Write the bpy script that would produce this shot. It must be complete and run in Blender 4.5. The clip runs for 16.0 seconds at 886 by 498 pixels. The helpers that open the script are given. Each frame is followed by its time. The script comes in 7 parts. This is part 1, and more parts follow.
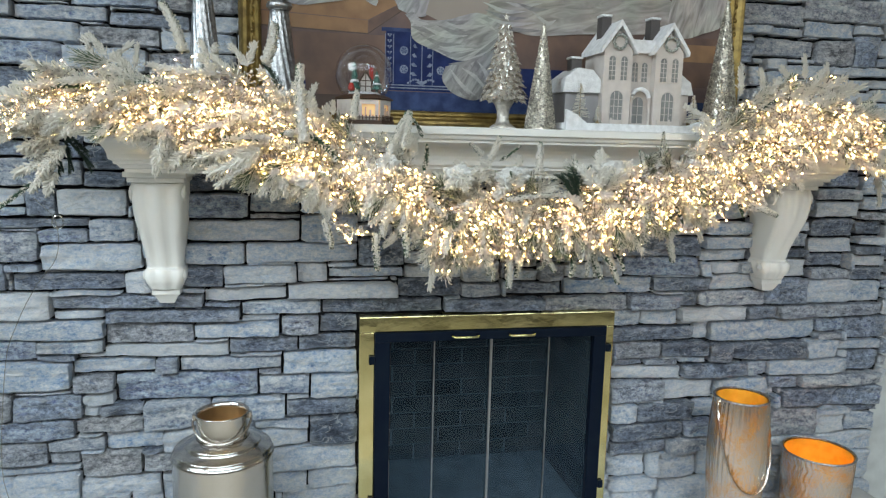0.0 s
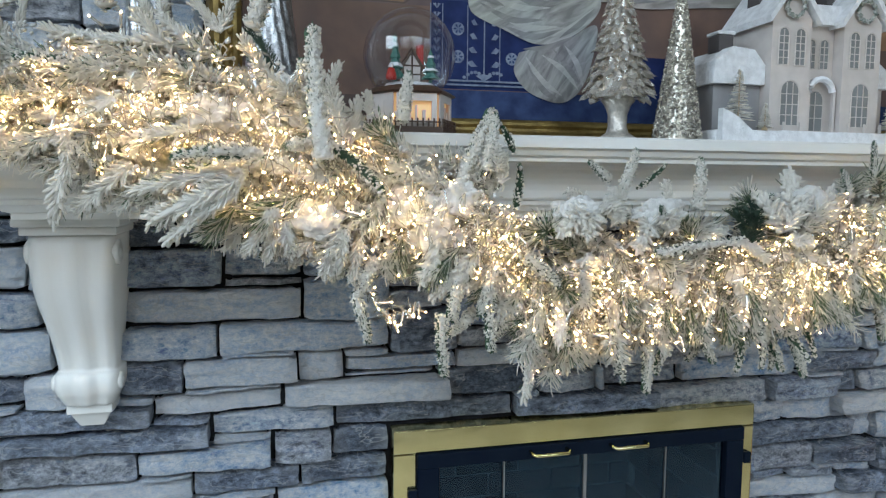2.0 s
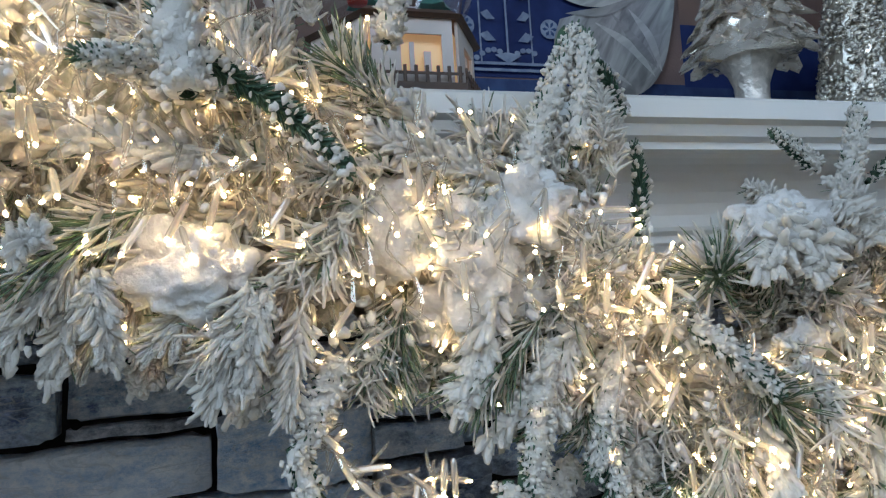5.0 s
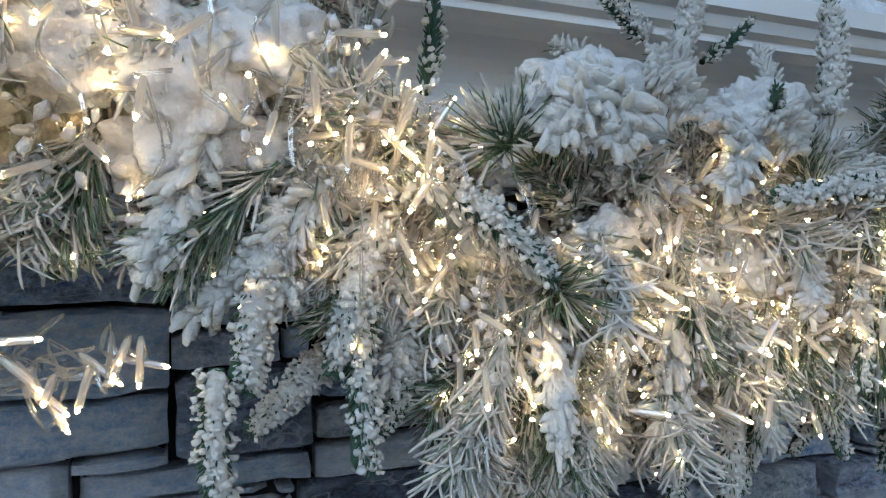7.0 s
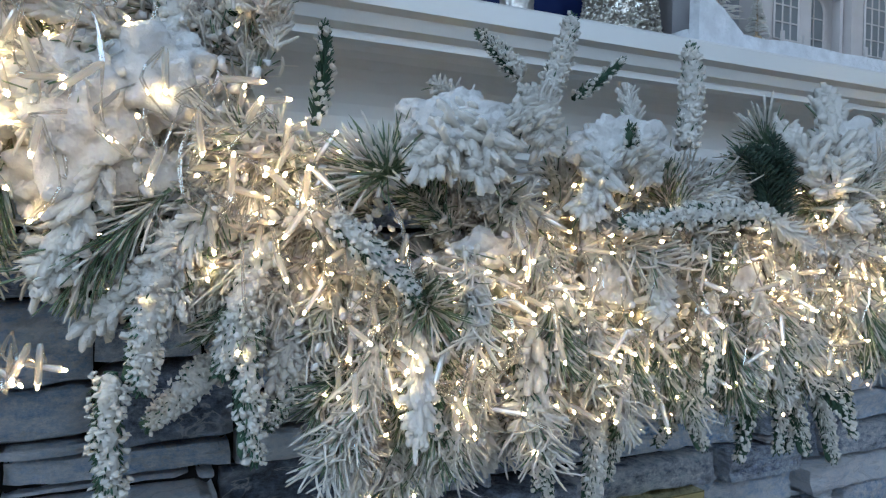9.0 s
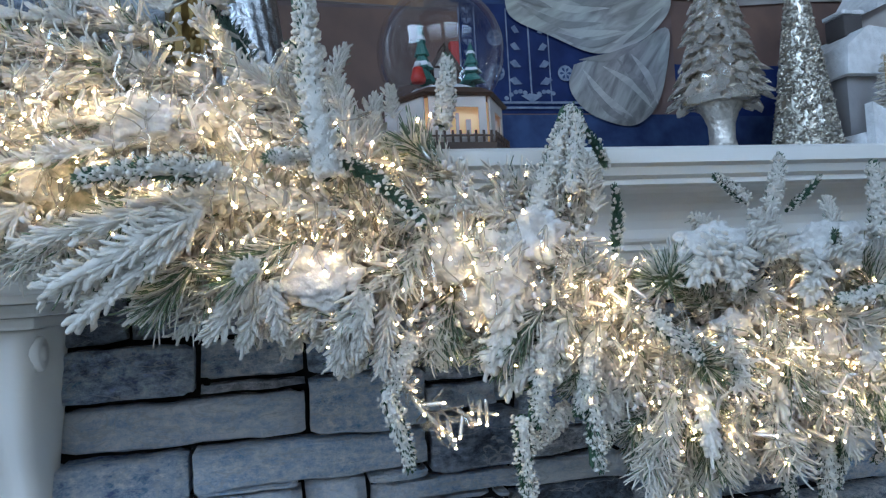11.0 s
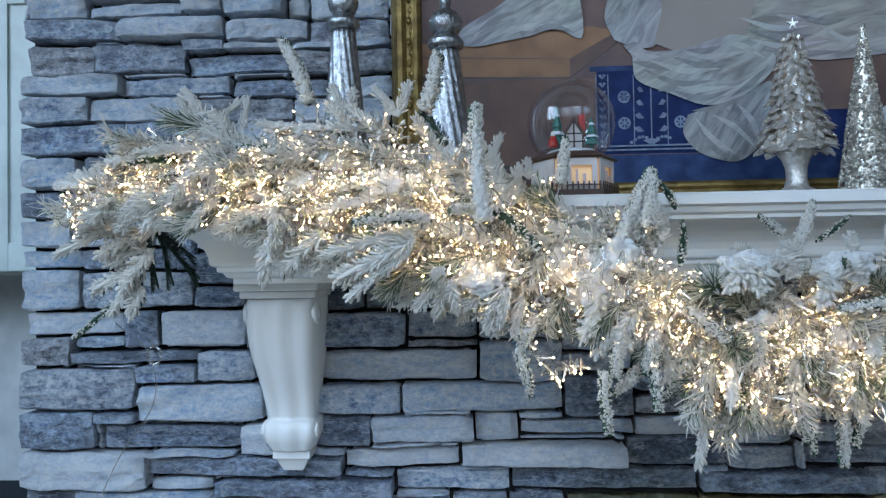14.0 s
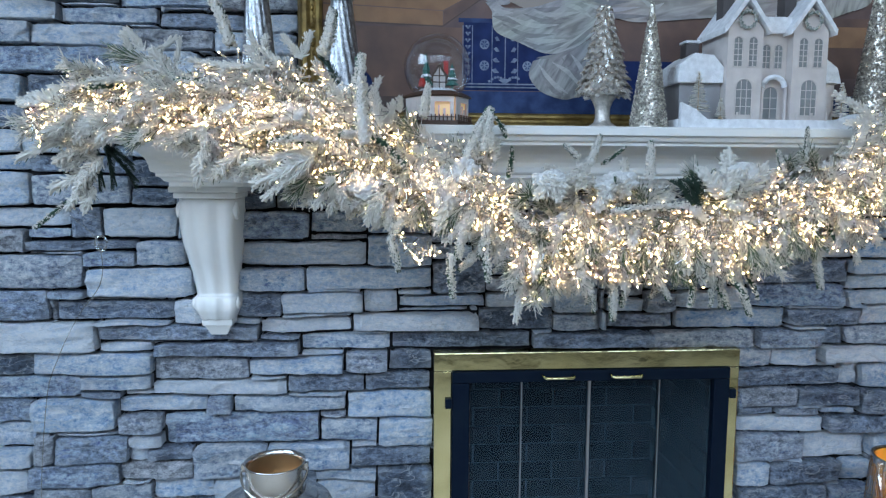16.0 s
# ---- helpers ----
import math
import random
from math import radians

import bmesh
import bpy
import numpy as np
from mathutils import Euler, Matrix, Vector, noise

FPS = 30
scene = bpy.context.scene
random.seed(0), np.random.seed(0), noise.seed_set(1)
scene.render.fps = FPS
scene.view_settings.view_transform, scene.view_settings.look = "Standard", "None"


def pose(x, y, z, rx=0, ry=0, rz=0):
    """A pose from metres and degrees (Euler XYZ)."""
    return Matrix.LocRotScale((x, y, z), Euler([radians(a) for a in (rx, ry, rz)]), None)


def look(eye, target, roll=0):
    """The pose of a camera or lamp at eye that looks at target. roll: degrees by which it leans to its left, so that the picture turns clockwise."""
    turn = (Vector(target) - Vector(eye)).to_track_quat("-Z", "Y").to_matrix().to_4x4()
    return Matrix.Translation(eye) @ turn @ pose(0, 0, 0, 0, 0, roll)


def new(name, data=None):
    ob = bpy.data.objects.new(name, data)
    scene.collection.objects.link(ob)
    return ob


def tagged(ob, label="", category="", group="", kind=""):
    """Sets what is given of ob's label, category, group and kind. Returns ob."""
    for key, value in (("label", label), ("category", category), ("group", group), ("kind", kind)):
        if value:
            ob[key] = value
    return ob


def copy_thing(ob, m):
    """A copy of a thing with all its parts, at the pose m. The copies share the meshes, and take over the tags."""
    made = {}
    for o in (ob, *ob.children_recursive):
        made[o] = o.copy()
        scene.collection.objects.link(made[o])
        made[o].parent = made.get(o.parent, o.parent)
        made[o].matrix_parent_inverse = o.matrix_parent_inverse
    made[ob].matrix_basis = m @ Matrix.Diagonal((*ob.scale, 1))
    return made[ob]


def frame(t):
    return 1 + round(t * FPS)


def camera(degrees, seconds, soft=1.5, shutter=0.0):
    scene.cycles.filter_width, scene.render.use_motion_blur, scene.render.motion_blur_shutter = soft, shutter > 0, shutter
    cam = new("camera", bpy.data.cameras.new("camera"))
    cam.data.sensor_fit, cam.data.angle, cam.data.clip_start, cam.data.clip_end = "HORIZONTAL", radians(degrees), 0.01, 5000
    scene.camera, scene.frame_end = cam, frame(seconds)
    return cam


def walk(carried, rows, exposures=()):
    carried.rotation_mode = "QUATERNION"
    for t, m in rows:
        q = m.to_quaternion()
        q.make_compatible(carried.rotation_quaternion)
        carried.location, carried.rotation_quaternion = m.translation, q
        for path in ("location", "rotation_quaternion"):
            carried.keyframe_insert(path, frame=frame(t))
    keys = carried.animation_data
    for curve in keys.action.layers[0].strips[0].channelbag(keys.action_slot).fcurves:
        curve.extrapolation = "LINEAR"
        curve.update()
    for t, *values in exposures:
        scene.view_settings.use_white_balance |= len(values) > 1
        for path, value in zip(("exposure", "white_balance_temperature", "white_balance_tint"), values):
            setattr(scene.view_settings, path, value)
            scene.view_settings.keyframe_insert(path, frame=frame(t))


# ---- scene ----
cam = camera(65.0, 16.0, 1.25)
PATH = [
    (0, (-0.674, -2.397, 1.684), (-0.278, -0.461, 1.38), 1.4),
    (0.5, (-0.759, -2.153, 1.678), (-0.339, -0.217, 1.398), 1.2),
    (1, (-0.779, -1.968, 1.667), (-0.34, -0.034, 1.403), 1.1),
    (1.5, (-0.757, -1.749, 1.648), (-0.296, 0.186, 1.431), 0.6),
    (2, (-0.741, -1.558, 1.642), (-0.269, 0.376, 1.453), 0.4),
    (2.5, (-0.815, -1.369, 1.62), (-0.28, 0.557, 1.552), -1.2),
    (3, (-0.901, -1.167, 1.632), (-0.254, 0.726, 1.637), -3.2),
    (5.3, (-0.615, -0.892, 1.54), (-0.05, 1.02, 1.692), -3.5),
    (5.5, (-0.603, -0.884, 1.533), (-0.006, 1.019, 1.681), -3.7),
    (6, (-0.573, -0.86, 1.516), (0.067, 1.033, 1.612), -2.9),
    (6.5, (-0.543, -0.844, 1.499), (0.164, 1.026, 1.56), -1.9),
    (7, (-0.496, -0.845, 1.49), (0.257, 1.008, 1.491), -0.4),
    (7.5, (-0.455, -0.844, 1.488), (0.358, 0.984, 1.458), 0.7),
    (8, (-0.429, -0.854, 1.494), (0.445, 0.944, 1.443), 1.4),
    (8.2, (-0.421, -0.86, 1.497), (0.469, 0.931, 1.442), 1.6),
    (10.5, (-0.661, -1.106, 1.562), (-0.064, 0.802, 1.602), -2.4),
    (11, (-0.715, -1.154, 1.575), (-0.255, 0.79, 1.661), -3.3),
    (11.5, (-0.76, -1.192, 1.581), (-0.393, 0.77, 1.712), -3.7),
    (12, (-0.79, -1.249, 1.588), (-0.518, 0.725, 1.757), -3.6),
    (12.5, (-0.773, -1.313, 1.601), (-0.616, 0.673, 1.777), -3.1),
    (13, (-0.706, -1.42, 1.602), (-0.731, 0.575, 1.747), -2.2),
    (13.5, (-0.671, -1.524, 1.595), (-0.774, 0.471, 1.696), -1.3),
    (14, (-0.682, -1.628, 1.606), (-0.776, 0.37, 1.652), -1.0),
    (14.5, (-0.704, -1.769, 1.596), (-0.714, 0.231, 1.569), -1.2),
    (15, (-0.712, -1.883, 1.598), (-0.597, 0.11, 1.481), -1.0),
    (15.5, (-0.683, -1.967, 1.598), (-0.529, 0.02, 1.42), -0.4),
    (16, (-0.616, -2.071, 1.612), (-0.46, -0.089, 1.395), 0.3),
]
EXPOSURES = [(0, -0.66, 8800, 16), (1.5, -0.76, 7950, 16), (3.2, -1.04, 7350, 16), (5.5, -1.27, 6650, 17), (8.2, -1.32, 6250, 16), (10.5, -1.20, 6200, 16), (12.5, -1.10, 6150, 15), (14.5, -0.92, 6500, 16), (16, -0.80, 6550, 16)]
walk(cam, [(t, look(eye, target, roll)) for t, eye, target, roll in PATH], EXPOSURES)
WINDOW_WATTS, WEST_WATTS, LED_GLOW, CANDLE_GLOW = 53, 106, 325, 70

# ---- world and light ----
world = bpy.data.worlds.new("sky")
scene.world = world
world.use_nodes = True
sky = world.node_tree.nodes.new("ShaderNodeTexSky")
sky.sky_type, sky.sun_disc = "NISHITA", False
sky.sun_elevation, sky.sun_rotation = radians(28), radians(200)
world.node_tree.links.new(sky.outputs[0], world.node_tree.nodes["Background"].inputs[0])
world.node_tree.nodes["Background"].inputs[1].default_value = 0.12


def window_light(m, w, h, watts, colour, spread):
    """Sky light through one window opening, aimed down and narrowed to favour the lower wall."""
    d = bpy.data.lights.new("window_light", "AREA")
    d.shape, d.size, d.size_y, d.energy, d.color, d.spread = "RECTANGLE", w, h, watts, colour, radians(spread)
    ob = new("window_light", d)
    ob.matrix_world = m
    return ob


ROOM_X, ROOM_BACK, ROOM_TOP = 3.6, -4.2, 4.8
SKY_BLUE = (0.51, 0.75, 1.0)
WINDOWS = [(-2.1, 2.2, 1.9, 2.3), (0.0, 2.2, 1.7, 2.3), (2.1, 2.2, 1.7, 2.3)]
for wx, wz, ww, wh in WINDOWS:
    window_light(pose(wx, ROOM_BACK - 0.02, wz + wh / 2, 39, 0, 0), ww - 0.1, wh - 0.1, WINDOW_WATTS, SKY_BLUE, 94)

WEST_WINDOW = (-2.2, 2.0, 2.2, 2.5)  # its middle along the wall, sill, width, height
window_light(pose(-ROOM_X - 0.02, WEST_WINDOW[0], WEST_WINDOW[1] + WEST_WINDOW[3] / 2, 55, 0, -72), WEST_WINDOW[2] - 0.3, WEST_WINDOW[3] - 0.6, WEST_WATTS, SKY_BLUE, 120)

# ---- materials ----


def mat(name, col, rough=0.5, metal=0.0, col2=None, scale=12.0, bump=0.0, bscale=60.0, vary=0.0, island=False, **more):
    """A surface of two mottled tones with fine relief; vary: how far alike pieces differ in brightness."""
    m = bpy.data.materials.new(name)
    m.use_nodes = True
    nt = m.node_tree
    n, link = nt.nodes, nt.links.new
    b = n["Principled BSDF"]
    b.inputs["Metallic"].default_value = metal
    tc = n.new("ShaderNodeTexCoord")
    t1 = n.new("ShaderNodeTexNoise")
    t1.inputs["Scale"].default_value, t1.inputs["Detail"].default_value = scale, 6
    link(tc.outputs["Object"], t1.inputs["Vector"])
    mix = n.new("ShaderNodeMix")
    mix.data_type = "RGBA"
    c2 = col2 or tuple(0.82 * c for c in col)
    mix.inputs[6].default_value, mix.inputs[7].default_value = (*col, 1), (*c2, 1)
    mr = n.new("ShaderNodeMapRange")
    mr.inputs[1].default_value, mr.inputs[2].default_value = 0.35, 0.65
    link(t1.outputs["Fac"], mr.inputs[0])
    link(mr.outputs[0], mix.inputs[0])
    out = mix.outputs[2]
    if vary:
        src = n.new("ShaderNodeNewGeometry").outputs["Random Per Island"] if island else n.new("ShaderNodeObjectInfo").outputs["Random"]
        v = n.new("ShaderNodeMapRange")
        v.inputs[3].default_value, v.inputs[4].default_value = 1 - vary, 1 + vary
        link(src, v.inputs[0])
        h = n.new("ShaderNodeHueSaturation")
        link(v.outputs[0], h.inputs["Value"])
        link(out, h.inputs["Color"])
        out = h.outputs[0]
    link(out, b.inputs["Base Color"])
    r = n.new("ShaderNodeMapRange")
    r.inputs[3].default_value, r.inputs[4].default_value = max(rough - 0.08, 0.02), min(rough + 0.08, 1)
    t2 = n.new("ShaderNodeTexNoise")
    t2.inputs["Scale"].default_value, t2.inputs["Detail"].default_value = bscale, 5
    link(tc.outputs["Object"], t2.inputs["Vector"])
    link(t2.outputs["Fac"], r.inputs[0])
    link(r.outputs[0], b.inputs["Roughness"])
    if bump:
        bp = n.new("ShaderNodeBump")
        bp.inputs["Strength"].default_value, bp.inputs["Distance"].default_value = bump, 0.004
        link(t2.outputs["Fac"], bp.inputs["Height"])
        link(bp.outputs[0], b.inputs["Normal"])
    for key, value in more.items():
        b.inputs[key.replace("_", " ")].default_value = value
    return m


def ledge_stone():
    m = bpy.data.materials.new("ledge_stone")
    m.use_nodes = True
    nt = m.node_tree
    n, link = nt.nodes, nt.links.new
    b = n["Principled BSDF"]
    tc, oi = n.new("ShaderNodeTexCoord"), n.new("ShaderNodeObjectInfo")
    stretch = n.new("ShaderNodeMapping")
    stretch.inputs["Scale"].default_value = (1, 1, 2.6)
    link(tc.outputs["Object"], stretch.inputs[0])
    ramp = n.new("ShaderNodeValToRGB")
    e = ramp.color_ramp.elements
    tones = [(0.0, (0.095, 0.13, 0.18)), (0.16, (0.21, 0.265, 0.35)), (0.36, (0.36, 0.46, 0.59)), (0.48, (0.40, 0.415, 0.44)), (0.68, (0.58, 0.69, 0.81)), (1.0, (0.85, 0.89, 0.93))]
    e[0].position, e[1].position = 0.0, 1.0
    for p, _ in tones[1:-1]:
        e.new(p)
    for el, (p, c) in zip(e, tones):
        el.position, el.color = p, (*c, 1)
    link(oi.outputs["Random"], ramp.inputs[0])
    big = n.new("ShaderNodeTexNoise")
    big.inputs["Scale"].default_value, big.inputs["Detail"].default_value, big.inputs["Roughness"].default_value = 15, 10, 0.70
    fine = n.new("ShaderNodeTexNoise")
    fine.inputs["Scale"].default_value, fine.inputs["Detail"].default_value, fine.inputs["Roughness"].default_value = 58, 14, 0.80
    vein = n.new("ShaderNodeTexNoise")
    vein.inputs["Scale"].default_value, vein.inputs["Detail"].default_value, vein.inputs["Distortion"].default_value = 13, 9, 0.9
    for t in (big, vein):
        link(stretch.outputs[0], t.inputs["Vector"])
    grain = n.new("ShaderNodeMapping")
    grain.inputs["Scale"].default_value = (1, 1, 1.4)
    link(tc.outputs["Object"], grain.inputs[0])
    link(grain.outputs[0], fine.inputs["Vector"])
    mix = n.new("ShaderNodeMix")
    mix.data_type, mix.blend_type = "RGBA", "OVERLAY"
    mix.inputs[0].default_value = 1.0
    link(ramp.outputs[0], mix.inputs[6])
    cr = n.new("ShaderNodeValToRGB")
    cr.color_ramp.elements[0].position, cr.color_ramp.elements[0].color = 0.36, (0.24, 0.245, 0.26, 1)
    cr.color_ramp.elements[1].position, cr.color_ramp.elements[1].color = 0.66, (0.82, 0.82, 0.81, 1)
    link(big.outputs["Fac"], cr.inputs[0])
    link(cr.outputs[0], mix.inputs[7])
    grit = n.new("ShaderNodeMix")
    grit.data_type, grit.blend_type = "RGBA", "OVERLAY"
    grit.inputs[0].default_value = 1.0
    gr = n.new("ShaderNodeValToRGB")
    gr.color_ramp.elements[0].position, gr.color_ramp.elements[0].color = 0.40, (0.15, 0.15, 0.16, 1)
    gr.color_ramp.elements[1].position, gr.color_ramp.elements[1].color = 0.62, (0.92, 0.89, 0.87, 1)
    link(fine.outputs["Fac"], gr.inputs[0])
    link(mix.outputs[2], grit.inputs[6])
    link(gr.outputs[0], grit.inputs[7])
    crust = n.new("ShaderNodeMapRange")
    crust.inputs[1].default_value, crust.inputs[2].default_value, crust.inputs[3].default_value, crust.inputs[4].default_value = 0.0, 0.022, 0.75, 0.0
    off, thin = n.new("ShaderNodeMath"), n.new("ShaderNodeMath")
    off.operation, thin.operation = "SUBTRACT", "ABSOLUTE"
    off.inputs[1].default_value = 0.55
    link(vein.outputs["Fac"], off.inputs[0])
    link(off.outputs[0], thin.inputs[0])
    link(thin.outputs[0], crust.inputs[0])
    mix2 = n.new("ShaderNodeMix")
    mix2.data_type = "RGBA"
    mix2.inputs[7].default_value = (0.62, 0.65, 0.68, 1)
    link(crust.outputs[0], mix2.inputs[0])
    link(grit.outputs[2], mix2.inputs[6])
    # pale chipped edges
    geo, worn, chip = n.new("ShaderNodeNewGeometry"), n.new("ShaderNodeMapRange"), n.new("ShaderNodeMix")
    worn.inputs[1].default_value, worn.inputs[2].default_value, worn.inputs[4].default_value = 0.53, 0.62, 0.55
    link(geo.outputs["Pointiness"], worn.inputs[0])
    chip.data_type = "RGBA"
    chip.inputs[7].default_value = (0.55, 0.60, 0.66, 1)
    link(worn.outputs[0], chip.inputs[0])
    link(mix2.outputs[2], chip.inputs[6])
    link(chip.outputs[2], b.inputs["Base Color"])
    b.inputs["Roughness"].default_value = 0.62
    flat = n.new("ShaderNodeMapping")
    flat.inputs["Scale"].default_value = (1, 1, 4.5)
    link(tc.outputs["Object"], flat.inputs[0])
    riven = n.new("ShaderNodeTexNoise")
    riven.inputs["Scale"].default_value, riven.inputs["Detail"].default_value, riven.inputs["Roughness"].default_value = 15, 10, 0.7
    link(flat.outputs[0], riven.inputs["Vector"])
    steps = n.new("ShaderNodeMath")
    steps.operation = "SNAP"
    steps.inputs[1].default_value = 0.07
    link(riven.outputs["Fac"], steps.inputs[0])
    bp3 = n.new("ShaderNodeBump")
    bp3.inputs["Strength"].default_value, bp3.inputs["Distance"].default_value = 0.55, 0.02
    link(steps.outputs[0], bp3.inputs["Height"])
    bp, bp2 = n.new("ShaderNodeBump"), n.new("ShaderNodeBump")
    bp.inputs["Strength"].default_value, bp.inputs["Distance"].default_value = 0.9, 0.03
    bp2.inputs["Strength"].default_value, bp2.inputs["Distance"].default_value = 0.9, 0.010
    link(big.outputs["Fac"], bp.inputs["Height"])
    link(fine.outputs["Fac"], bp2.inputs["Height"])
    link(bp.outputs[0], bp2.inputs["Normal"])
    link(bp2.outputs[0], bp3.inputs["Normal"])
    link(bp3.outputs[0], b.inputs["Normal"])
    return m


def flocked(name, green_share, green):
    """Needles sprayed with snow: some left green, the snow itself uneven and crumbly."""
    m = bpy.data.materials.new(name)
    m.use_nodes = True
    nt = m.node_tree
    n, link = nt.nodes, nt.links.new
    b = n["Principled BSDF"]
    geo, tc = n.new("ShaderNodeNewGeometry"), n.new("ShaderNodeTexCoord")
    nz = n.new("ShaderNodeTexNoise")
    nz.inputs["Scale"].default_value, nz.inputs["Detail"].default_value, nz.inputs["Roughness"].default_value = 55, 6, 0.65
    link(tc.outputs["Object"], nz.inputs["Vector"])
    add = n.new("ShaderNodeMath")
    add.operation = "MULTIPLY_ADD"
    add.inputs[1].default_value = 1.5
    link(nz.outputs["Fac"], add.inputs[0])
    sub = n.new("ShaderNodeMath")
    sub.operation = "SUBTRACT"
    sub.inputs[1].default_value = 0.50
    link(add.outputs[0], sub.inputs[0])
    half = n.new("ShaderNodeMath")
    half.operation = "MULTIPLY"
    half.inputs[1].default_value = 0.5
    link(geo.outputs["Random Per Island"], half.inputs[0])
    link(half.outputs[0], add.inputs[2])
    cut = n.new("ShaderNodeMapRange")
    cut.inputs[1].default_value, cut.inputs[2].default_value = green_share - 0.03, green_share + 0.05
    link(sub.outputs[0], cut.inputs[0])
    mix = n.new("ShaderNodeMix")
    mix.data_type = "RGBA"
    mix.inputs[6].default_value, mix.inputs[7].default_value = (*green, 1), (0.93, 0.90, 0.84, 1)
    link(cut.outputs[0], mix.inputs[0])
    link(mix.outputs[2], b.inputs["Base Color"])
    b.inputs["Roughness"].default_value = 0.9
    b.inputs["Specular IOR Level"].default_value = 0.2
    bp, bp2 = n.new("ShaderNodeBump"), n.new("ShaderNodeBump")
    bp.inputs["Strength"].default_value, bp.inputs["Distance"].default_value = 0.7, 0.002
    bp2.inputs["Strength"].default_value, bp2.inputs["Distance"].default_value = 0.8, 0.005
    f2, f3 = n.new("ShaderNodeTexNoise"), n.new("ShaderNodeTexNoise")
    f2.inputs["Scale"].default_value, f3.inputs["Scale"].default_value = 600, 190
    for t in (f2, f3):
        t.inputs["Detail"].default_value = 4
        link(tc.outputs["Object"], t.inputs["Vector"])
    link(f3.outputs["Fac"], bp2.inputs["Height"])
    link(f2.outputs["Fac"], bp.inputs["Height"])
    link(bp2.outputs[0], bp.inputs["Normal"])
    link(bp.outputs[0], b.inputs["Normal"])
    # thin snow lets some of the bulbs' light through
    thin, both = n.new("ShaderNodeBsdfTranslucent"), n.new("ShaderNodeMixShader")
    both.inputs[0].default_value = 0.42
    link(mix.outputs[2], thin.inputs[0])
    link(b.outputs[0], both.inputs[1])
    link(thin.outputs[0], both.inputs[2])
    link(both.outputs[0], n["Material Output"].inputs[0])
    return m


def glow(name, colour, strength):
    m = bpy.data.materials.new(name)
    m.use_nodes = True
    b = m.node_tree.nodes["Principled BSDF"]
    b.inputs["Base Color"].default_value = (*colour, 1)
    b.inputs["Emission Color"].default_value = (*colour, 1)
    b.inputs["Emission Strength"].default_value = strength
    return m


def clear(name, colour=(1, 1, 1), rough=0.02, reflect=0.06, edge=0.5, milky=0.0):
    """Thin clear glass or plastic: see-through, with gloss that grows towards its edges; milky: its cloudiness."""
    m = bpy.data.materials.new(name)
    m.use_nodes = True
    nt = m.node_tree
    n, link = nt.nodes, nt.links.new
    n.remove(n["Principled BSDF"])
    tr, gl, mx, lw = (n.new("ShaderNode" + k) for k in ("BsdfTransparent", "BsdfGlossy", "MixShader", "LayerWeight"))
    tr.inputs[0].default_value, gl.inputs["Roughness"].default_value = (*colour, 1), rough
    lw.inputs[0].default_value = 0.35
    mr = n.new("ShaderNodeMapRange")
    mr.inputs[3].default_value, mr.inputs[4].default_value = reflect, edge
    link(lw.outputs["Facing"], mr.inputs[0])
    link(mr.outputs[0], mx.inputs[0])
    link(tr.outputs[0], mx.inputs[1])
    link(gl.outputs[0], mx.inputs[2])
    last = mx.outputs[0]
    if milky:
        df, tl, both, top = (n.new("ShaderNode" + k) for k in ("BsdfDiffuse", "BsdfTranslucent", "MixShader", "MixShader"))
        df.inputs[0].default_value = tl.inputs[0].default_value = (0.85, 0.85, 0.82, 1)
        link(df.outputs[0], both.inputs[1])
        link(tl.outputs[0], both.inputs[2])
        top.inputs[0].default_value = milky
        link(last, top.inputs[1])
        link(both.outputs[0], top.inputs[2])
        last = top.outputs[0]
    link(last, n["Material Output"].inputs[0])
    return m


def mercury_glass():
    """Silvered glass whose silvering is thin and speckled, so that the amber inside glows through."""
    m = bpy.data.materials.new("mercury_glass")
    m.use_nodes = True
    nt = m.node_tree
    n, link = nt.nodes, nt.links.new
    b = n["Principled BSDF"]
    b.inputs["Base Color"].default_value = (0.86, 0.81, 0.74, 1)
    b.inputs["Metallic"].default_value, b.inputs["Roughness"].default_value = 1.0, 0.24
    tr, mx, tc, nz, fine, add, mr = (n.new("ShaderNode" + k) for k in ("BsdfTransparent", "MixShader", "TexCoord", "TexNoise", "TexNoise", "Math", "MapRange"))
    tr.inputs[0].default_value = (1.0, 0.72, 0.38, 1)
    nz.inputs["Scale"].default_value, fine.inputs["Scale"].default_value = 11, 210
    nz.inputs["Detail"].default_value = fine.inputs["Detail"].default_value = 4
    for t in (nz, fine):
        link(tc.outputs["Object"], t.inputs["Vector"])
    link(nz.outputs["Fac"], add.inputs[0])
    link(fine.outputs["Fac"], add.inputs[1])
    mr.inputs[1].default_value, mr.inputs[2].default_value, mr.inputs[3].default_value, mr.inputs[4].default_value = 0.80, 1.08, 0.28, 0.96
    link(add.outputs[0], mr.inputs[0])
    link(mr.outputs[0], mx.inputs[0])
    link(tr.outputs[0], mx.inputs[1])
    link(b.outputs[0], mx.inputs[2])
    link(mx.outputs[0], n["Material Output"].inputs[0])
    return m


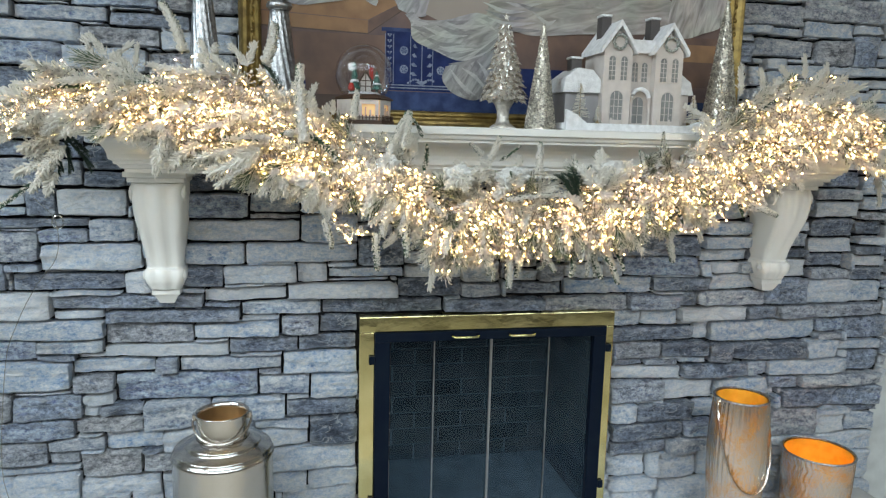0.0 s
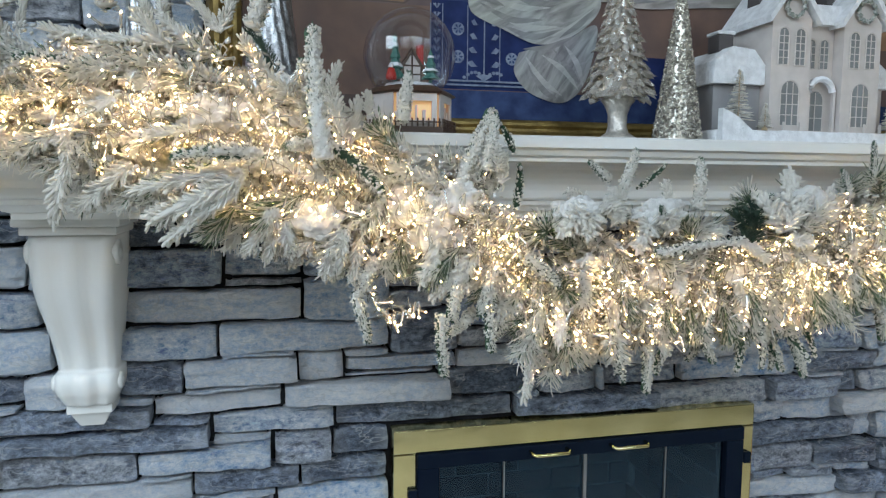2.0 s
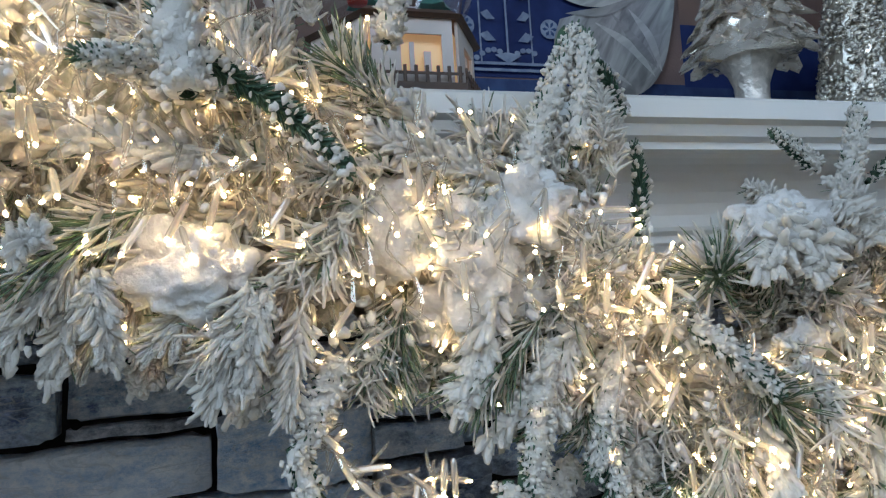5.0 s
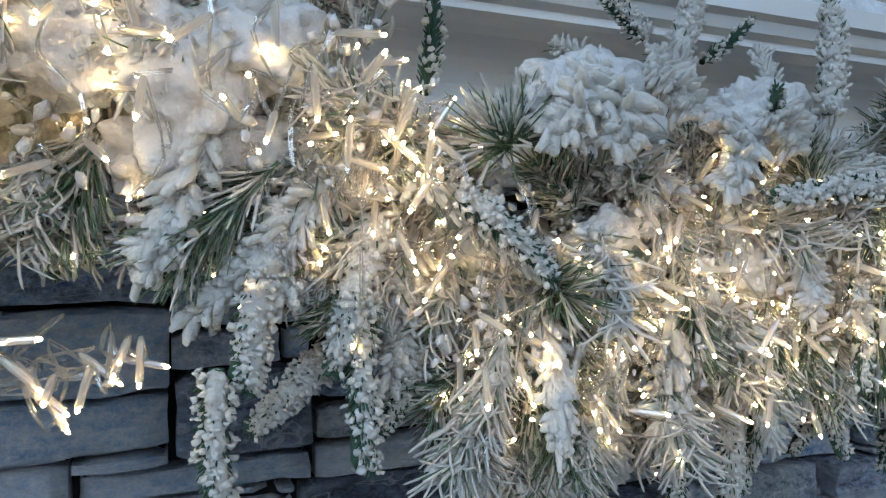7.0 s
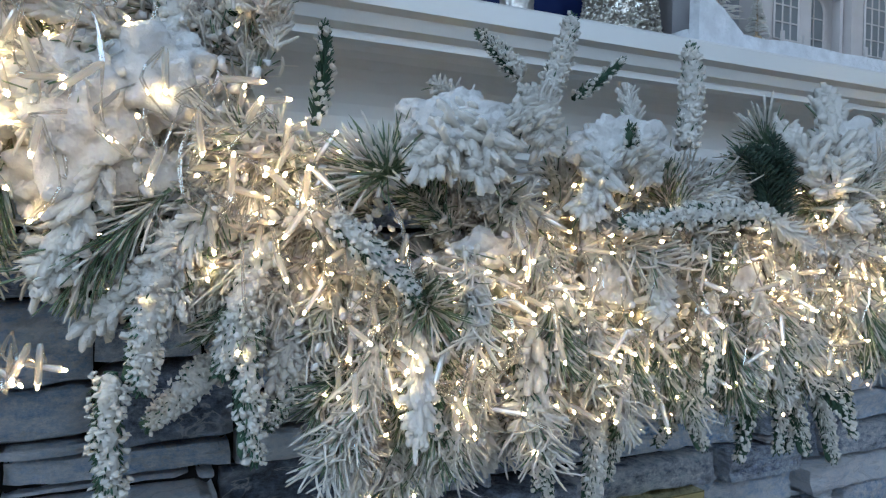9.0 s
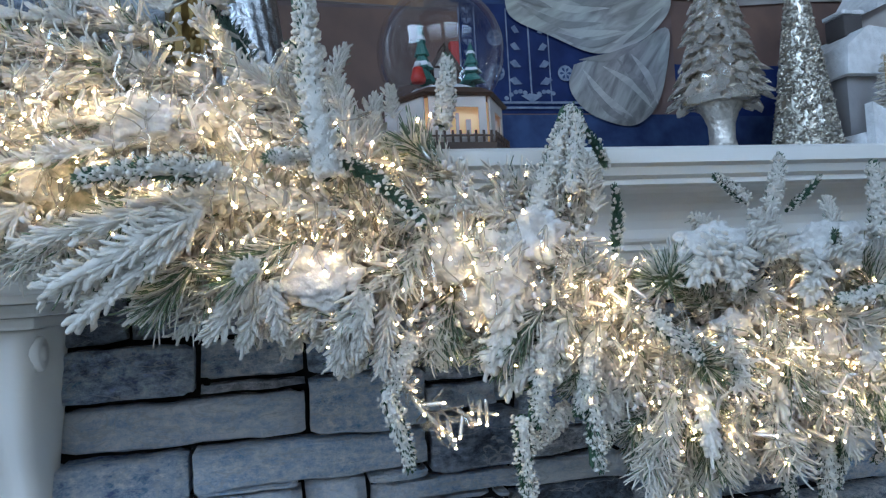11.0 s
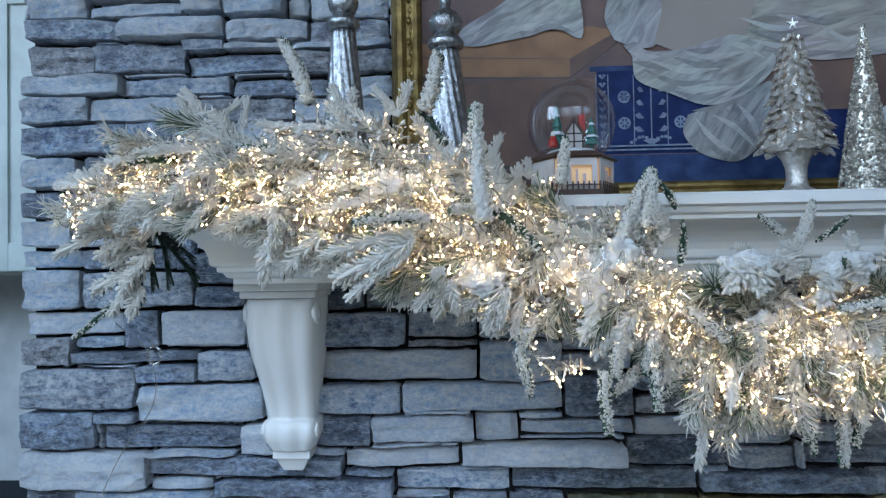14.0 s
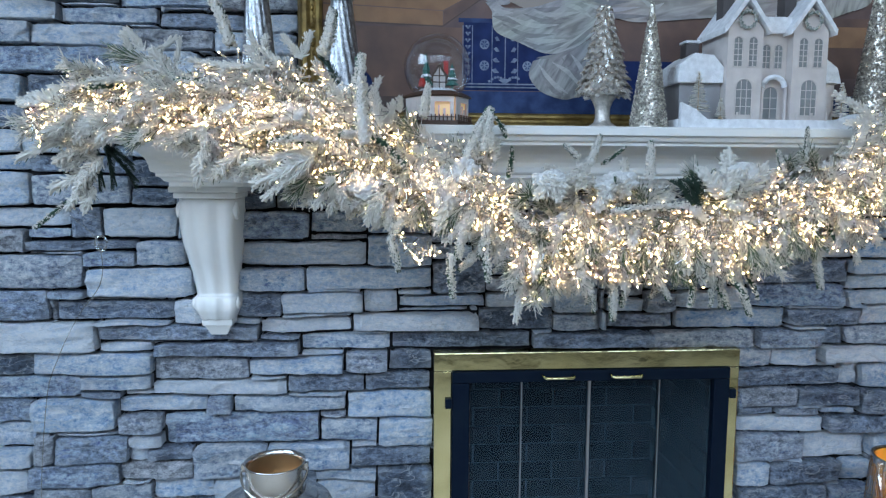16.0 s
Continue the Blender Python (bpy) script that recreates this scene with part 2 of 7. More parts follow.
STONE = ledge_stone()
MORTAR = mat("mortar", (0.02, 0.021, 0.024), 0.95, col2=(0.012, 0.012, 0.014), bump=0.8)
WHITE = mat("white_paint", (0.80, 0.80, 0.77), 0.32, col2=(0.76, 0.76, 0.73), scale=5, bump=0.05, bscale=120)
WALL = mat("wall_paint", (0.70, 0.74, 0.74), 0.8, bump=0.1, bscale=200)
ROOM_PAINT = mat("taupe_wall_paint", (0.34, 0.33, 0.31), 0.85, bump=0.1, bscale=200)
CEIL = mat("ceiling_paint", (0.55, 0.55, 0.53), 0.9)
CABINET = mat("cabinet_paint", (0.60, 0.70, 0.68), 0.4, bump=0.04)
OAK = mat("oak_floor", (0.52, 0.46, 0.39), 0.35, col2=(0.43, 0.38, 0.32), scale=7, bump=0.15, vary=0.25)
SLAB = mat("hearth_slab", (0.50, 0.50, 0.49), 0.6, col2=(0.40, 0.40, 0.40), bump=0.6)
BRASS = mat("polished_brass", (0.93, 0.82, 0.45), 0.15, 1.0, col2=(0.70, 0.60, 0.28), scale=6, bump=0.9, bscale=9)
BLACK = mat("black_enamel", (0.004, 0.009, 0.020), 0.45, col2=(0.006, 0.012, 0.022), bump=0.05, bscale=150, Specular_IOR_Level=0.06)
STEEL = mat("brushed_steel", (0.42, 0.42, 0.43), 0.35, 1.0, bump=0.05)
SOOT = mat("sooty_firebrick", (0.14, 0.09, 0.075), 0.9, col2=(0.035, 0.028, 0.025), scale=8, bump=0.15, vary=0.5)
SMOKED = clear("smoked_glass", (0.42, 0.53, 0.62), 0.01, 0.045, 0.40, 0.002)
SMOKED.node_tree.nodes["Glossy BSDF"].inputs[0].default_value = (0.25, 0.44, 0.62, 1)
GLASS = clear("clear_glass", (0.97, 0.98, 1.0), 0.01, 0.03, 0.55)
AMBER_GLASS = mercury_glass()
AMBER_LINING = mat("amber_lacquer", (0.90, 0.50, 0.07), 0.35, col2=(0.80, 0.38, 0.04), scale=30, bump=0.2)
FIRE_MORTAR = mat("firebox_mortar", (0.36, 0.34, 0.31), 0.95, col2=(0.22, 0.21, 0.19), bump=0.5)
PLASTIC = clear("clear_plastic", (0.95, 0.94, 0.90), 0.08, 0.16, 0.75, 0.13)
BULB_PLASTIC = clear("bulb_plastic", (0.97, 0.95, 0.90), 0.08, 0.14, 0.6, 0.30)
GOLD = mat("gilded_wood", (0.36, 0.25, 0.085), 0.4, 0.7, col2=(0.17, 0.11, 0.04), scale=30, bump=0.5, bscale=90)
SILVER = mat("silver_lustre", (0.84, 0.79, 0.72), 0.27, 0.75, col2=(0.66, 0.62, 0.57), scale=40, bump=0.2)
SILVER_FOOT = mat("silver_lustre_foot", (0.74, 0.70, 0.64), 0.36, 0.7, col2=(0.5, 0.47, 0.43), scale=90, bump=0.9, bscale=130)
GLITTER = mat("champagne_glitter", (0.80, 0.76, 0.68), 0.34, 0.8, col2=(0.45, 0.42, 0.36), scale=60, vary=0.5, island=True)
MERCURY = mat("silvered_glass", (0.56, 0.58, 0.60), 0.30, 1.0, col2=(0.30, 0.31, 0.32), scale=90, bump=0.7, bscale=160)
NICKEL = mat("warm_nickel", (0.70, 0.66, 0.62), 0.22, 1.0, col2=(0.60, 0.56, 0.52), scale=5, bump=0.15, bscale=40)
COPPER = mat("copper_inside", (0.72, 0.42, 0.2), 0.35, 1.0)
FLOCK = flocked("flocked_needles", 0.06, (0.14, 0.16, 0.10))
STRAND = flocked("pale_strands", 0.06, (0.20, 0.21, 0.12))
NEEDLE = mat("green_needles", (0.055, 0.115, 0.065), 0.6, col2=(0.15, 0.20, 0.12), scale=40, vary=0.4, island=True)
GREEN_NEEDLE = mat("cedar_green_needles", (0.025, 0.075, 0.045), 0.6, col2=(0.06, 0.12, 0.07), scale=40, vary=0.4, island=True)
DARK_NEEDLE = mat("dark_green_needles", (0.012, 0.035, 0.022), 0.6, col2=(0.03, 0.06, 0.04), scale=40, vary=0.4, island=True)
INNER = mat("inner_branches", (0.16, 0.17, 0.12), 0.9, col2=(0.66, 0.63, 0.57), scale=55, bump=1.0, bscale=130)
LED = glow("warm_led", (1.0, 0.69, 0.32), LED_GLOW)
COTTON = mat("sprayed_cotton", (0.66, 0.65, 0.62), 0.95, col2=(0.56, 0.55, 0.53), scale=40, bump=0.9, bscale=160)
PAPER = mat("white_card", (0.64, 0.585, 0.55), 0.7, col2=(0.56, 0.51, 0.48), scale=25, bump=0.1)
SNOW = mat("craft_snow", (0.86, 0.88, 0.9), 0.75, scale=60, bump=0.8, bscale=220)
PANE = mat("pale_vellum", (0.24, 0.25, 0.25), 0.4)
GREY_CARD = mat("grey_card", (0.09, 0.08, 0.08), 0.8, bump=0.3)
WING_CARD = mat("pale_grey_card", (0.34, 0.34, 0.35), 0.8, col2=(0.26, 0.26, 0.27), bump=0.3)
BOX_WOOD = mat("pale_plywood", (0.55, 0.42, 0.26), 0.6, col2=(0.42, 0.3, 0.18), scale=18)
DARK_WOOD = mat("dark_wood", (0.07, 0.035, 0.02), 0.5)
RED = mat("red_paint", (0.50, 0.03, 0.02), 0.45)
LANTERN = glow("lantern_glow", (1.0, 0.66, 0.36), 0.45)
CANDLE = glow("candle_flame", (1.0, 0.58, 0.2), CANDLE_GLOW)
# emission in the wax itself, standing in for candlelight spread through it
GLOWING_WAX = glow("lit_amber_wax", (1.0, 0.40, 0.07), 0.9)
WREATH = mat("frosted_wreath", (0.10, 0.14, 0.11), 0.7, col2=(0.5, 0.5, 0.48), scale=180, bump=0.5)
FIR_GREEN = mat("toy_fir_green", (0.04, 0.17, 0.14), 0.6)

# ---- helpers for building ----


def part(name, bm, material, parent=None, label="", smooth=False):
    me = bpy.data.meshes.new(name)
    bm.normal_update()
    bm.to_mesh(me)
    bm.free()
    for m in material if isinstance(material, (list, tuple)) else [material]:
        me.materials.append(m)
    if smooth:
        me.polygons.foreach_set("use_smooth", [True] * len(me.polygons))
    ob = new(name, me)
    ob.parent = parent
    if label:
        ob["label"] = label
    return ob


def thing(name, label, category, at=(0, 0, 0), group="", kind=""):
    ob = new(name)
    ob.empty_display_size = 0.05
    ob.location = at
    return tagged(ob, label, category, group, kind)


def box(x0, x1, y0, y1, z0, z1, bevel=0.0, bm=None):
    """A box between the given planes, its edges eased; added to bm where one is given."""
    own = bmesh.new()
    bmesh.ops.create_cube(own, size=1, matrix=Matrix.Translation(((x0 + x1) / 2, (y0 + y1) / 2, (z0 + z1) / 2)) @ Matrix.Diagonal((x1 - x0, y1 - y0, z1 - z0, 1)))
    if bevel:
        bmesh.ops.bevel(own, geom=own.edges[:], offset=bevel, segments=2, affect="EDGES", profile=0.6)
    if bm is None:
        return own
    me = bpy.data.meshes.new("tmp")
    own.to_mesh(me)
    own.free()
    bm.from_mesh(me)
    bpy.data.meshes.remove(me)
    return bm


def lathe(profile, seg=32, at=(0, 0, 0), wave=None, bm=None):
    """A turned body from (radius, height) pairs. wave(angle, i) scales the radius."""
    bm = bm or bmesh.new()
    rings = []
    for i, (r, z) in enumerate(profile):
        ring = []
        for k in range(seg):
            a = 2 * math.pi * k / seg
            s = r * (wave(a, i) if wave else 1)
            ring.append(bm.verts.new((at[0] + s * math.cos(a), at[1] + s * math.sin(a), at[2] + z)))
        rings.append(ring)
    for a, b in zip(rings, rings[1:]):
        for k in range(seg):
            bm.faces.new((a[k], a[(k + 1) % seg], b[(k + 1) % seg], b[k]))
    for ring, flip in ((rings[0], True), (rings[-1], False)):
        if profile[0 if flip else -1][0] > 1e-4:
            bm.faces.new(list(reversed(ring)) if flip else ring)
    bmesh.ops.remove_doubles(bm, verts=bm.verts[:], dist=1e-5)
    return bm


def tube(points, r, seg=6, bm=None, closed=False):
    """A round bar along points."""
    bm = bm or bmesh.new()
    pts = [Vector(p) for p in points]
    rings = []
    for i, p in enumerate(pts):
        d = (pts[(i + 1) % len(pts)] - pts[i - 1]) if closed else (pts[min(i + 1, len(pts) - 1)] - pts[max(i - 1, 0)])
        d.normalize()
        u = d.cross(Vector((0, 0, 1)) if abs(d.z) < 0.9 else Vector((1, 0, 0))).normalized()
        v = d.cross(u)
        rings.append([bm.verts.new(p + r * (math.cos(2 * math.pi * k / seg) * u + math.sin(2 * math.pi * k / seg) * v)) for k in range(seg)])
    pairs = list(zip(rings, rings[1:])) + ([(rings[-1], rings[0])] if closed else [])
    for a, b in pairs:
        for k in range(seg):
            bm.faces.new((a[k], a[(k + 1) % seg], b[(k + 1) % seg], b[k]))
    if not closed:
        bm.faces.new(list(reversed(rings[0])))
        bm.faces.new(rings[-1])
    return bm


def prism(outline, y0, y1, bm=None):
    """An outline of (x, z) pairs, drawn out from y0 to y1."""
    bm = bm or bmesh.new()
    a = [bm.verts.new((x, y0, z)) for x, z in outline]
    b = [bm.verts.new((x, y1, z)) for x, z in outline]
    bm.faces.new(a)
    bm.faces.new(list(reversed(b)))
    for k in range(len(a)):
        j = (k + 1) % len(a)
        bm.faces.new((a[k], b[k], b[j], a[j]))
    bmesh.ops.recalc_face_normals(bm, faces=bm.faces[:])
    return bm


def spline(points, n):
    """Points evenly along a smooth curve through the given ones (rows of any width)."""
    p = np.array(points, float)
    p = np.vstack([2 * p[0] - p[1], p, 2 * p[-1] - p[-2]])
    t = np.linspace(0, len(points) - 1 - 1e-9, n)
    i = t.astype(int)
    f = (t - i)[:, None]
    a, b, c, d = p[i], p[i + 1], p[i + 2], p[i + 3]
    return 0.5 * (2 * b + (c - a) * f + (2 * a - 5 * b + 4 * c - d) * f**2 + (3 * b - a - 3 * c + d) * f**3)

# ---- the room ----
STONE_L, STONE_R, HEARTH = -1.79, 1.745, 0.25


def setting(name, bm, material, label, category):
    return tagged(part(name, bm, material), label, category, kind="structure")


setting("floor", box(-ROOM_X, ROOM_X, ROOM_BACK, 0.9, -0.05, 0.0), OAK, "brown oak floor of the living room", "floor")
setting("ceiling", box(-ROOM_X, ROOM_X, ROOM_BACK, 0.9, ROOM_TOP, ROOM_TOP + 0.1), CEIL, "plain white painted ceiling", "ceiling")
wy, wz, ww, wh = WEST_WINDOW
bm = box(-ROOM_X - 0.12, -ROOM_X, ROOM_BACK, wy - ww / 2, 0, ROOM_TOP)
box(-ROOM_X - 0.12, -ROOM_X, wy + ww / 2, 0.9, 0, ROOM_TOP, bm=bm)
box(-ROOM_X - 0.12, -ROOM_X, wy - ww / 2, wy + ww / 2, 0, wz, bm=bm)
box(-ROOM_X - 0.12, -ROOM_X, wy - ww / 2, wy + ww / 2, wz + wh, ROOM_TOP, bm=bm)
setting("wall_west", bm, ROOM_PAINT, "taupe painted side wall with a wide window", "wall")
w = setting("window_4", box(-ROOM_X - 0.08, -ROOM_X - 0.04, wy - 0.02, wy + 0.02, wz, wz + wh), WHITE, "white window with a middle bar", "window")
part("window_sill", box(-ROOM_X - 0.1, -ROOM_X + 0.06, wy - ww / 2 - 0.05, wy + ww / 2 + 0.05, wz - 0.03, wz - 0.002, 0.004), WHITE, w)
setting("wall_east", box(ROOM_X, ROOM_X + 0.12, ROOM_BACK, 0.9, 0, ROOM_TOP), ROOM_PAINT, "taupe painted side wall", "wall")
bm = box(-ROOM_X, -1.55, 0.62, 0.74, 0, ROOM_TOP)
setting("wall_north", bm, WALL, "pale painted wall of the alcove beside the chimney breast", "wall")
setting("wall_north_2", box(1.5, ROOM_X, 0.28, 0.4, 0, ROOM_TOP), WALL, "pale painted wall beside the chimney breast", "wall")
bm = bmesh.new()
edges = [-ROOM_X] + [v for wx, _, ww, _ in WINDOWS for v in (wx - ww / 2, wx + ww / 2)] + [ROOM_X]
for a, b in zip(edges[::2], edges[1::2]):
    box(a, b, ROOM_BACK - 0.12, ROOM_BACK, 0, ROOM_TOP, bm=bm)
for wx, wz, ww, wh in WINDOWS:
    box(wx - ww / 2, wx + ww / 2, ROOM_BACK - 0.12, ROOM_BACK, 0, wz, bm=bm)
    box(wx - ww / 2, wx + ww / 2, ROOM_BACK - 0.12, ROOM_BACK, wz + wh, ROOM_TOP, bm=bm)
setting("wall_south", bm, ROOM_PAINT, "taupe wall with three tall windows", "wall")
for k, (wx, wz, ww, wh) in enumerate(WINDOWS):
    w = setting(f"window_{k + 1}", box(wx - 0.02, wx + 0.02, ROOM_BACK - 0.08, ROOM_BACK - 0.04, wz, wz + wh), WHITE, "white window with a middle bar", "window")
    part("window_sill", box(wx - ww / 2 - 0.05, wx + ww / 2 + 0.05, ROOM_BACK - 0.1, ROOM_BACK + 0.06, wz - 0.03, wz - 0.002, 0.004), WHITE, w)
    part("window_rail", box(wx - ww / 2, wx + ww / 2, ROOM_BACK - 0.08, ROOM_BACK - 0.04, wz + wh / 2 - 0.02, wz + wh / 2 + 0.02), WHITE, w)

# chimney breast behind the stones, open at the firebox
FX, FTOP = 0.43, 1.02
bm = bmesh.new()
for x0, x1, z0, z1 in ((STONE_L + 0.015, -FX, 0, ROOM_TOP), (FX, STONE_R - 0.015, 0, ROOM_TOP), (-FX, FX, FTOP, ROOM_TOP), (-FX, FX, 0, HEARTH)):
    box(x0, x1, 0.052, 0.6, z0, z1, bm=bm)
breast = setting("wall_chimney_breast", bm, MORTAR, "chimney breast faced with dry-stacked blue-grey ledge stone", "stone wall")
hearth = setting("hearth", box(-1.7, 1.66, -0.62, 0.03, 0, HEARTH - 0.05), MORTAR, "raised stone hearth in front of the fireplace", "hearth")
for k in range(5):
    x0 = -1.72 + k * 0.682
    part("hearth_slab", box(x0, x0 + 0.676, -0.65, 0.028, HEARTH - 0.048, HEARTH, 0.008), SLAB, hearth)

# ---- fireplace ----
fire = thing("fireplace", "built-in fireplace with brass frame and four black-edged glass doors", "fireplace", (0, -0.02, HEARTH))


def at_fire(name, bm, material, label="", parent=None, smooth=False):
    bmesh.ops.translate(bm, verts=bm.verts[:], vec=(0, 0.02, -HEARTH))
    return part(name, bm, material, parent or fire, label, smooth)


T = 1.07
at_fire("frame_top", box(-0.48, 0.48, -0.022, 0.028, T - 0.056, T, 0.003), BRASS, "polished brass frame")
at_fire("frame_side", box(-0.48, -0.426, -0.021, 0.028, HEARTH + 0.001, T - 0.057, 0.003), BRASS, "polished brass frame")
at_fire("frame_side", box(0.449, 0.48, -0.021, 0.028, HEARTH + 0.001, T - 0.057, 0.003), BRASS, "polished brass frame")
at_fire("door_rail", box(-0.425, 0.448, -0.030, 0.0, T - 0.092, T - 0.0575, 0.003), BLACK, "black enamelled top rail")
at_fire("door_rail", box(-0.425, 0.448, -0.030, 0.0, HEARTH + 0.001, HEARTH + 0.04, 0.003), BLACK)
for x0, x1 in ((-0.425, -0.372), (0.398, 0.448)):
    at_fire("door_stile", box(x0, x1, -0.029, 0.0, HEARTH + 0.041, T - 0.093, 0.003), BLACK)
leaf = [-0.371, -0.21, 0.002, 0.225, 0.397]
for k in range(4):
    x0, x1 = leaf[k], leaf[k + 1]
    at_fire("glass_pane", box(x0 + 0.003, x1 - 0.003, -0.016, -0.011, HEARTH + 0.041, T - 0.093), SMOKED, "dark reflecting glass door").visible_shadow = False
for k, x in enumerate(leaf[1:4]):
    w = 0.0045 if k == 1 else 0.002
    at_fire("door_strip", box(x - w, x + w, -0.021, -0.006, HEARTH + 0.041, T - 0.093, 0.001), STEEL, "thin metal strip between glass doors")
for x in (-0.1, 0.111):
    s = [(x - 0.047, -0.03, T - 0.072), (x - 0.047, -0.05, T - 0.073), (x - 0.04, -0.057, T - 0.074), (x + 0.04, -0.057, T - 0.074), (x + 0.047, -0.05, T - 0.073), (x + 0.047, -0.03, T - 0.072)]
    at_fire("handle", tube(s, 0.0045, 8), BRASS, "small brass pull", smooth=True)
for x, z in ((-0.436, 0.915), (0.458, 0.93), (0.458, 0.38), (-0.436, 0.38)):
    at_fire("hinge_clip", box(x - 0.01, x + 0.01, -0.034, -0.0225, z - 0.015, z + 0.015, 0.002), BLACK)
# firebox lining: courses of sooty brick
bm = bmesh.new()
box(-0.41, 0.41, 0.5, 0.56, HEARTH + 0.01, FTOP, bm=bm)
box(-0.428, -0.41, 0.0, 0.56, HEARTH + 0.01, FTOP, bm=bm)
box(0.41, 0.428, 0.0, 0.56, HEARTH + 0.01, FTOP, bm=bm)
box(-0.41, 0.41, 0.0, 0.5, FTOP - 0.012, FTOP - 0.002, bm=bm)
box(-0.41, 0.41, 0.0, 0.5, HEARTH + 0.01, HEARTH + 0.03, bm=bm)
at_fire("firebox", bm, FIRE_MORTAR, "sooty brick firebox")
for row in range(10):
    z = HEARTH + 0.035 + row * 0.073
    for k in range(5):
        x = -0.40 + k * 0.21 - (0.1 if row % 2 else 0)
        x0, x1 = max(x, -0.405), min(x + 0.2, 0.405)
        if x1 - x0 > 0.04:
            at_fire("firebrick", box(x0, x1, 0.488, 0.4995, z, z + 0.064), SOOT)
    for side in (-1, 1):
        for k in range(3):
            y = 0.03 + k * 0.16 - (0.07 if row % 2 else 0)
            y0, y1 = max(y, 0.02), min(y + 0.15, 0.485)
            x0, x1 = sorted((side * 0.397, side * 0.4095))
            if y1 - y0 > 0.04:
                at_fire("firebrick", box(x0, x1, y0, y1, z, z + 0.064), SOOT)

# ---- mantel shelf ----
MT = 1.730
profile = [(0.0, MT), (0.352, MT), (0.358, MT - 0.004), (0.358, MT - 0.022), (0.350, MT - 0.026), (0.345, MT - 0.036), (0.336, MT - 0.040), (0.336, MT - 0.047)]
for k in range(9):
    a = math.radians(90 * k / 8)
    profile.append((0.258 + 0.072 * (1 - math.sin(a)), MT - 0.05 - 0.064 * (1 - math.cos(a))))
profile += [(0.256, MT - 0.118), (0.247, MT - 0.122), (0.247, MT - 0.130), (0.238, MT - 0.133), (0.232, MT - 0.142), (0.222, MT - 0.145), (0.222, MT - 0.156), (0.0, MT - 0.156)]
mantel = thing("mantel_shelf", "long white painted mantel shelf with crown moulding", "mantel", (0, -0.02, MT - 0.156))


def moulding(name, run_of, label):
    """One band of the mantel, returned to the wall at both ends."""
    bm = bmesh.new()
    rows = []
    for d, z in [(0.0, run_of[0][1])] * (run_of[0][0] > 0) + run_of + [(0.0, run_of[-1][1])] * (run_of[-1][0] > 0):
        e = 1.18 + max(d - 0.222, 0) if d > 0 else 1.18
        rows.append([bm.verts.new((sx * e, y + 0.02, z - MT + 0.156)) for sx, y in ((-1, 0.03), (-1, -d), (1, -d), (1, 0.03))])
    for a, b in zip(rows, rows[1:]):
        for k in range(3):
            if len({v.co.to_tuple(5) for v in (a[k], b[k], b[k + 1], a[k + 1])}) == 4:
                bm.faces.new((a[k], b[k], b[k + 1], a[k + 1]))
    bmesh.ops.recalc_face_normals(bm, faces=bm.faces[:])
    return part(name, bm, WHITE, mantel, label)


moulding("shelf_board", profile[:6], "rounded white shelf board")
moulding("crown_moulding", profile[5:18], "hollow white crown moulding")
moulding("bed_moulding", profile[17:], "stepped white bed moulding")


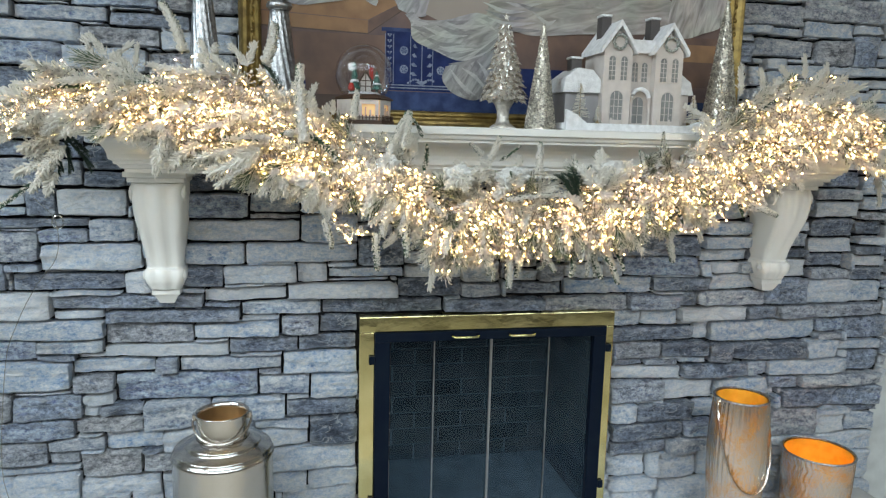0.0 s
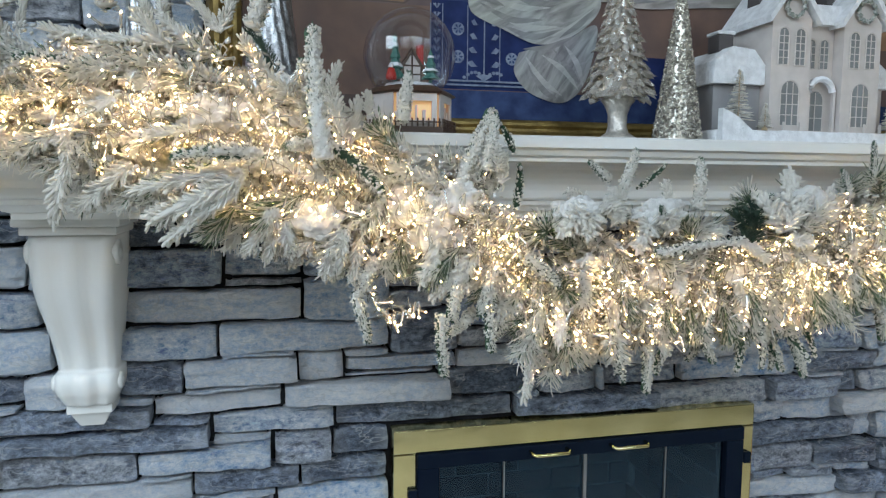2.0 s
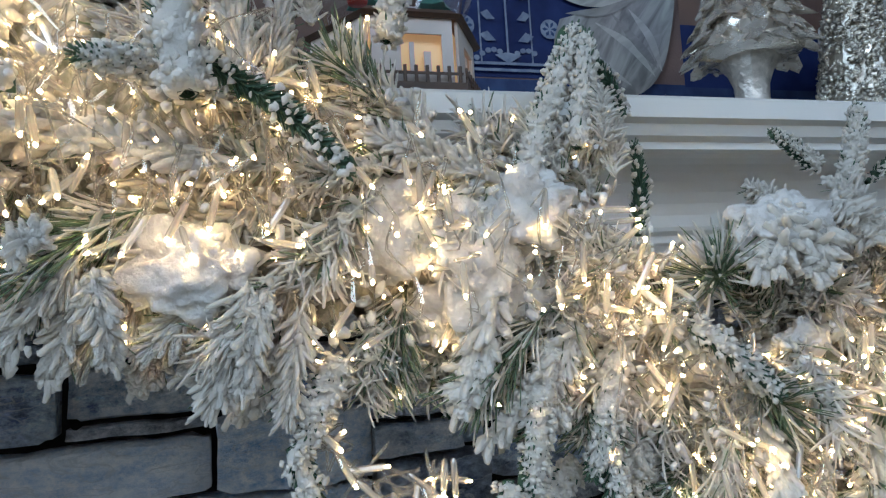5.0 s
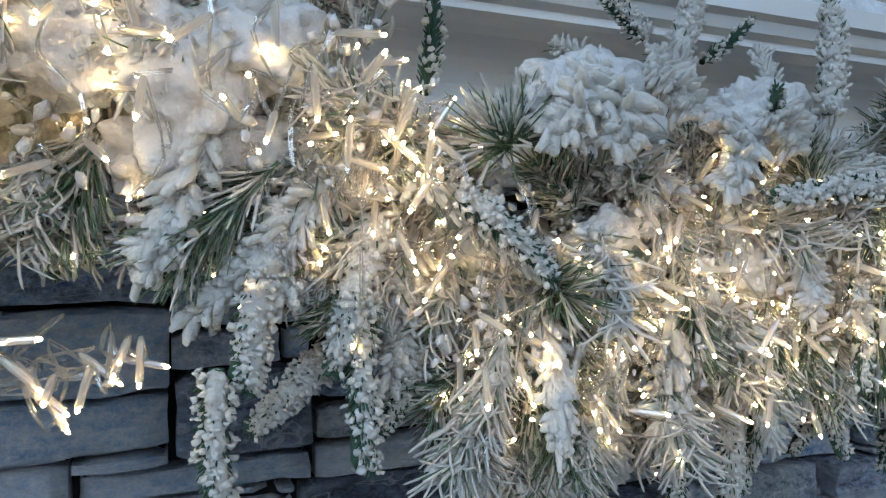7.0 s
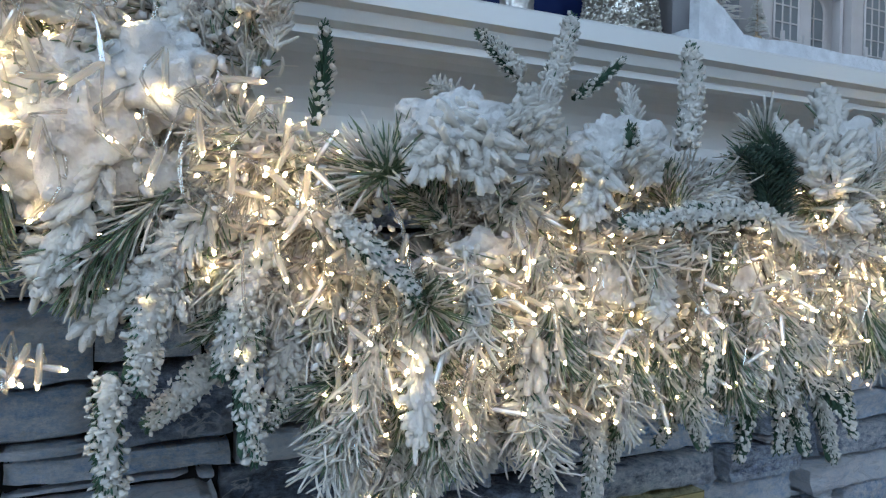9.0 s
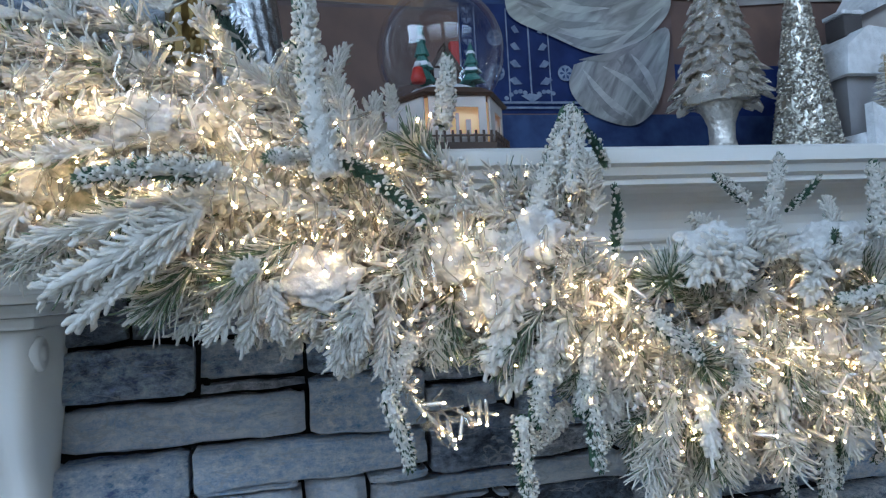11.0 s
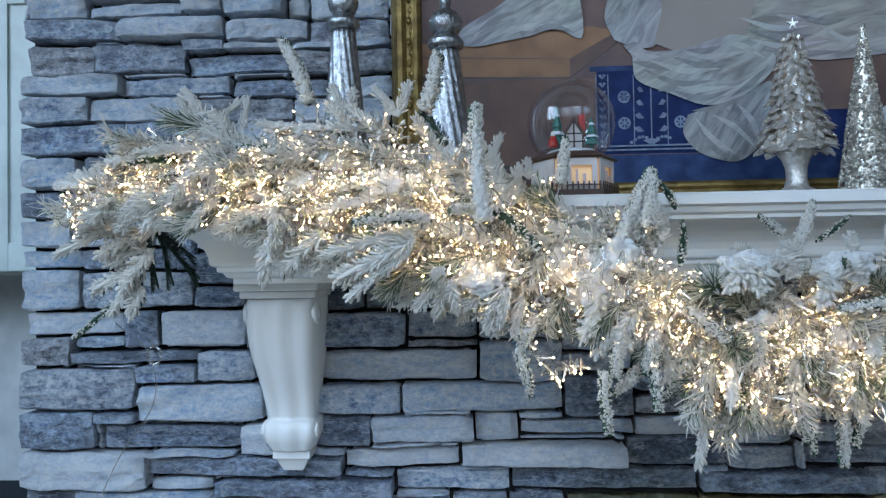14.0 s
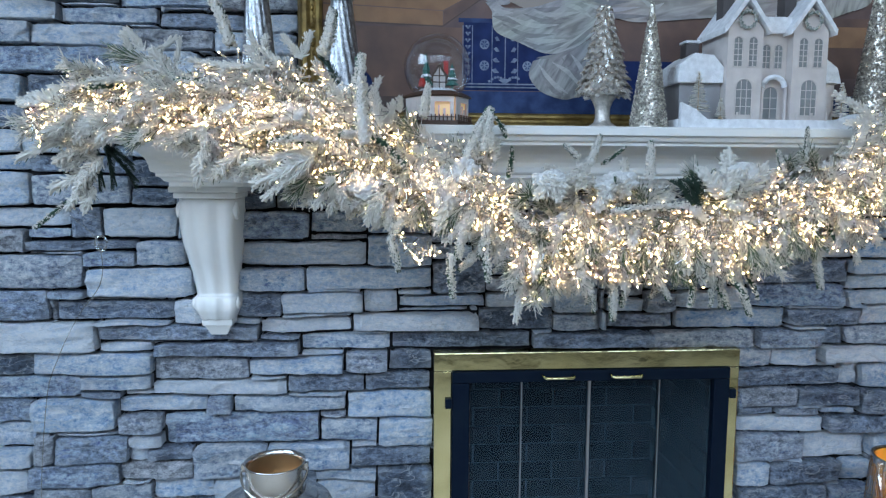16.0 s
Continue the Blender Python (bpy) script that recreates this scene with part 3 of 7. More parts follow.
# ---- corbels ----
def corbel(cx):
    """A scrolled white bracket: an S-shaped lobed front, scroll discs at its sides, a stepped foot."""
    base = thing("corbel", "white painted carved scroll corbel under the mantel", "corbel", (cx, 0.0, 1.14), "mantel corbels")
    heights = [(0.40, 0.128, 0.075), (0.385, 0.136, 0.075), (0.355, 0.140, 0.074), (0.32, 0.139, 0.072), (0.28, 0.128, 0.069), (0.24, 0.108, 0.064), (0.20, 0.086, 0.060), (0.165, 0.070, 0.057),
               (0.135, 0.060, 0.055), (0.122, 0.058, 0.055), (0.116, 0.068, 0.059), (0.098, 0.074, 0.060), (0.078, 0.072, 0.057), (0.064, 0.064, 0.051), (0.05, 0.058, 0.045)]
    curve = spline(heights, 40)
    bm = bmesh.new()
    rings = []
    for z, d, w in curve:
        ring = [bm.verts.new((-w, 0.02, z))]
        for k in range(13):
            u = -1 + 2 * k / 12
            lobe = 0.011 * math.exp(-((u / 0.28) ** 2)) + 0.006 * (math.exp(-(((abs(u) - 0.72) / 0.2) ** 2))) - 0.008 * (abs(u) > 0.95)
            ring.append(bm.verts.new((w * u, -d - lobe, z)))
        ring.append(bm.verts.new((w, 0.02, z)))
        rings.append(ring)
    for a, b in zip(rings, rings[1:]):
        for k in range(len(a) - 1):
            bm.faces.new((a[k], a[k + 1], b[k + 1], b[k]))
    bm.faces.new(rings[0])
    bm.faces.new(list(reversed(rings[-1])))
    bmesh.ops.recalc_face_normals(bm, faces=bm.faces[:])
    part("scroll", bm, WHITE, base, smooth=True)
    cap = box(-0.083, 0.083, -0.152, 0.02, 0.4005, 0.416, 0.004)
    box(-0.092, 0.092, -0.165, 0.02, 0.4165, 0.4335, 0.005, bm=cap)
    part("cap", cap, WHITE, base)
    for s in (-1, 1):
        for z, y, r, out in ((0.366, -0.112, 0.024, 0.082), (0.097, -0.052, 0.017, 0.066)):
            disc = lathe([(r, 0), (r, 0.010), (r - 0.004, 0.013), (r * 0.45, 0.011), (r * 0.4, 0.014), (0.0, 0.015)], 20)
            bmesh.ops.transform(disc, matrix=pose(s * (out - 0.013), y, z, 0, 90 * s, 0), verts=disc.verts[:])
            part("scroll_disc", disc, WHITE, base, smooth=True)
    foot = box(-0.043, 0.043, -0.055, 0.02, 0.03, 0.05, 0.003)
    a = [foot.verts.new((sx * w, y, z)) for z, w, d in ((0.0298, 0.037, 0.048), (0.0, 0.022, 0.034)) for sx, y in ((-1, 0.02), (-1, -d), (1, -d), (1, 0.02))]
    for k in range(4):
        foot.faces.new((a[k], a[(k + 1) % 4], a[4 + (k + 1) % 4], a[4 + k]))
    foot.faces.new(a[4:])
    bmesh.ops.recalc_face_normals(foot, faces=foot.faces[:])
    part("foot", foot, WHITE, base)
    return base


left_corbel = corbel(-1.110)
copy_thing(left_corbel, Matrix.Translation((1.11, 0, 1.14)))

# ---- framed picture ----
pic = thing("picture", "large gilt-framed painting leaning above the mantel", "painting", (0, -0.03, MT + 0.001))
PL, PR, PB, PT = -0.797, 0.828, 1.786, 2.92


def on_pic(name, bm, material, label="", smooth=False):
    bmesh.ops.translate(bm, verts=bm.verts[:], vec=(0, 0.03, -MT - 0.001))
    return part(name, bm, material, pic, label, smooth)


rail = [(0.0, -0.035), (0.002, -0.052), (0.010, -0.058), (0.018, -0.060), (0.026, -0.054), (0.034, -0.056), (0.044, -0.066), (0.054, -0.068), (0.062, -0.060), (0.070, -0.045), (0.070, -0.026)]
for name, a, b, turn in (("frame_rail", PL, PR, 0), ("frame_rail", PL, PR, 2), ("frame_stile", PB, PT, 1), ("frame_stile", PB, PT, 3)):
    bm = bmesh.new()
    rows = []
    for w, y in rail:
        w = w * 0.78 if turn in (0, 2) else w
        e = w * (1.0 if turn in (1, 3) else 1 / 0.78)
        ends = (a - e * (0.78 if turn in (1, 3) else 1), b + e * (0.78 if turn in (1, 3) else 1))
        if turn == 0:
            rows.append([bm.verts.new((x, y, PB - w)) for x in ends])
        elif turn == 2:
            rows.append([bm.verts.new((x, y, PT + w)) for x in ends])
        else:
            rows.append([bm.verts.new((PL - w if turn == 1 else PR + w, y, z)) for z in ends])
    for p, q in zip(rows, rows[1:]):
        bm.faces.new((p[0], p[1], q[1], q[0]))
    bm.faces.new((rows[-1][0], rows[-1][1], rows[0][1], rows[0][0]))
    bmesh.ops.recalc_face_normals(bm, faces=bm.faces[:])
    on_pic(name, bm, GOLD, "carved gilt moulding")
CANVAS = mat("dark_canvas", (0.20, 0.13, 0.115), 0.5, col2=(0.12, 0.085, 0.085), scale=9, bump=0.15, bscale=300, Specular_IOR_Level=0.2)
TAN = mat("painted_bench", (0.36, 0.205, 0.115), 0.5, col2=(0.25, 0.14, 0.085), scale=14, Specular_IOR_Level=0.2)
TAN_DARK = mat("painted_bench_side", (0.20, 0.12, 0.092), 0.5, col2=(0.13, 0.085, 0.075), scale=11, Specular_IOR_Level=0.2)
NAVY = mat("painted_navy", (0.007, 0.016, 0.075), 0.5, col2=(0.014, 0.03, 0.115), scale=22, Specular_IOR_Level=0.15)
NAVY_PALE = mat("painted_step", (0.035, 0.066, 0.16), 0.5, col2=(0.018, 0.032, 0.09), scale=26, Specular_IOR_Level=0.15)
ORNAMENT = mat("painted_ornament", (0.20, 0.25, 0.34), 0.5, col2=(0.09, 0.13, 0.22), scale=60)
UMBER = mat("painted_umber", (0.085, 0.048, 0.038), 0.4)
PLAIN = mat("painted_plain_tone", (0.33, 0.275, 0.24), 0.4, scale=3)


def cloth(name, light, dark, turn, scale):
    """Painted drapery: soft distorted folds running one way."""
    m = bpy.data.materials.new(name)
    m.use_nodes = True
    nt = m.node_tree
    n, link = nt.nodes, nt.links.new
    b = n["Principled BSDF"]
    tc, mp, wv, rp, nz, mx = (n.new("ShaderNode" + k) for k in ("TexCoord", "Mapping", "TexNoise", "ValToRGB", "TexNoise", "Mix"))
    mp.inputs["Rotation"].default_value = (0, radians(turn), 0)
    mp.vector_type = "POINT"
    squash = n.new("ShaderNodeMapping")
    squash.inputs["Scale"].default_value = (1.0, 1.0, 4.4)
    wv.inputs["Scale"].default_value, wv.inputs["Detail"].default_value, wv.inputs["Roughness"].default_value, wv.inputs["Distortion"].default_value = scale, 3.2, 0.55, 0.9
    link(tc.outputs["Object"], mp.inputs[0])
    link(mp.outputs[0], squash.inputs[0])
    link(squash.outputs[0], wv.inputs["Vector"])
    rp.color_ramp.elements[0].color, rp.color_ramp.elements[1].color = (*dark, 1), (*light, 1)
    rp.color_ramp.elements[0].position, rp.color_ramp.elements[1].position = 0.33, 0.66
    link(wv.outputs["Fac"], rp.inputs[0])
    nz.inputs["Scale"].default_value = 7
    link(tc.outputs["Object"], nz.inputs["Vector"])
    mx.data_type, mx.blend_type = "RGBA", "MULTIPLY"
    mx.inputs[0].default_value = 0.55
    link(rp.outputs[0], mx.inputs[6])
    link(nz.outputs["Color"], mx.inputs[7])
    hs = n.new("ShaderNodeHueSaturation")
    hs.inputs["Saturation"].default_value, hs.inputs["Value"].default_value = 0.45, 1.35
    link(mx.outputs[2], hs.inputs["Color"])
    link(hs.outputs[0], b.inputs["Base Color"])
    b.inputs["Roughness"].default_value = 0.4
    return m


CLOTH = cloth("painted_drapery", (0.41, 0.405, 0.40), (0.17, 0.17, 0.175), 28, 11)
CLOTH_STEEP = cloth("painted_hanging_drapery", (0.38, 0.375, 0.37), (0.14, 0.14, 0.15), 58, 11)
CLOTH_WARM = cloth("painted_beige_drapery", (0.42, 0.37, 0.31), (0.20, 0.17, 0.14), 10, 9)
CLOTH_FALL = cloth("painted_beige_fall", (0.56, 0.49, 0.42), (0.22, 0.17, 0.14), 75, 8)
on_pic("canvas", box(PL - 0.004, PR + 0.004, -0.038, -0.030, PB - 0.004, PT + 0.004), CANVAS, "brown painted canvas")
layer = [-0.0385]


def patch(name, outline, material, label=""):
    layer[0] -= 0.00006
    bm = bmesh.new()
    bm.faces.new([bm.verts.new((x, layer[0], z)) for x, z in outline])
    bmesh.ops.triangulate(bm, faces=bm.faces[:])
    bm.faces.ensure_lookup_table()
    bm.normal_update()
    if bm.faces[0].normal.y > 0:
        bmesh.ops.reverse_faces(bm, faces=bm.faces[:])
    return on_pic(name, bm, material, label)


def rect(x0, x1, z0, z1):
    return [(x0, z0), (x1, z0), (x1, z1), (x0, z1)]


patch("painted_bench", [(PL, 2.086), (-0.46, 2.072), (-0.35, 2.132), (-0.41, 2.145), (-0.58, 2.13), (PL, 2.115)], TAN, "painted brown wooden bench")
patch("painted_bench", [(PL, 2.04), (-0.46, 2.03), (-0.46, 2.070), (PL, 2.083)], TAN)
patch("painted_bench", [(-0.458, 2.03), (-0.35, 2.108), (-0.35, 2.130), (-0.458, 2.070)], TAN_DARK)
patch("painted_plank_joint", [(PL, 2.036), (-0.46, 2.026), (-0.35, 2.104), (-0.35, 2.108), (-0.46, 2.03), (PL, 2.04)], UMBER)
patch("painted_bench_front", rect(PL, -0.40, 1.83, 2.025), TAN_DARK)
patch("painted_step", rect(-0.415, PR, PB, 1.848), NAVY_PALE, "painted dark blue step")
patch("painted_floor", rect(PL, -0.415, PB, 1.83), UMBER)
patch("painted_chest", rect(-0.40, -0.06, 1.85, 2.045), NAVY, "painted blue chest with pale ornament")
patch("painted_chest_lid", rect(-0.415, -0.20, 2.040, 2.052), NAVY_PALE)
patch("painted_bench", rect(0.0, PR, 1.90, 2.075), TAN_DARK, "painted brown wooden bench")
patch("painted_bench", rect(0.45, PR, 1.99, 2.05), TAN)
patch("painted_shade", rect(0.0, 0.40, 1.845, 1.94), NAVY)
patch("painted_wall", rect(0.0, PR, 2.25, 2.6), TAN_DARK)
patch("painted_vase", [(0.60 + 0.035 * math.cos(a) * (1.2 if math.sin(a) < 0.3 else 0.7), 1.885 + 0.055 * math.sin(a)) for a in np.linspace(0, 6.1, 22)], UMBER, "painted dark red jar")
patch("painted_jar", [(-0.70 + 0.04 * math.cos(a), 1.86 + 0.045 * math.sin(a)) for a in np.linspace(0, 6.1, 22)], NAVY, "painted dark blue jar")
for k in range(9):
    for s in (-1, 1):
        z = 1.873 + k * 0.0185
        patch("painted_leaf", [(-0.388, z), (-0.388 + s * 0.009, z + 0.010), (-0.388 + s * 0.002, z + 0.012)], ORNAMENT)
for x in (-0.375, -0.402, -0.318, -0.243):
    patch("painted_border", rect(x - 0.0012, x + 0.0012, 1.868, 2.032), ORNAMENT)
for k in range(11):
    patch("painted_scallop", [(-0.325 + k * 0.0085 + 0.0045 * math.cos(a), 1.876 + 0.012 * abs(math.sin(k * 0.55)) + 0.004 * math.sin(a)) for a in np.linspace(0, 5.5, 7)], ORNAMENT)
for cx, cz in ((-0.34, 1.98), (-0.34, 1.92), (-0.215, 1.92)):
    patch("painted_rosette", [(cx + 0.014 * math.cos(a), cz + 0.014 * math.sin(a)) for a in np.linspace(0, 6.2, 24)], ORNAMENT)
    for k in range(6):
        patch("painted_petal", [(cx + 0.011 * math.cos(k * 1.047 + d) * q, cz + 0.011 * math.sin(k * 1.047 + d) * q) for d, q in ((0, 0.2), (0.3, 0.75), (0, 1.05), (-0.3, 0.75))], NAVY_PALE)
for k in range(4):
    for s in (-1, 1):
        x, z = -0.28 + s * 0.016, 1.90 + 0.03 * k
        w = 0.024 - 0.003 * k
        patch("painted_leaf", [(x, z), (x + s * w * 0.5, z + 0.013), (x + s * w, z + 0.008), (x + s * w * 0.6, z - 0.001)], ORNAMENT)
patch("painted_stem", rect(-0.2815, -0.2785, 1.88, 2.02), ORNAMENT)
patch("painted_stem", [(-0.30, 1.88), (-0.28, 1.868), (-0.26, 1.88), (-0.28, 1.884)], ORNAMENT)
for z in (1.857, 1.866):
    patch("painted_border", rect(-0.395, -0.12, z, z + 0.004), ORNAMENT)


def blob(points, n=40):
    """A smooth closed outline through points."""
    p = list(points)
    return [tuple(q) for q in spline(p + p[:1], n)[:-1]]


SOFT = "painted grey-white drapery"
patch("painted_drapery", blob([(-0.72, 2.11), (-0.70, 2.15), (-0.63, 2.19), (-0.55, 2.24), (-0.45, 2.24), (-0.43, 2.12), (-0.49, 2.14), (-0.55, 2.125), (-0.61, 2.115), (-0.67, 2.105)]), CLOTH, SOFT)
patch("painted_drapery", blob([(-0.36, 2.11), (-0.38, 2.17), (-0.34, 2.25), (-0.24, 2.25), (-0.26, 2.11), (-0.30, 2.09)]), CLOTH_STEEP, SOFT)
patch("painted_drapery", blob([(-0.10, 2.08), (-0.13, 2.19), (0.15, 2.26), (0.40, 2.24), (0.60, 2.20), (0.64, 2.10), (0.50, 2.075), (0.30, 2.065), (0.11, 2.05), (0.04, 2.06), (-0.04, 2.06)], 60), CLOTH_WARM, "painted beige drapery")
patch("painted_drapery", blob([(0.60, 2.12), (0.66, 2.07), (0.74, 2.09), (0.82, 2.13), (0.82, 2.26), (0.70, 2.28), (0.62, 2.22)]), CLOTH_FALL, "painted beige drapery")
patch("painted_shape", blob([(-0.27, 2.10), (-0.25, 2.18), (-0.24, 2.27), (-0.03, 2.28), (-0.05, 2.17), (-0.08, 2.08), (-0.16, 2.07), (-0.22, 2.08)]), PLAIN, "plain painted shape")
patch("painted_drapery", blob([(-0.199, 1.935), (-0.210, 1.895), (-0.186, 1.858), (-0.148, 1.837), (-0.094, 1.827), (-0.050, 1.854), (-0.023, 1.913), (-0.011, 2.005), (-0.087, 1.968), (-0.151, 1.950)], 70), CLOTH_STEEP, SOFT)
patch("painted_drapery", blob([(-0.339, 2.096), (-0.320, 2.070), (-0.310, 2.017), (-0.236, 1.984), (-0.158, 1.956), (-0.087, 1.970), (-0.027, 2.010), (-0.001, 2.058), (-0.042, 2.100), (-0.097, 2.114), (-0.152, 2.100), (-0.200, 2.086), (-0.280, 2.081), (-0.311, 2.103)], 80), CLOTH, SOFT)


def fold(a, b, c, material):
    """A brushed fold of painted cloth: a tapering curved stroke through three points."""
    line = spline([a, b, c], 13)
    side = np.gradient(line, axis=0)
    side = np.stack([-side[:, 1], side[:, 0]], 1) / np.maximum(np.linalg.norm(side, axis=1, keepdims=True), 1e-9)
    thick = 0.0085 * np.sin(np.linspace(0.05, math.pi - 0.05, 13))[:, None]
    patch("painted_fold", [tuple(p) for p in np.vstack([line + side * thick, (line - side * thick * 0.6)[::-1]])], material)


FOLD_LIGHT = cloth("painted_lit_fold", (0.45, 0.44, 0.425), (0.32, 0.315, 0.31), 28, 14)
FOLD_DARK = cloth("painted_shaded_fold", (0.26, 0.255, 0.26), (0.16, 0.16, 0.17), 28, 14)
fold((-0.281, 2.061), (-0.203, 2.033), (-0.123, 2.038), FOLD_LIGHT)
fold((-0.282, 2.036), (-0.188, 1.992), (-0.102, 1.997), FOLD_LIGHT)
fold((-0.201, 2.074), (-0.138, 2.063), (-0.059, 2.076), FOLD_LIGHT)
fold((-0.158, 1.974), (-0.086, 1.988), (-0.021, 2.042), FOLD_LIGHT)
fold((-0.183, 1.927), (-0.146, 1.877), (-0.093, 1.843), FOLD_LIGHT)
fold((-0.144, 1.933), (-0.090, 1.899), (-0.053, 1.858), FOLD_LIGHT)
fold((-0.088, 1.956), (-0.058, 1.914), (-0.041, 1.865), FOLD_LIGHT)
fold((-0.121, 2.095), (-0.074, 2.085), (-0.028, 2.059), FOLD_LIGHT)
fold((-0.320, 2.079), (-0.296, 2.069), (-0.257, 2.068), FOLD_LIGHT)
fold((-0.683, 2.118), (-0.641, 2.158), (-0.567, 2.172), FOLD_LIGHT)
fold((-0.667, 2.109), (-0.601, 2.140), (-0.519, 2.136), FOLD_LIGHT)
fold((-0.617, 2.124), (-0.552, 2.146), (-0.487, 2.143), FOLD_LIGHT)
fold((-0.079, 2.151), (-0.002, 2.123), (0.076, 2.128), FOLD_LIGHT)
fold((-0.058, 2.101), (0.019, 2.081), (0.113, 2.093), FOLD_LIGHT)
fold((0.100, 2.127), (0.152, 2.092), (0.184, 2.107), FOLD_LIGHT)
fold((-0.000, 2.155), (0.062, 2.144), (0.132, 2.158), FOLD_LIGHT)
fold((-0.298, 2.041), (-0.220, 2.005), (-0.140, 2.010), FOLD_DARK)
fold((-0.233, 2.067), (-0.163, 2.044), (-0.084, 2.053), FOLD_DARK)
fold((-0.244, 1.994), (-0.166, 1.970), (-0.094, 1.992), FOLD_DARK)
fold((-0.176, 1.902), (-0.139, 1.852), (-0.101, 1.834), FOLD_DARK)
fold((-0.119, 1.949), (-0.075, 1.899), (-0.049, 1.870), FOLD_DARK)
fold((-0.201, 2.082), (-0.161, 2.076), (-0.121, 2.087), FOLD_DARK)
fold((-0.103, 1.972), (-0.054, 2.003), (-0.017, 2.042), FOLD_DARK)
fold((-0.190, 1.943), (-0.127, 1.949), (-0.063, 1.979), FOLD_DARK)
fold((-0.674, 2.135), (-0.625, 2.166), (-0.583, 2.181), FOLD_DARK)
fold((-0.552, 2.129), (-0.503, 2.144), (-0.447, 2.129), FOLD_DARK)
fold((-0.072, 2.126), (0.005, 2.102), (0.083, 2.107), FOLD_DARK)
fold((0.039, 2.154), (0.100, 2.135), (0.155, 2.140), FOLD_DARK)
fold((-0.028, 2.075), (0.050, 2.064), (0.143, 2.068), FOLD_DARK)
fold((-0.321, 2.058), (-0.281, 2.048), (-0.234, 2.034), FOLD_DARK)
# carved beads along the gilt frame
beads = bmesh.new()
for side in (PL - 0.026, PR + 0.026):
    for k in range(46):
        z = PB + 0.012 + k * 0.0245
        bmesh.ops.create_icosphere(beads, subdivisions=1, radius=0.008, matrix=Matrix.Translation((side + 0.003 * (-1) ** k, -0.055, z)) @ Matrix.Diagonal((0.9, 0.55, 1.25, 1)))
ob = on_pic("carved_bead", beads, GOLD, "carved gilt ornament", smooth=True)
ob["kind"] = "stuff"

# ---- garland ----
# its outline along the mantel: x, upper edge, lower edge
OUTLINE = [(-1.44, 1.75, 1.67), (-1.36, 1.85, 1.70), (-1.28, 1.872, 1.69), (-1.19, 1.90, 1.685), (-1.08, 1.89, 1.675), (-0.97, 1.89, 1.62), (-0.87, 1.895, 1.575), (-0.80, 1.885, 1.545), (-0.72, 1.855, 1.53), (-0.65, 1.805, 1.505),
           (-0.59, 1.76, 1.485), (-0.53, 1.74, 1.485), (-0.47, 1.70, 1.48), (-0.40, 1.695, 1.455), (-0.34, 1.645, 1.385), (-0.30, 1.58, 1.325), (-0.24, 1.57, 1.305), (-0.165, 1.60, 1.32), (-0.08, 1.587, 1.33), (0.01, 1.597, 1.34),
           (0.10, 1.583, 1.345), (0.185, 1.62, 1.345), (0.28, 1.64, 1.36), (0.37, 1.65, 1.395), (0.46, 1.675, 1.41), (0.55, 1.76, 1.435), (0.64, 1.84, 1.455), (0.73, 1.895, 1.50), (0.83, 1.925, 1.55), (0.94, 1.935, 1.635), (1.06, 1.885, 1.665), (1.17, 1.825, 1.61), (1.29, 1.75, 1.56)]
OUT = np.array(OUTLINE)
DEEP = 0.095
rng = np.random.default_rng(11)


def section(x):
    """The garland's middle height, half height and heart's depth at x."""
    top, foot = np.interp(x, OUT[:, 0], OUT[:, 1]), np.interp(x, OUT[:, 0], OUT[:, 2])
    return (top + foot) / 2, (top - foot) / 2, np.interp(x, [-1.46, -1.15, -0.9, 0.8, 1.1, 1.3], [-0.25, -0.345, -0.375, -0.375, -0.345, -0.27])


def unit(v):
    return v / np.maximum(np.linalg.norm(v, axis=-1, keepdims=True), 1e-9)


def rods(base, way, length, radius, bend, rings, sides, rough=0.0):
    """Needles from base points along directions, each bowed a little; rings: (share of the length, thickness) pairs. Returns verts and faces."""
    n = len(base)
    way = unit(way)
    side = unit(np.cross(way, rng.normal(size=(n, 3))))
    up = np.cross(way, side)
    m = sides * len(rings)
    verts = np.zeros((n, m + 1, 3))
    for q, (f, fat) in enumerate(rings):
        mid = base + way * (length * f)[:, None] + up * (length * bend * f * f)[:, None]
        for k in range(sides):
            a = 2 * math.pi * k / sides
            r = radius * fat * (1 + rough * rng.uniform(-1, 1, n))
            verts[:, sides * q + k] = mid + (side * math.cos(a) + up * math.sin(a)) * r[:, None]
    verts[:, m] = base + way * length[:, None] + up * (length * bend)[:, None]
    one = []
    for q in range(len(rings) - 1):
        for k in range(sides):
            a, b, c, d = sides * q + k, sides * q + (k + 1) % sides, sides * (q + 1) + (k + 1) % sides, sides * (q + 1) + k
            one += [(a, b, c), (a, c, d)]
    one = np.array(one + [(m - sides + k, m - sides + (k + 1) % sides, m) for k in range(sides)])
    return verts.reshape(-1, 3), (one[None] + (np.arange(n) * (m + 1))[:, None, None]).reshape(-1, 3)


def needles(base, way, length, radius, bend=0.0):
    return rods(base, way, length, radius, bend, ((0.0, 0.7), (0.5, 0.95), (0.93, 1.0)) if bend else ((0.0, 0.7), (0.85, 1.0)), 3)


def strands(base, way, length, radius, bend):
    return rods(base, way, length, radius, bend, ((0.0, 0.8), (0.3, 1.0), (0.6, 1.0), (0.94, 0.85)), 3, 0.2)


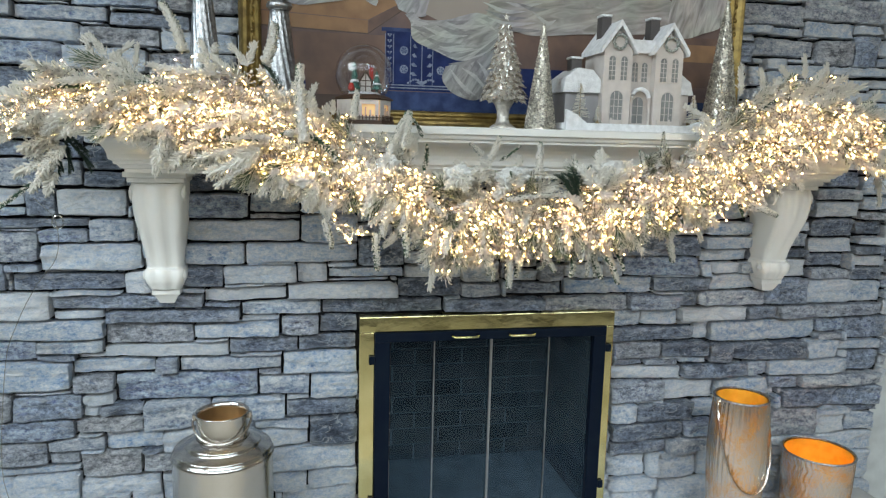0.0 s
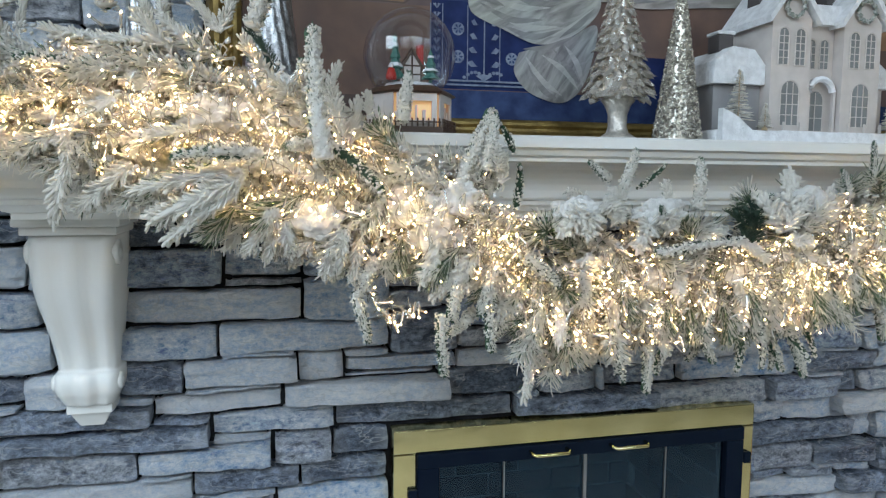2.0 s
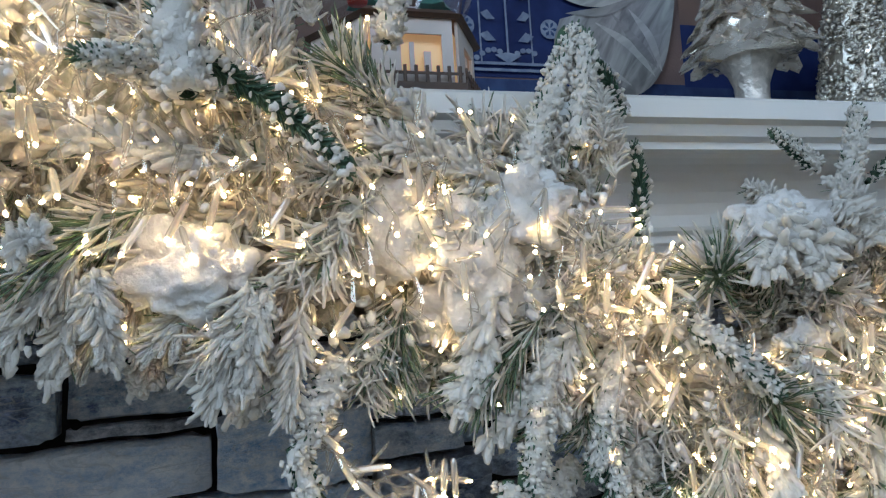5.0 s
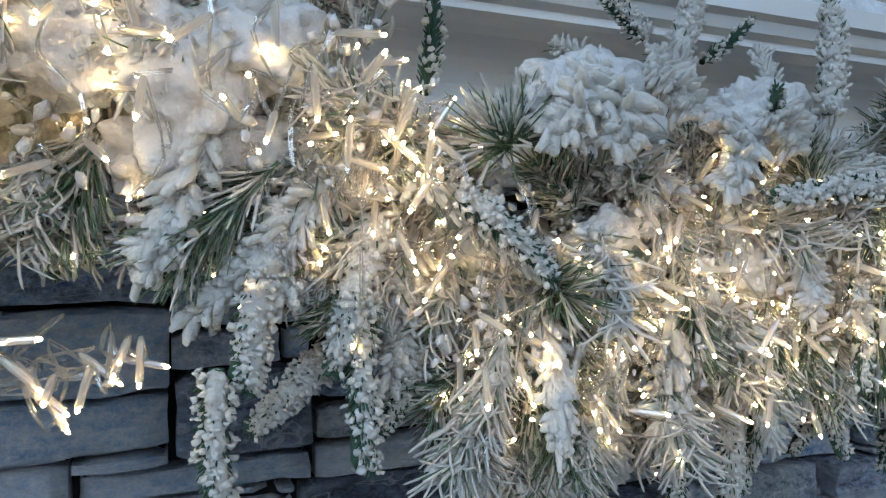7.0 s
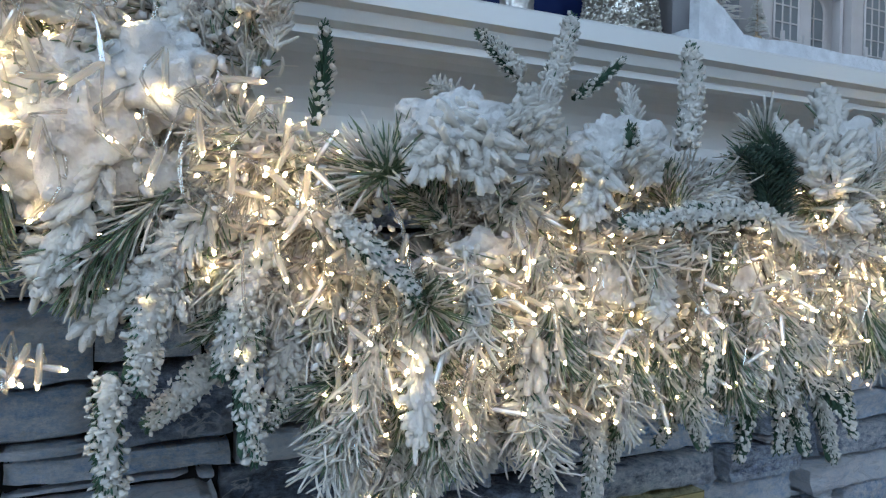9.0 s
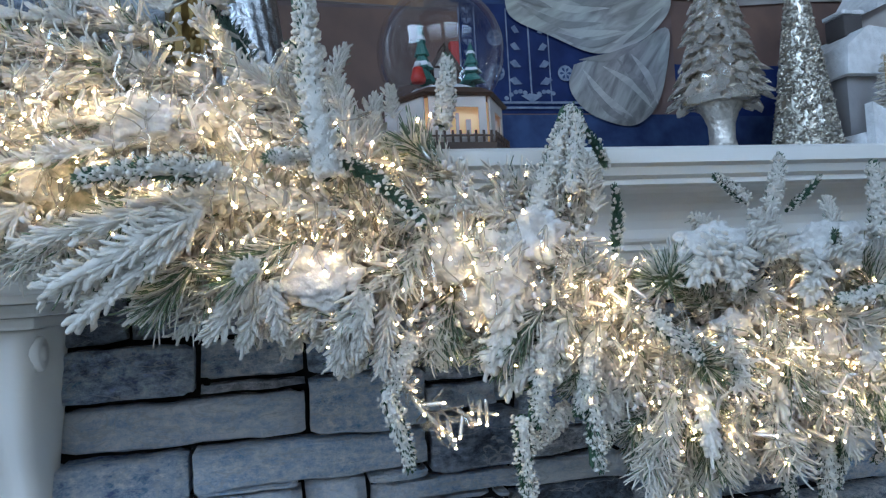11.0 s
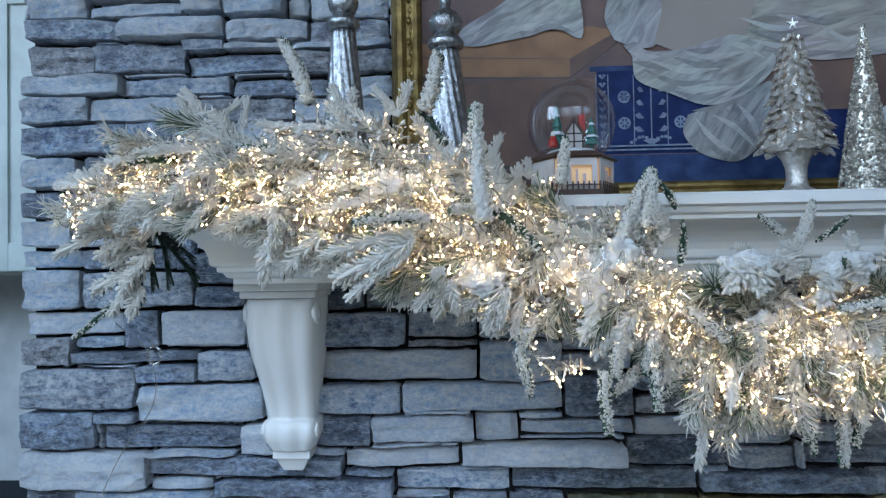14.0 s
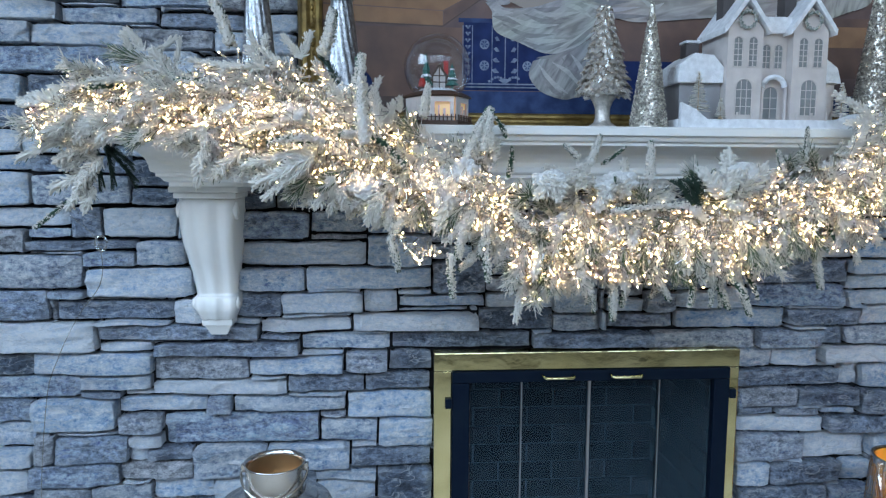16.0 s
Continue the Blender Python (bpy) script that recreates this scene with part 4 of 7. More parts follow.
def fingers(base, way, length, radius, bend):
    """Blunt, lumpy needles under a thick coat of snow."""
    return rods(base, way, length, radius, bend, ((0.0, 0.9), (0.35, 1.05), (0.7, 1.1), (0.95, 0.8)), 4, 0.32)


def lumps(centre, way, length, radius):
    """Little pointed clumps: eight-sided, longer along their way."""
    n = len(centre)
    way = unit(way)
    side = unit(np.cross(way, rng.normal(size=(n, 3))))
    up = np.cross(way, side)
    verts = np.stack([centre - way * length[:, None], centre + side * radius[:, None], centre + up * radius[:, None], centre - side * radius[:, None], centre - up * radius[:, None], centre + way * length[:, None]], 1)
    verts += rng.normal(size=verts.shape) * (radius * 0.16)[:, None, None]
    one = np.array([(0, 2, 1), (0, 3, 2), (0, 4, 3), (0, 1, 4), (5, 1, 2), (5, 2, 3), (5, 3, 4), (5, 4, 1)])
    return verts.reshape(-1, 3), (one[None] + (np.arange(n) * 6)[:, None, None]).reshape(-1, 3)


G = (1 + 5**0.5) / 2
BALL_V = unit(np.array([(-1, G, 0), (1, G, 0), (-1, -G, 0), (1, -G, 0), (0, -1, G), (0, 1, G), (0, -1, -G), (0, 1, -G), (G, 0, -1), (G, 0, 1), (-G, 0, -1), (-G, 0, 1)]))
BALL_F = np.array([(0, 11, 5), (0, 5, 1), (0, 1, 7), (0, 7, 10), (0, 10, 11), (1, 5, 9), (5, 11, 4), (11, 10, 2), (10, 7, 6), (7, 1, 8), (3, 9, 4), (3, 4, 2), (3, 2, 6), (3, 6, 8), (3, 8, 9), (4, 9, 5), (2, 4, 11), (6, 2, 10), (8, 6, 7), (9, 8, 1)])


def clots(centre, way, length, radius):
    """Rounded uneven crumbs of sprayed snow, longer along their way."""
    n = len(centre)
    way = unit(way)
    side = unit(np.cross(way, rng.normal(size=(n, 3))))
    up = np.cross(way, side)
    b = BALL_V[None] * (1 + rng.normal(size=(n, 12, 1)) * 0.27)
    verts = centre[:, None] + way[:, None] * b[..., :1] * length[:, None, None] + (side[:, None] * b[..., 1:2] + up[:, None] * b[..., 2:]) * radius[:, None, None]
    return verts.reshape(-1, 3), (BALL_F[None] + (np.arange(n) * 12)[:, None, None]).reshape(-1, 3)


def mesh_of(name, piece, material):
    me = bpy.data.meshes.new(name)
    v, f = piece
    me.from_pydata(v.tolist(), [], f.tolist())
    me.polygons.foreach_set("use_smooth", [True] * len(f))
    me.materials.append(material)
    return me


def grown(name, *layers):
    """One sprig: layers of (verts and faces, verts in each needle, material), every needle joined to the stem's foot."""
    verts, faces, slots, ties, mats, at = [], [], [], [], [], 0
    for (v, f), each, material in layers:
        if material not in mats:
            mats.append(material)
        verts.append(v)
        faces.append(f + at)
        slots += [mats.index(material)] * len(f)
        ties += [(0, at + k) for k in range(0, len(v), each) if at + k]
        at += len(v)
    me = bpy.data.meshes.new(name)
    me.from_pydata(np.vstack(verts).tolist(), ties, np.vstack(faces).tolist())
    for m in mats:
        me.materials.append(m)
    me.polygons.foreach_set("use_smooth", [True] * len(slots))
    me.polygons.foreach_set("material_index", slots)
    return me


def round_way(n, tilt):
    a = np.arange(n) * 2.39996 + rng.uniform(0, 6)
    return np.stack([np.cos(a), np.sin(a), np.full(n, tilt) + rng.normal(size=n) * 0.2], 1), a


def spray(n, lo, hi):
    return rng.uniform(lo, hi, n)


def bowed(h, L, bow):
    return np.stack([bow * L * h**2, 0.04 * L * np.sin(3 * h), h * L], 1)


def sheath(L, R, bow, snow):
    """The snow caked round a rope-like tip: an uneven crust, thin or missing on the sheltered side."""
    A, B = max(24, int(L / 0.0032)), 14
    seed = rng.uniform(0, 50)
    verts = []
    for i, c in enumerate(bowed(np.linspace(0, 1, A), L, bow)):
        f = i / (A - 1)
        for k in range(B):
            a = 2 * math.pi * k / B
            lump = noise.noise(Vector((c[2] * 190, 1.6 * math.cos(a), 1.6 * math.sin(a) + seed))) * 0.30 + noise.noise(Vector((c[2] * 420, 3 * math.cos(a), 3 * math.sin(a) + seed))) * 0.22
            lee = 1 - (1 - snow) * (1.0 - 1.0 * math.sin(a)) - 0.25 * (1 - snow)
            r = R * (1 - 0.5 * f**3) * max(0.20, (0.70 + lump) * lee) * (0.35 if i in (0, A - 1) else 1)
            verts.append((c[0] + r * math.cos(a), c[1] + r * math.sin(a), c[2]))
    quads = [(i * B + k, i * B + (k + 1) % B, (i + 1) * B + (k + 1) % B, (i + 1) * B + k) for i in range(A - 1) for k in range(B)]
    return np.array(verts), np.array([t for a, b, c, d in quads for t in ((a, b, c), (a, c, d))])


def rope(name, L, R, bow, snow, white, green):
    """A rope-like tip: short forward needles round a stem, sprayed with clumps of snow, more on one side."""
    n = int(L / 0.00042)
    h = np.linspace(0, 0.98, n)
    w, a = round_way(n, 1.5)
    taper = (1 - 0.55 * h**3)
    base = bowed(h, L, bow)
    under = needles(base, w, spray(n, 0.75, 1.1) * R * (1.25 if snow > 0.1 else 1.6) * taper, spray(n, 0.0006, 0.0010) * (1 if snow > 0.1 else 0.8))
    stem = rods(base[:1] * 0, np.array([[bow * 0.5, 0, 1.0]]), np.array([L]), np.array([R * 0.30]), 0.0, ((0, 1), (0.5, 1), (0.95, 0.8)), 5)
    m = int(L / 0.00030 * snow)
    q = rng.uniform(0, 1, m)
    a = rng.vonmises(math.pi / 2, 0.25 if snow > 0.7 else 1.0, m)
    r = R * (1 - 0.5 * q**3) * spray(m, 0.50, 0.86)
    c = bowed(q, L, bow) + np.stack([np.cos(a) * r, np.sin(a) * r, np.zeros(m)], 1)
    w = np.stack([np.cos(a), np.sin(a), 1.1 + 0 * a], 1) + rng.normal(size=(m, 3)) * 0.45
    caps = clots(c, w, spray(m, 0.0014, 0.0036), 0.0010 + 0.0020 * rng.uniform(0, 1, m) ** 1.5)
    crust = [(sheath(L, R, bow, snow), 99999, white)] if snow > 0.3 else []
    return grown(name, (stem, 16, green), (under, 7, green), (caps, 12, white), *crust)


def fir(name, L, spread, fat, white, green):
    """A flat fir branch: needles swept forward to both sides, caked with snow along the stem and open towards its edge."""
    n = int(L / (0.00105 * fat))
    h = np.linspace(0.03, 1, n)
    side = np.where(np.arange(n) % 2, 1.0, -1.0) * spray(n, 0.15, 1.0)
    w = np.stack([side * spread, rng.normal(size=n) * 0.30 + 0.10, 0.85 + 0.6 * h], 1)
    base = np.stack([0.05 * L * np.sin(2 * h), -0.10 * L * h**2, h * L * 0.84], 1)
    length = (0.030 - 0.011 * h) * spray(n, 0.6, 1.15)
    twigs = fingers(base, w, length, spray(n, 0.0013, 0.0022) * fat, 0.2)
    stem = fingers(base[:1] * 0, np.array([[0.05, -0.06, 1.0]]), np.array([L * 0.86]), np.array([0.0045]), -0.05)
    k = n // 4
    q = rng.uniform(0, 0.95, k)
    under = needles(np.stack([0.05 * L * np.sin(2 * q), -0.10 * L * q**2 - 0.002, q * L * 0.84], 1), np.stack([rng.uniform(-1, 1, k) * spread, -spray(k, 0.1, 0.5), 0.9 + 0 * q], 1), spray(k, 0.016, 0.030), spray(k, 0.0005, 0.0009), 0.1)
    m = int(L / 0.0026 * fat)
    q = rng.uniform(0.0, 0.92, m)
    wide = rng.normal(size=m) * 0.0062
    c = np.stack([wide + 0.05 * L * np.sin(2 * q), -0.10 * L * q**2 + spray(m, -0.001, 0.004), q * L * 0.9], 1)
    caps = clots(c, np.stack([wide * 90, 0 * q, 0.8 + 0 * q], 1) + rng.normal(size=(m, 3)) * 0.2, spray(m, 0.004, 0.0085) * fat**0.5, spray(m, 0.0018, 0.0034) * fat**0.5)
    return grown(name, (stem, 17, white), (twigs, 17, white), (under, 10, green), (caps, 12, white))


def strand_tip(name, L, white, green):
    """A loose branch of thin drooping pale strands."""
    n = 110
    h = np.linspace(0.0, 0.95, n)
    w, a = round_way(n, 1.25)
    base = bowed(h, L * 0.8, 0.06)
    tangle = rng.normal(size=(n, 3)) * np.array((0.006, 0.005, 0.005))
    w = 0.75 * w + rng.normal(size=(n, 3)) * 0.36 + np.array((0, 0, 0.3))
    hair = strands(base + tangle, w, spray(n, 0.016, 0.038), spray(n, 0.0009, 0.0017), rng.uniform(0.1, 0.7, n))
    stem = needles(base[:1] * 0, np.array([[0.04, 0, 1.0]]), np.array([L * 0.85]), np.array([0.0026]))
    k = 22
    q = rng.uniform(0, 0.8, k)
    w2, _ = round_way(k, 1.0)
    under = needles(bowed(q, L * 0.8, 0.06), w2, spray(k, 0.02, 0.036), spray(k, 0.0005, 0.0009), 0.2)
    m = 34
    q = rng.uniform(0, 0.9, m)
    caps = clots(bowed(q, L * 0.8, 0.06) + rng.normal(size=(m, 3)) * 0.004, rng.normal(size=(m, 3)), spray(m, 0.004, 0.008), spray(m, 0.0024, 0.0044))
    return grown(name, (stem, 7, green), (hair, 13, white), (under, 10, green), (caps, 12, white))


def pine(name, L, white, green):
    """A brush of long fine needles swept towards its end, lightly frosted."""
    n = 230
    h = rng.uniform(0.0, 0.95, n)
    w, a = round_way(n, 1.6)
    base = bowed(h, L * 0.78, 0.05)
    stem = needles(base[:1] * 0, np.array([[0.04, 0, 1.0]]), np.array([L * 0.8]), np.array([0.0026]))
    frost = n * 2 // 5
    return grown(name, (stem, 7, green), (needles(base[:frost], w[:frost], spray(frost, 0.030, 0.052), spray(frost, 0.0008, 0.0013), 0.2), 10, white), (needles(base[frost:], w[frost:], spray(n - frost, 0.03, 0.055), spray(n - frost, 0.0005, 0.0008), 0.1), 10, green))


def burst(name, L, white, green):
    """A rosette of stiff green needles with frosted ends."""
    n = 58
    w, a = round_way(n, 1.1)
    w[:, 2] += rng.normal(size=n) * 0.5
    base = np.zeros((n, 3)) + np.stack([0 * a, 0 * a, spray(n, 0, 0.25) * L], 1)
    long = spray(n, 0.55, 0.9) * L
    stem = needles(base[:1] * 0, np.array([[0.04, 0, 1.0]]), np.array([L * 0.4]), np.array([0.003]))
    k = n // 2
    frosted = needles(base[:k] + unit(w[:k]) * (long[:k] * 0.45)[:, None], w[:k], long[:k] * 0.62, spray(k, 0.0014, 0.0022))
    return grown(name, (stem, 7, green), (needles(base, w, long, spray(n, 0.0006, 0.0010)), 7, green), (frosted, 7, white))


KINDS = {
    "rope": [rope("snowy_cedar_tip", L, 0.0152, b, 0.88, FLOCK, GREEN_NEEDLE) for L, b in ((0.09, 0.05), (0.13, 0.14), (0.18, -0.10))],
    "frosted": [rope("frosted_cedar_tip", L, 0.0145, b, 0.50, FLOCK, GREEN_NEEDLE) for L, b in ((0.09, -0.06), (0.13, 0.12), (0.18, 0.08))],
    "green": [rope("green_cedar_tip", L, 0.012, b, 0.20, FLOCK, GREEN_NEEDLE) for L, b in ((0.08, 0.10), (0.12, -0.12))],
    "bare": [rope("bare_cedar_tip", L, 0.012, b, 0.0, FLOCK, DARK_NEEDLE) for L, b in ((0.09, 0.34), (0.13, -0.26))],
    "fir": [fir("flocked_fir_tip", L, s, 1.0, FLOCK, NEEDLE) for L, s in ((0.09, 1.0), (0.11, 0.85), (0.13, 0.7), (0.15, 0.95))],
    "caked": [fir("caked_fir_tip", L, s, 1.75, FLOCK, NEEDLE) for L, s in ((0.08, 1.0), (0.10, 0.8), (0.13, 0.9))],
    "strand": [strand_tip("pale_strand_tip", L, STRAND, NEEDLE) for L in (0.09, 0.11, 0.13, 0.15)],
    "pine": [pine("frosted_pine_tip", L, STRAND, NEEDLE) for L in (0.10, 0.13)],
    "burst": [burst("pine_rosette", L, FLOCK, NEEDLE) for L in (0.055, 0.065)],
}
LENGTH = {k: [max(v.co.z for v in me.vertices) for me in many] for k, many in KINDS.items()}


def facing(way, out):
    """Turn z to way and the flat side's face towards out."""
    z = Vector(way).normalized()
    x = Vector(out).cross(z).normalized()
    y = z.cross(x)
    return Matrix((x, y, z)).transposed().to_4x4()


garland = thing("garland", "snow-flocked evergreen garland draped over the white mantel", "garland", (0, -0.36, MT))
origin = Vector(garland.location)


def tip(kind, foot, end, fat=1.0, out=(0.1, -1, 0.3)):
    """One sprig from its foot to its end."""
    foot, end = np.array(foot), np.array(end)
    L = float(np.linalg.norm(end - foot))
    which = int(np.argmin([abs(v - L) + rng.uniform(0, 0.025) for v in LENGTH[kind]]))
    ob = new(KINDS[kind][which].name, KINDS[kind][which])
    ob.name = ob.data.name.split(".")[0]
    ob.parent = garland
    ob.matrix_basis = Matrix.Translation(Vector(foot) - origin) @ facing(end - foot, out) @ Matrix.Diagonal((fat, fat, L / LENGTH[kind][which], 1))
    return ob


# sprigs that stand out from the mass
tip("rope", (-0.984, -0.360, 1.907), (-1.020, -0.340, 2.045), 1.2)
tip("rope", (-0.771, -0.380, 1.883), (-0.721, -0.370, 1.988), 1.32)
tip("rope", (-0.667, -0.505, 1.673), (-0.701, -0.440, 1.883), 1.32)
tip("fir", (-0.633, -0.440, 1.699), (-0.644, -0.420, 1.819), 1)
tip("fir", (-0.620, -0.430, 1.703), (-0.597, -0.410, 1.788), 0.8)
tip("green", (-0.660, -0.480, 1.701), (-0.569, -0.510, 1.636), 1.14)
tip("frosted", (-0.754, -0.490, 1.681), (-0.881, -0.520, 1.692), 1.2)
tip("fir", (-0.783, -0.480, 1.651), (-0.932, -0.490, 1.592), 1.25)
tip("caked", (-0.791, -0.480, 1.636), (-0.908, -0.480, 1.556), 0.9)
tip("fir", (-0.790, -0.480, 1.662), (-0.955, -0.470, 1.635), 0.9)
tip("fir", (-0.736, -0.450, 1.591), (-0.797, -0.450, 1.526), 0.9)
tip("caked", (-0.733, -0.440, 1.579), (-0.763, -0.440, 1.509), 0.8)
tip("caked", (-0.725, -0.460, 1.579), (-0.719, -0.460, 1.517), 0.8)
tip("fir", (-0.639, -0.450, 1.568), (-0.674, -0.450, 1.484), 1)
tip("caked", (-0.632, -0.450, 1.560), (-0.651, -0.460, 1.496), 0.8)
tip("fir", (-0.608, -0.440, 1.551), (-0.624, -0.450, 1.474), 0.9)
tip("rope", (-0.580, -0.430, 1.518), (-0.617, -0.430, 1.454), 1.08)
tip("frosted", (-0.615, -0.430, 1.464), (-0.586, -0.430, 1.376), 1.02)
tip("rope", (-0.429, -0.430, 1.520), (-0.470, -0.430, 1.412), 1.14)
tip("frosted", (-0.467, -0.430, 1.423), (-0.478, -0.430, 1.312), 1.08)
tip("frosted", (-0.381, -0.420, 1.480), (-0.392, -0.420, 1.347), 1.14)
tip("green", (-0.380, -0.425, 1.455), (-0.386, -0.420, 1.350), 0.84)
tip("rope", (-0.396, -0.400, 1.420), (-0.449, -0.390, 1.377), 1.02)
tip("rope", (-0.407, -0.410, 1.492), (-0.391, -0.400, 1.438), 0.9)
tip("rope", (-0.445, -0.420, 1.612), (-0.389, -0.400, 1.779), 1.14)
tip("rope", (-0.393, -0.430, 1.662), (-0.367, -0.415, 1.762), 0.96)
tip("fir", (-0.364, -0.430, 1.641), (-0.354, -0.430, 1.699), 0.7)
tip("green", (-0.328, -0.400, 1.596), (-0.311, -0.390, 1.678), 0.96)
tip("green", (-0.332, -0.400, 1.695), (-0.361, -0.405, 1.754), 0.84)
tip("fir", (-0.376, -0.440, 1.661), (-0.369, -0.450, 1.707), 0.8)
tip("burst", (-0.282, -0.440, 1.557), (-0.299, -0.460, 1.597), 0.8)
tip("burst", (-0.282, -0.440, 1.557), (-0.343, -0.460, 1.560), 0.8)
tip("burst", (-0.279, -0.440, 1.558), (-0.238, -0.430, 1.601), 0.8)
tip("green", (-0.261, -0.420, 1.567), (-0.197, -0.410, 1.611), 0.96)
tip("caked", (-0.347, -0.450, 1.531), (-0.267, -0.480, 1.466), 0.75)
tip("frosted", (-0.336, -0.470, 1.524), (-0.275, -0.490, 1.472), 0.96)
tip("frosted", (-0.158, -0.420, 1.646), (-0.200, -0.410, 1.681), 0.78)
tip("rope", (-0.138, -0.430, 1.634), (-0.104, -0.420, 1.705), 0.9)
tip("fir", (-0.208, -0.430, 1.602), (-0.241, -0.430, 1.633), 0.6)
tip("green", (-0.105, -0.420, 1.634), (-0.037, -0.410, 1.675), 0.72)
tip("caked", (-0.219, -0.460, 1.601), (-0.287, -0.480, 1.563), 1.4)
tip("caked", (-0.211, -0.460, 1.606), (-0.237, -0.490, 1.553), 1.5)
tip("caked", (-0.190, -0.460, 1.612), (-0.170, -0.490, 1.578), 1.4)
tip("fir", (-0.209, -0.440, 1.610), (-0.245, -0.440, 1.638), 0.7)
tip("caked", (-0.143, -0.450, 1.613), (-0.166, -0.440, 1.643), 0.8)
tip("caked", (-0.082, -0.450, 1.595), (-0.060, -0.480, 1.561), 1.5)
tip("caked", (-0.092, -0.450, 1.582), (-0.138, -0.480, 1.529), 1.3)
tip("fir", (-0.052, -0.440, 1.596), (-0.046, -0.430, 1.655), 0.8)
tip("rope", (0.006, -0.440, 1.597), (0.012, -0.440, 1.693), 1.02)
tip("frosted", (0.102, -0.450, 1.535), (-0.107, -0.480, 1.537), 1.08)
tip("green", (0.123, -0.430, 1.560), (0.187, -0.420, 1.618), 1.32)
tip("green", (0.158, -0.420, 1.568), (0.122, -0.410, 1.613), 1.2)
tip("burst", (0.128, -0.430, 1.601), (0.095, -0.430, 1.652), 0.7)
tip("caked", (0.180, -0.450, 1.562), (0.128, -0.450, 1.642), 1.4)
tip("caked", (0.195, -0.450, 1.568), (0.213, -0.450, 1.679), 1.5)
tip("caked", (0.181, -0.460, 1.561), (0.234, -0.470, 1.626), 1.1)
tip("caked", (0.190, -0.460, 1.542), (0.250, -0.470, 1.528), 1)
tip("fir", (0.100, -0.460, 1.532), (0.140, -0.480, 1.500), 0.9)
tip("pine", (-0.243, -0.420, 1.483), (-0.244, -0.430, 1.385), 1.2)
tip("pine", (-0.258, -0.410, 1.421), (-0.247, -0.410, 1.341), 1)
tip("pine", (0.085, -0.440, 1.508), (-0.002, -0.460, 1.488), 0.7)
tip("frosted", (-0.139, -0.410, 1.398), (-0.147, -0.410, 1.347), 0.96)
tip("frosted", (-0.147, -0.410, 1.355), (-0.122, -0.410, 1.291), 0.96)
tip("green", (-0.025, -0.400, 1.438), (-0.053, -0.400, 1.339), 1.02)
tip("frosted", (0.029, -0.380, 1.439), (0.081, -0.370, 1.345), 1.02)
tip("frosted", (0.077, -0.370, 1.356), (0.054, -0.360, 1.291), 0.96)
tip("frosted", (0.154, -0.380, 1.341), (0.153, -0.380, 1.271), 0.9)
tip("frosted", (0.225, -0.380, 1.341), (0.231, -0.380, 1.270), 0.84)
tip("rope", (0.258, -0.380, 1.381), (0.297, -0.380, 1.242), 0.96)
tip("green", (0.236, -0.390, 1.442), (0.334, -0.390, 1.301), 1.08)
tip("strand", (-0.289, -0.410, 1.415), (-0.299, -0.410, 1.347), 1)
tip("caked", (-0.286, -0.400, 1.357), (-0.310, -0.400, 1.239), 0.9)
tip("strand", (-0.251, -0.400, 1.356), (-0.264, -0.400, 1.257), 1)
tip("rope", (-0.055, -0.400, 1.388), (-0.073, -0.390, 1.243), 1.02)
tip("frosted", (0.001, -0.390, 1.404), (-0.045, -0.380, 1.280), 0.96)
tip("frosted", (-0.130, -0.400, 1.371), (-0.099, -0.390, 1.265), 0.84)
tip("rope", (0.028, -0.390, 1.404), (0.080, -0.390, 1.285), 0.9)
tip("green", (0.139, -0.400, 1.440), (0.154, -0.390, 1.275), 1.02)
tip("frosted", (0.195, -0.390, 1.385), (0.236, -0.390, 1.263), 0.96)
tip("green", (0.166, -0.410, 1.415), (0.292, -0.420, 1.304), 1.08)
tip("frosted", (0.196, -0.390, 1.368), (0.201, -0.390, 1.274), 0.84)
tip("rope", (0.465, -0.390, 1.429), (0.473, -0.390, 1.315), 1.02)
tip("fir", (0.516, -0.400, 1.503), (0.586, -0.400, 1.381), 0.9)
tip("rope", (0.735, -0.400, 1.513), (0.822, -0.430, 1.469), 1.08)
tip("rope", (0.740, -0.400, 1.567), (0.791, -0.410, 1.496), 0.96)
tip("caked", (0.859, -0.400, 1.605), (0.882, -0.410, 1.555), 0.9)
tip("frosted", (0.407, -0.420, 1.643), (0.411, -0.410, 1.734), 0.72)
tip("frosted", (0.347, -0.430, 1.617), (0.329, -0.420, 1.676), 0.72)
tip("caked", (0.244, -0.440, 1.565), (0.193, -0.440, 1.668), 1)
tip("caked", (0.254, -0.440, 1.565), (0.313, -0.440, 1.642), 1)
tip("green", (0.133, -0.430, 1.529), (0.129, -0.420, 1.616), 1.44)
tip("fir", (0.691, -0.370, 1.851), (0.704, -0.360, 1.958), 0.8)
tip("fir", (0.774, -0.370, 1.872), (0.769, -0.360, 1.948), 0.9)
tip("fir", (0.862, -0.380, 1.893), (0.832, -0.370, 1.959), 0.9)
tip("fir", (0.911, -0.380, 1.912), (0.914, -0.370, 1.998), 0.7)
tip("fir", (0.986, -0.380, 1.897), (1.002, -0.370, 1.974), 0.7)
tip("caked", (0.586, -0.410, 1.751), (0.483, -0.410, 1.825), 0.9)
tip("caked", (0.577, -0.410, 1.742), (0.503, -0.420, 1.748), 0.9)
tip("green", (0.625, -0.410, 1.752), (0.640, -0.410, 1.796), 1.44)
tip("caked", (0.945, -0.390, 1.824), (1.156, -0.380, 1.900), 0.9)
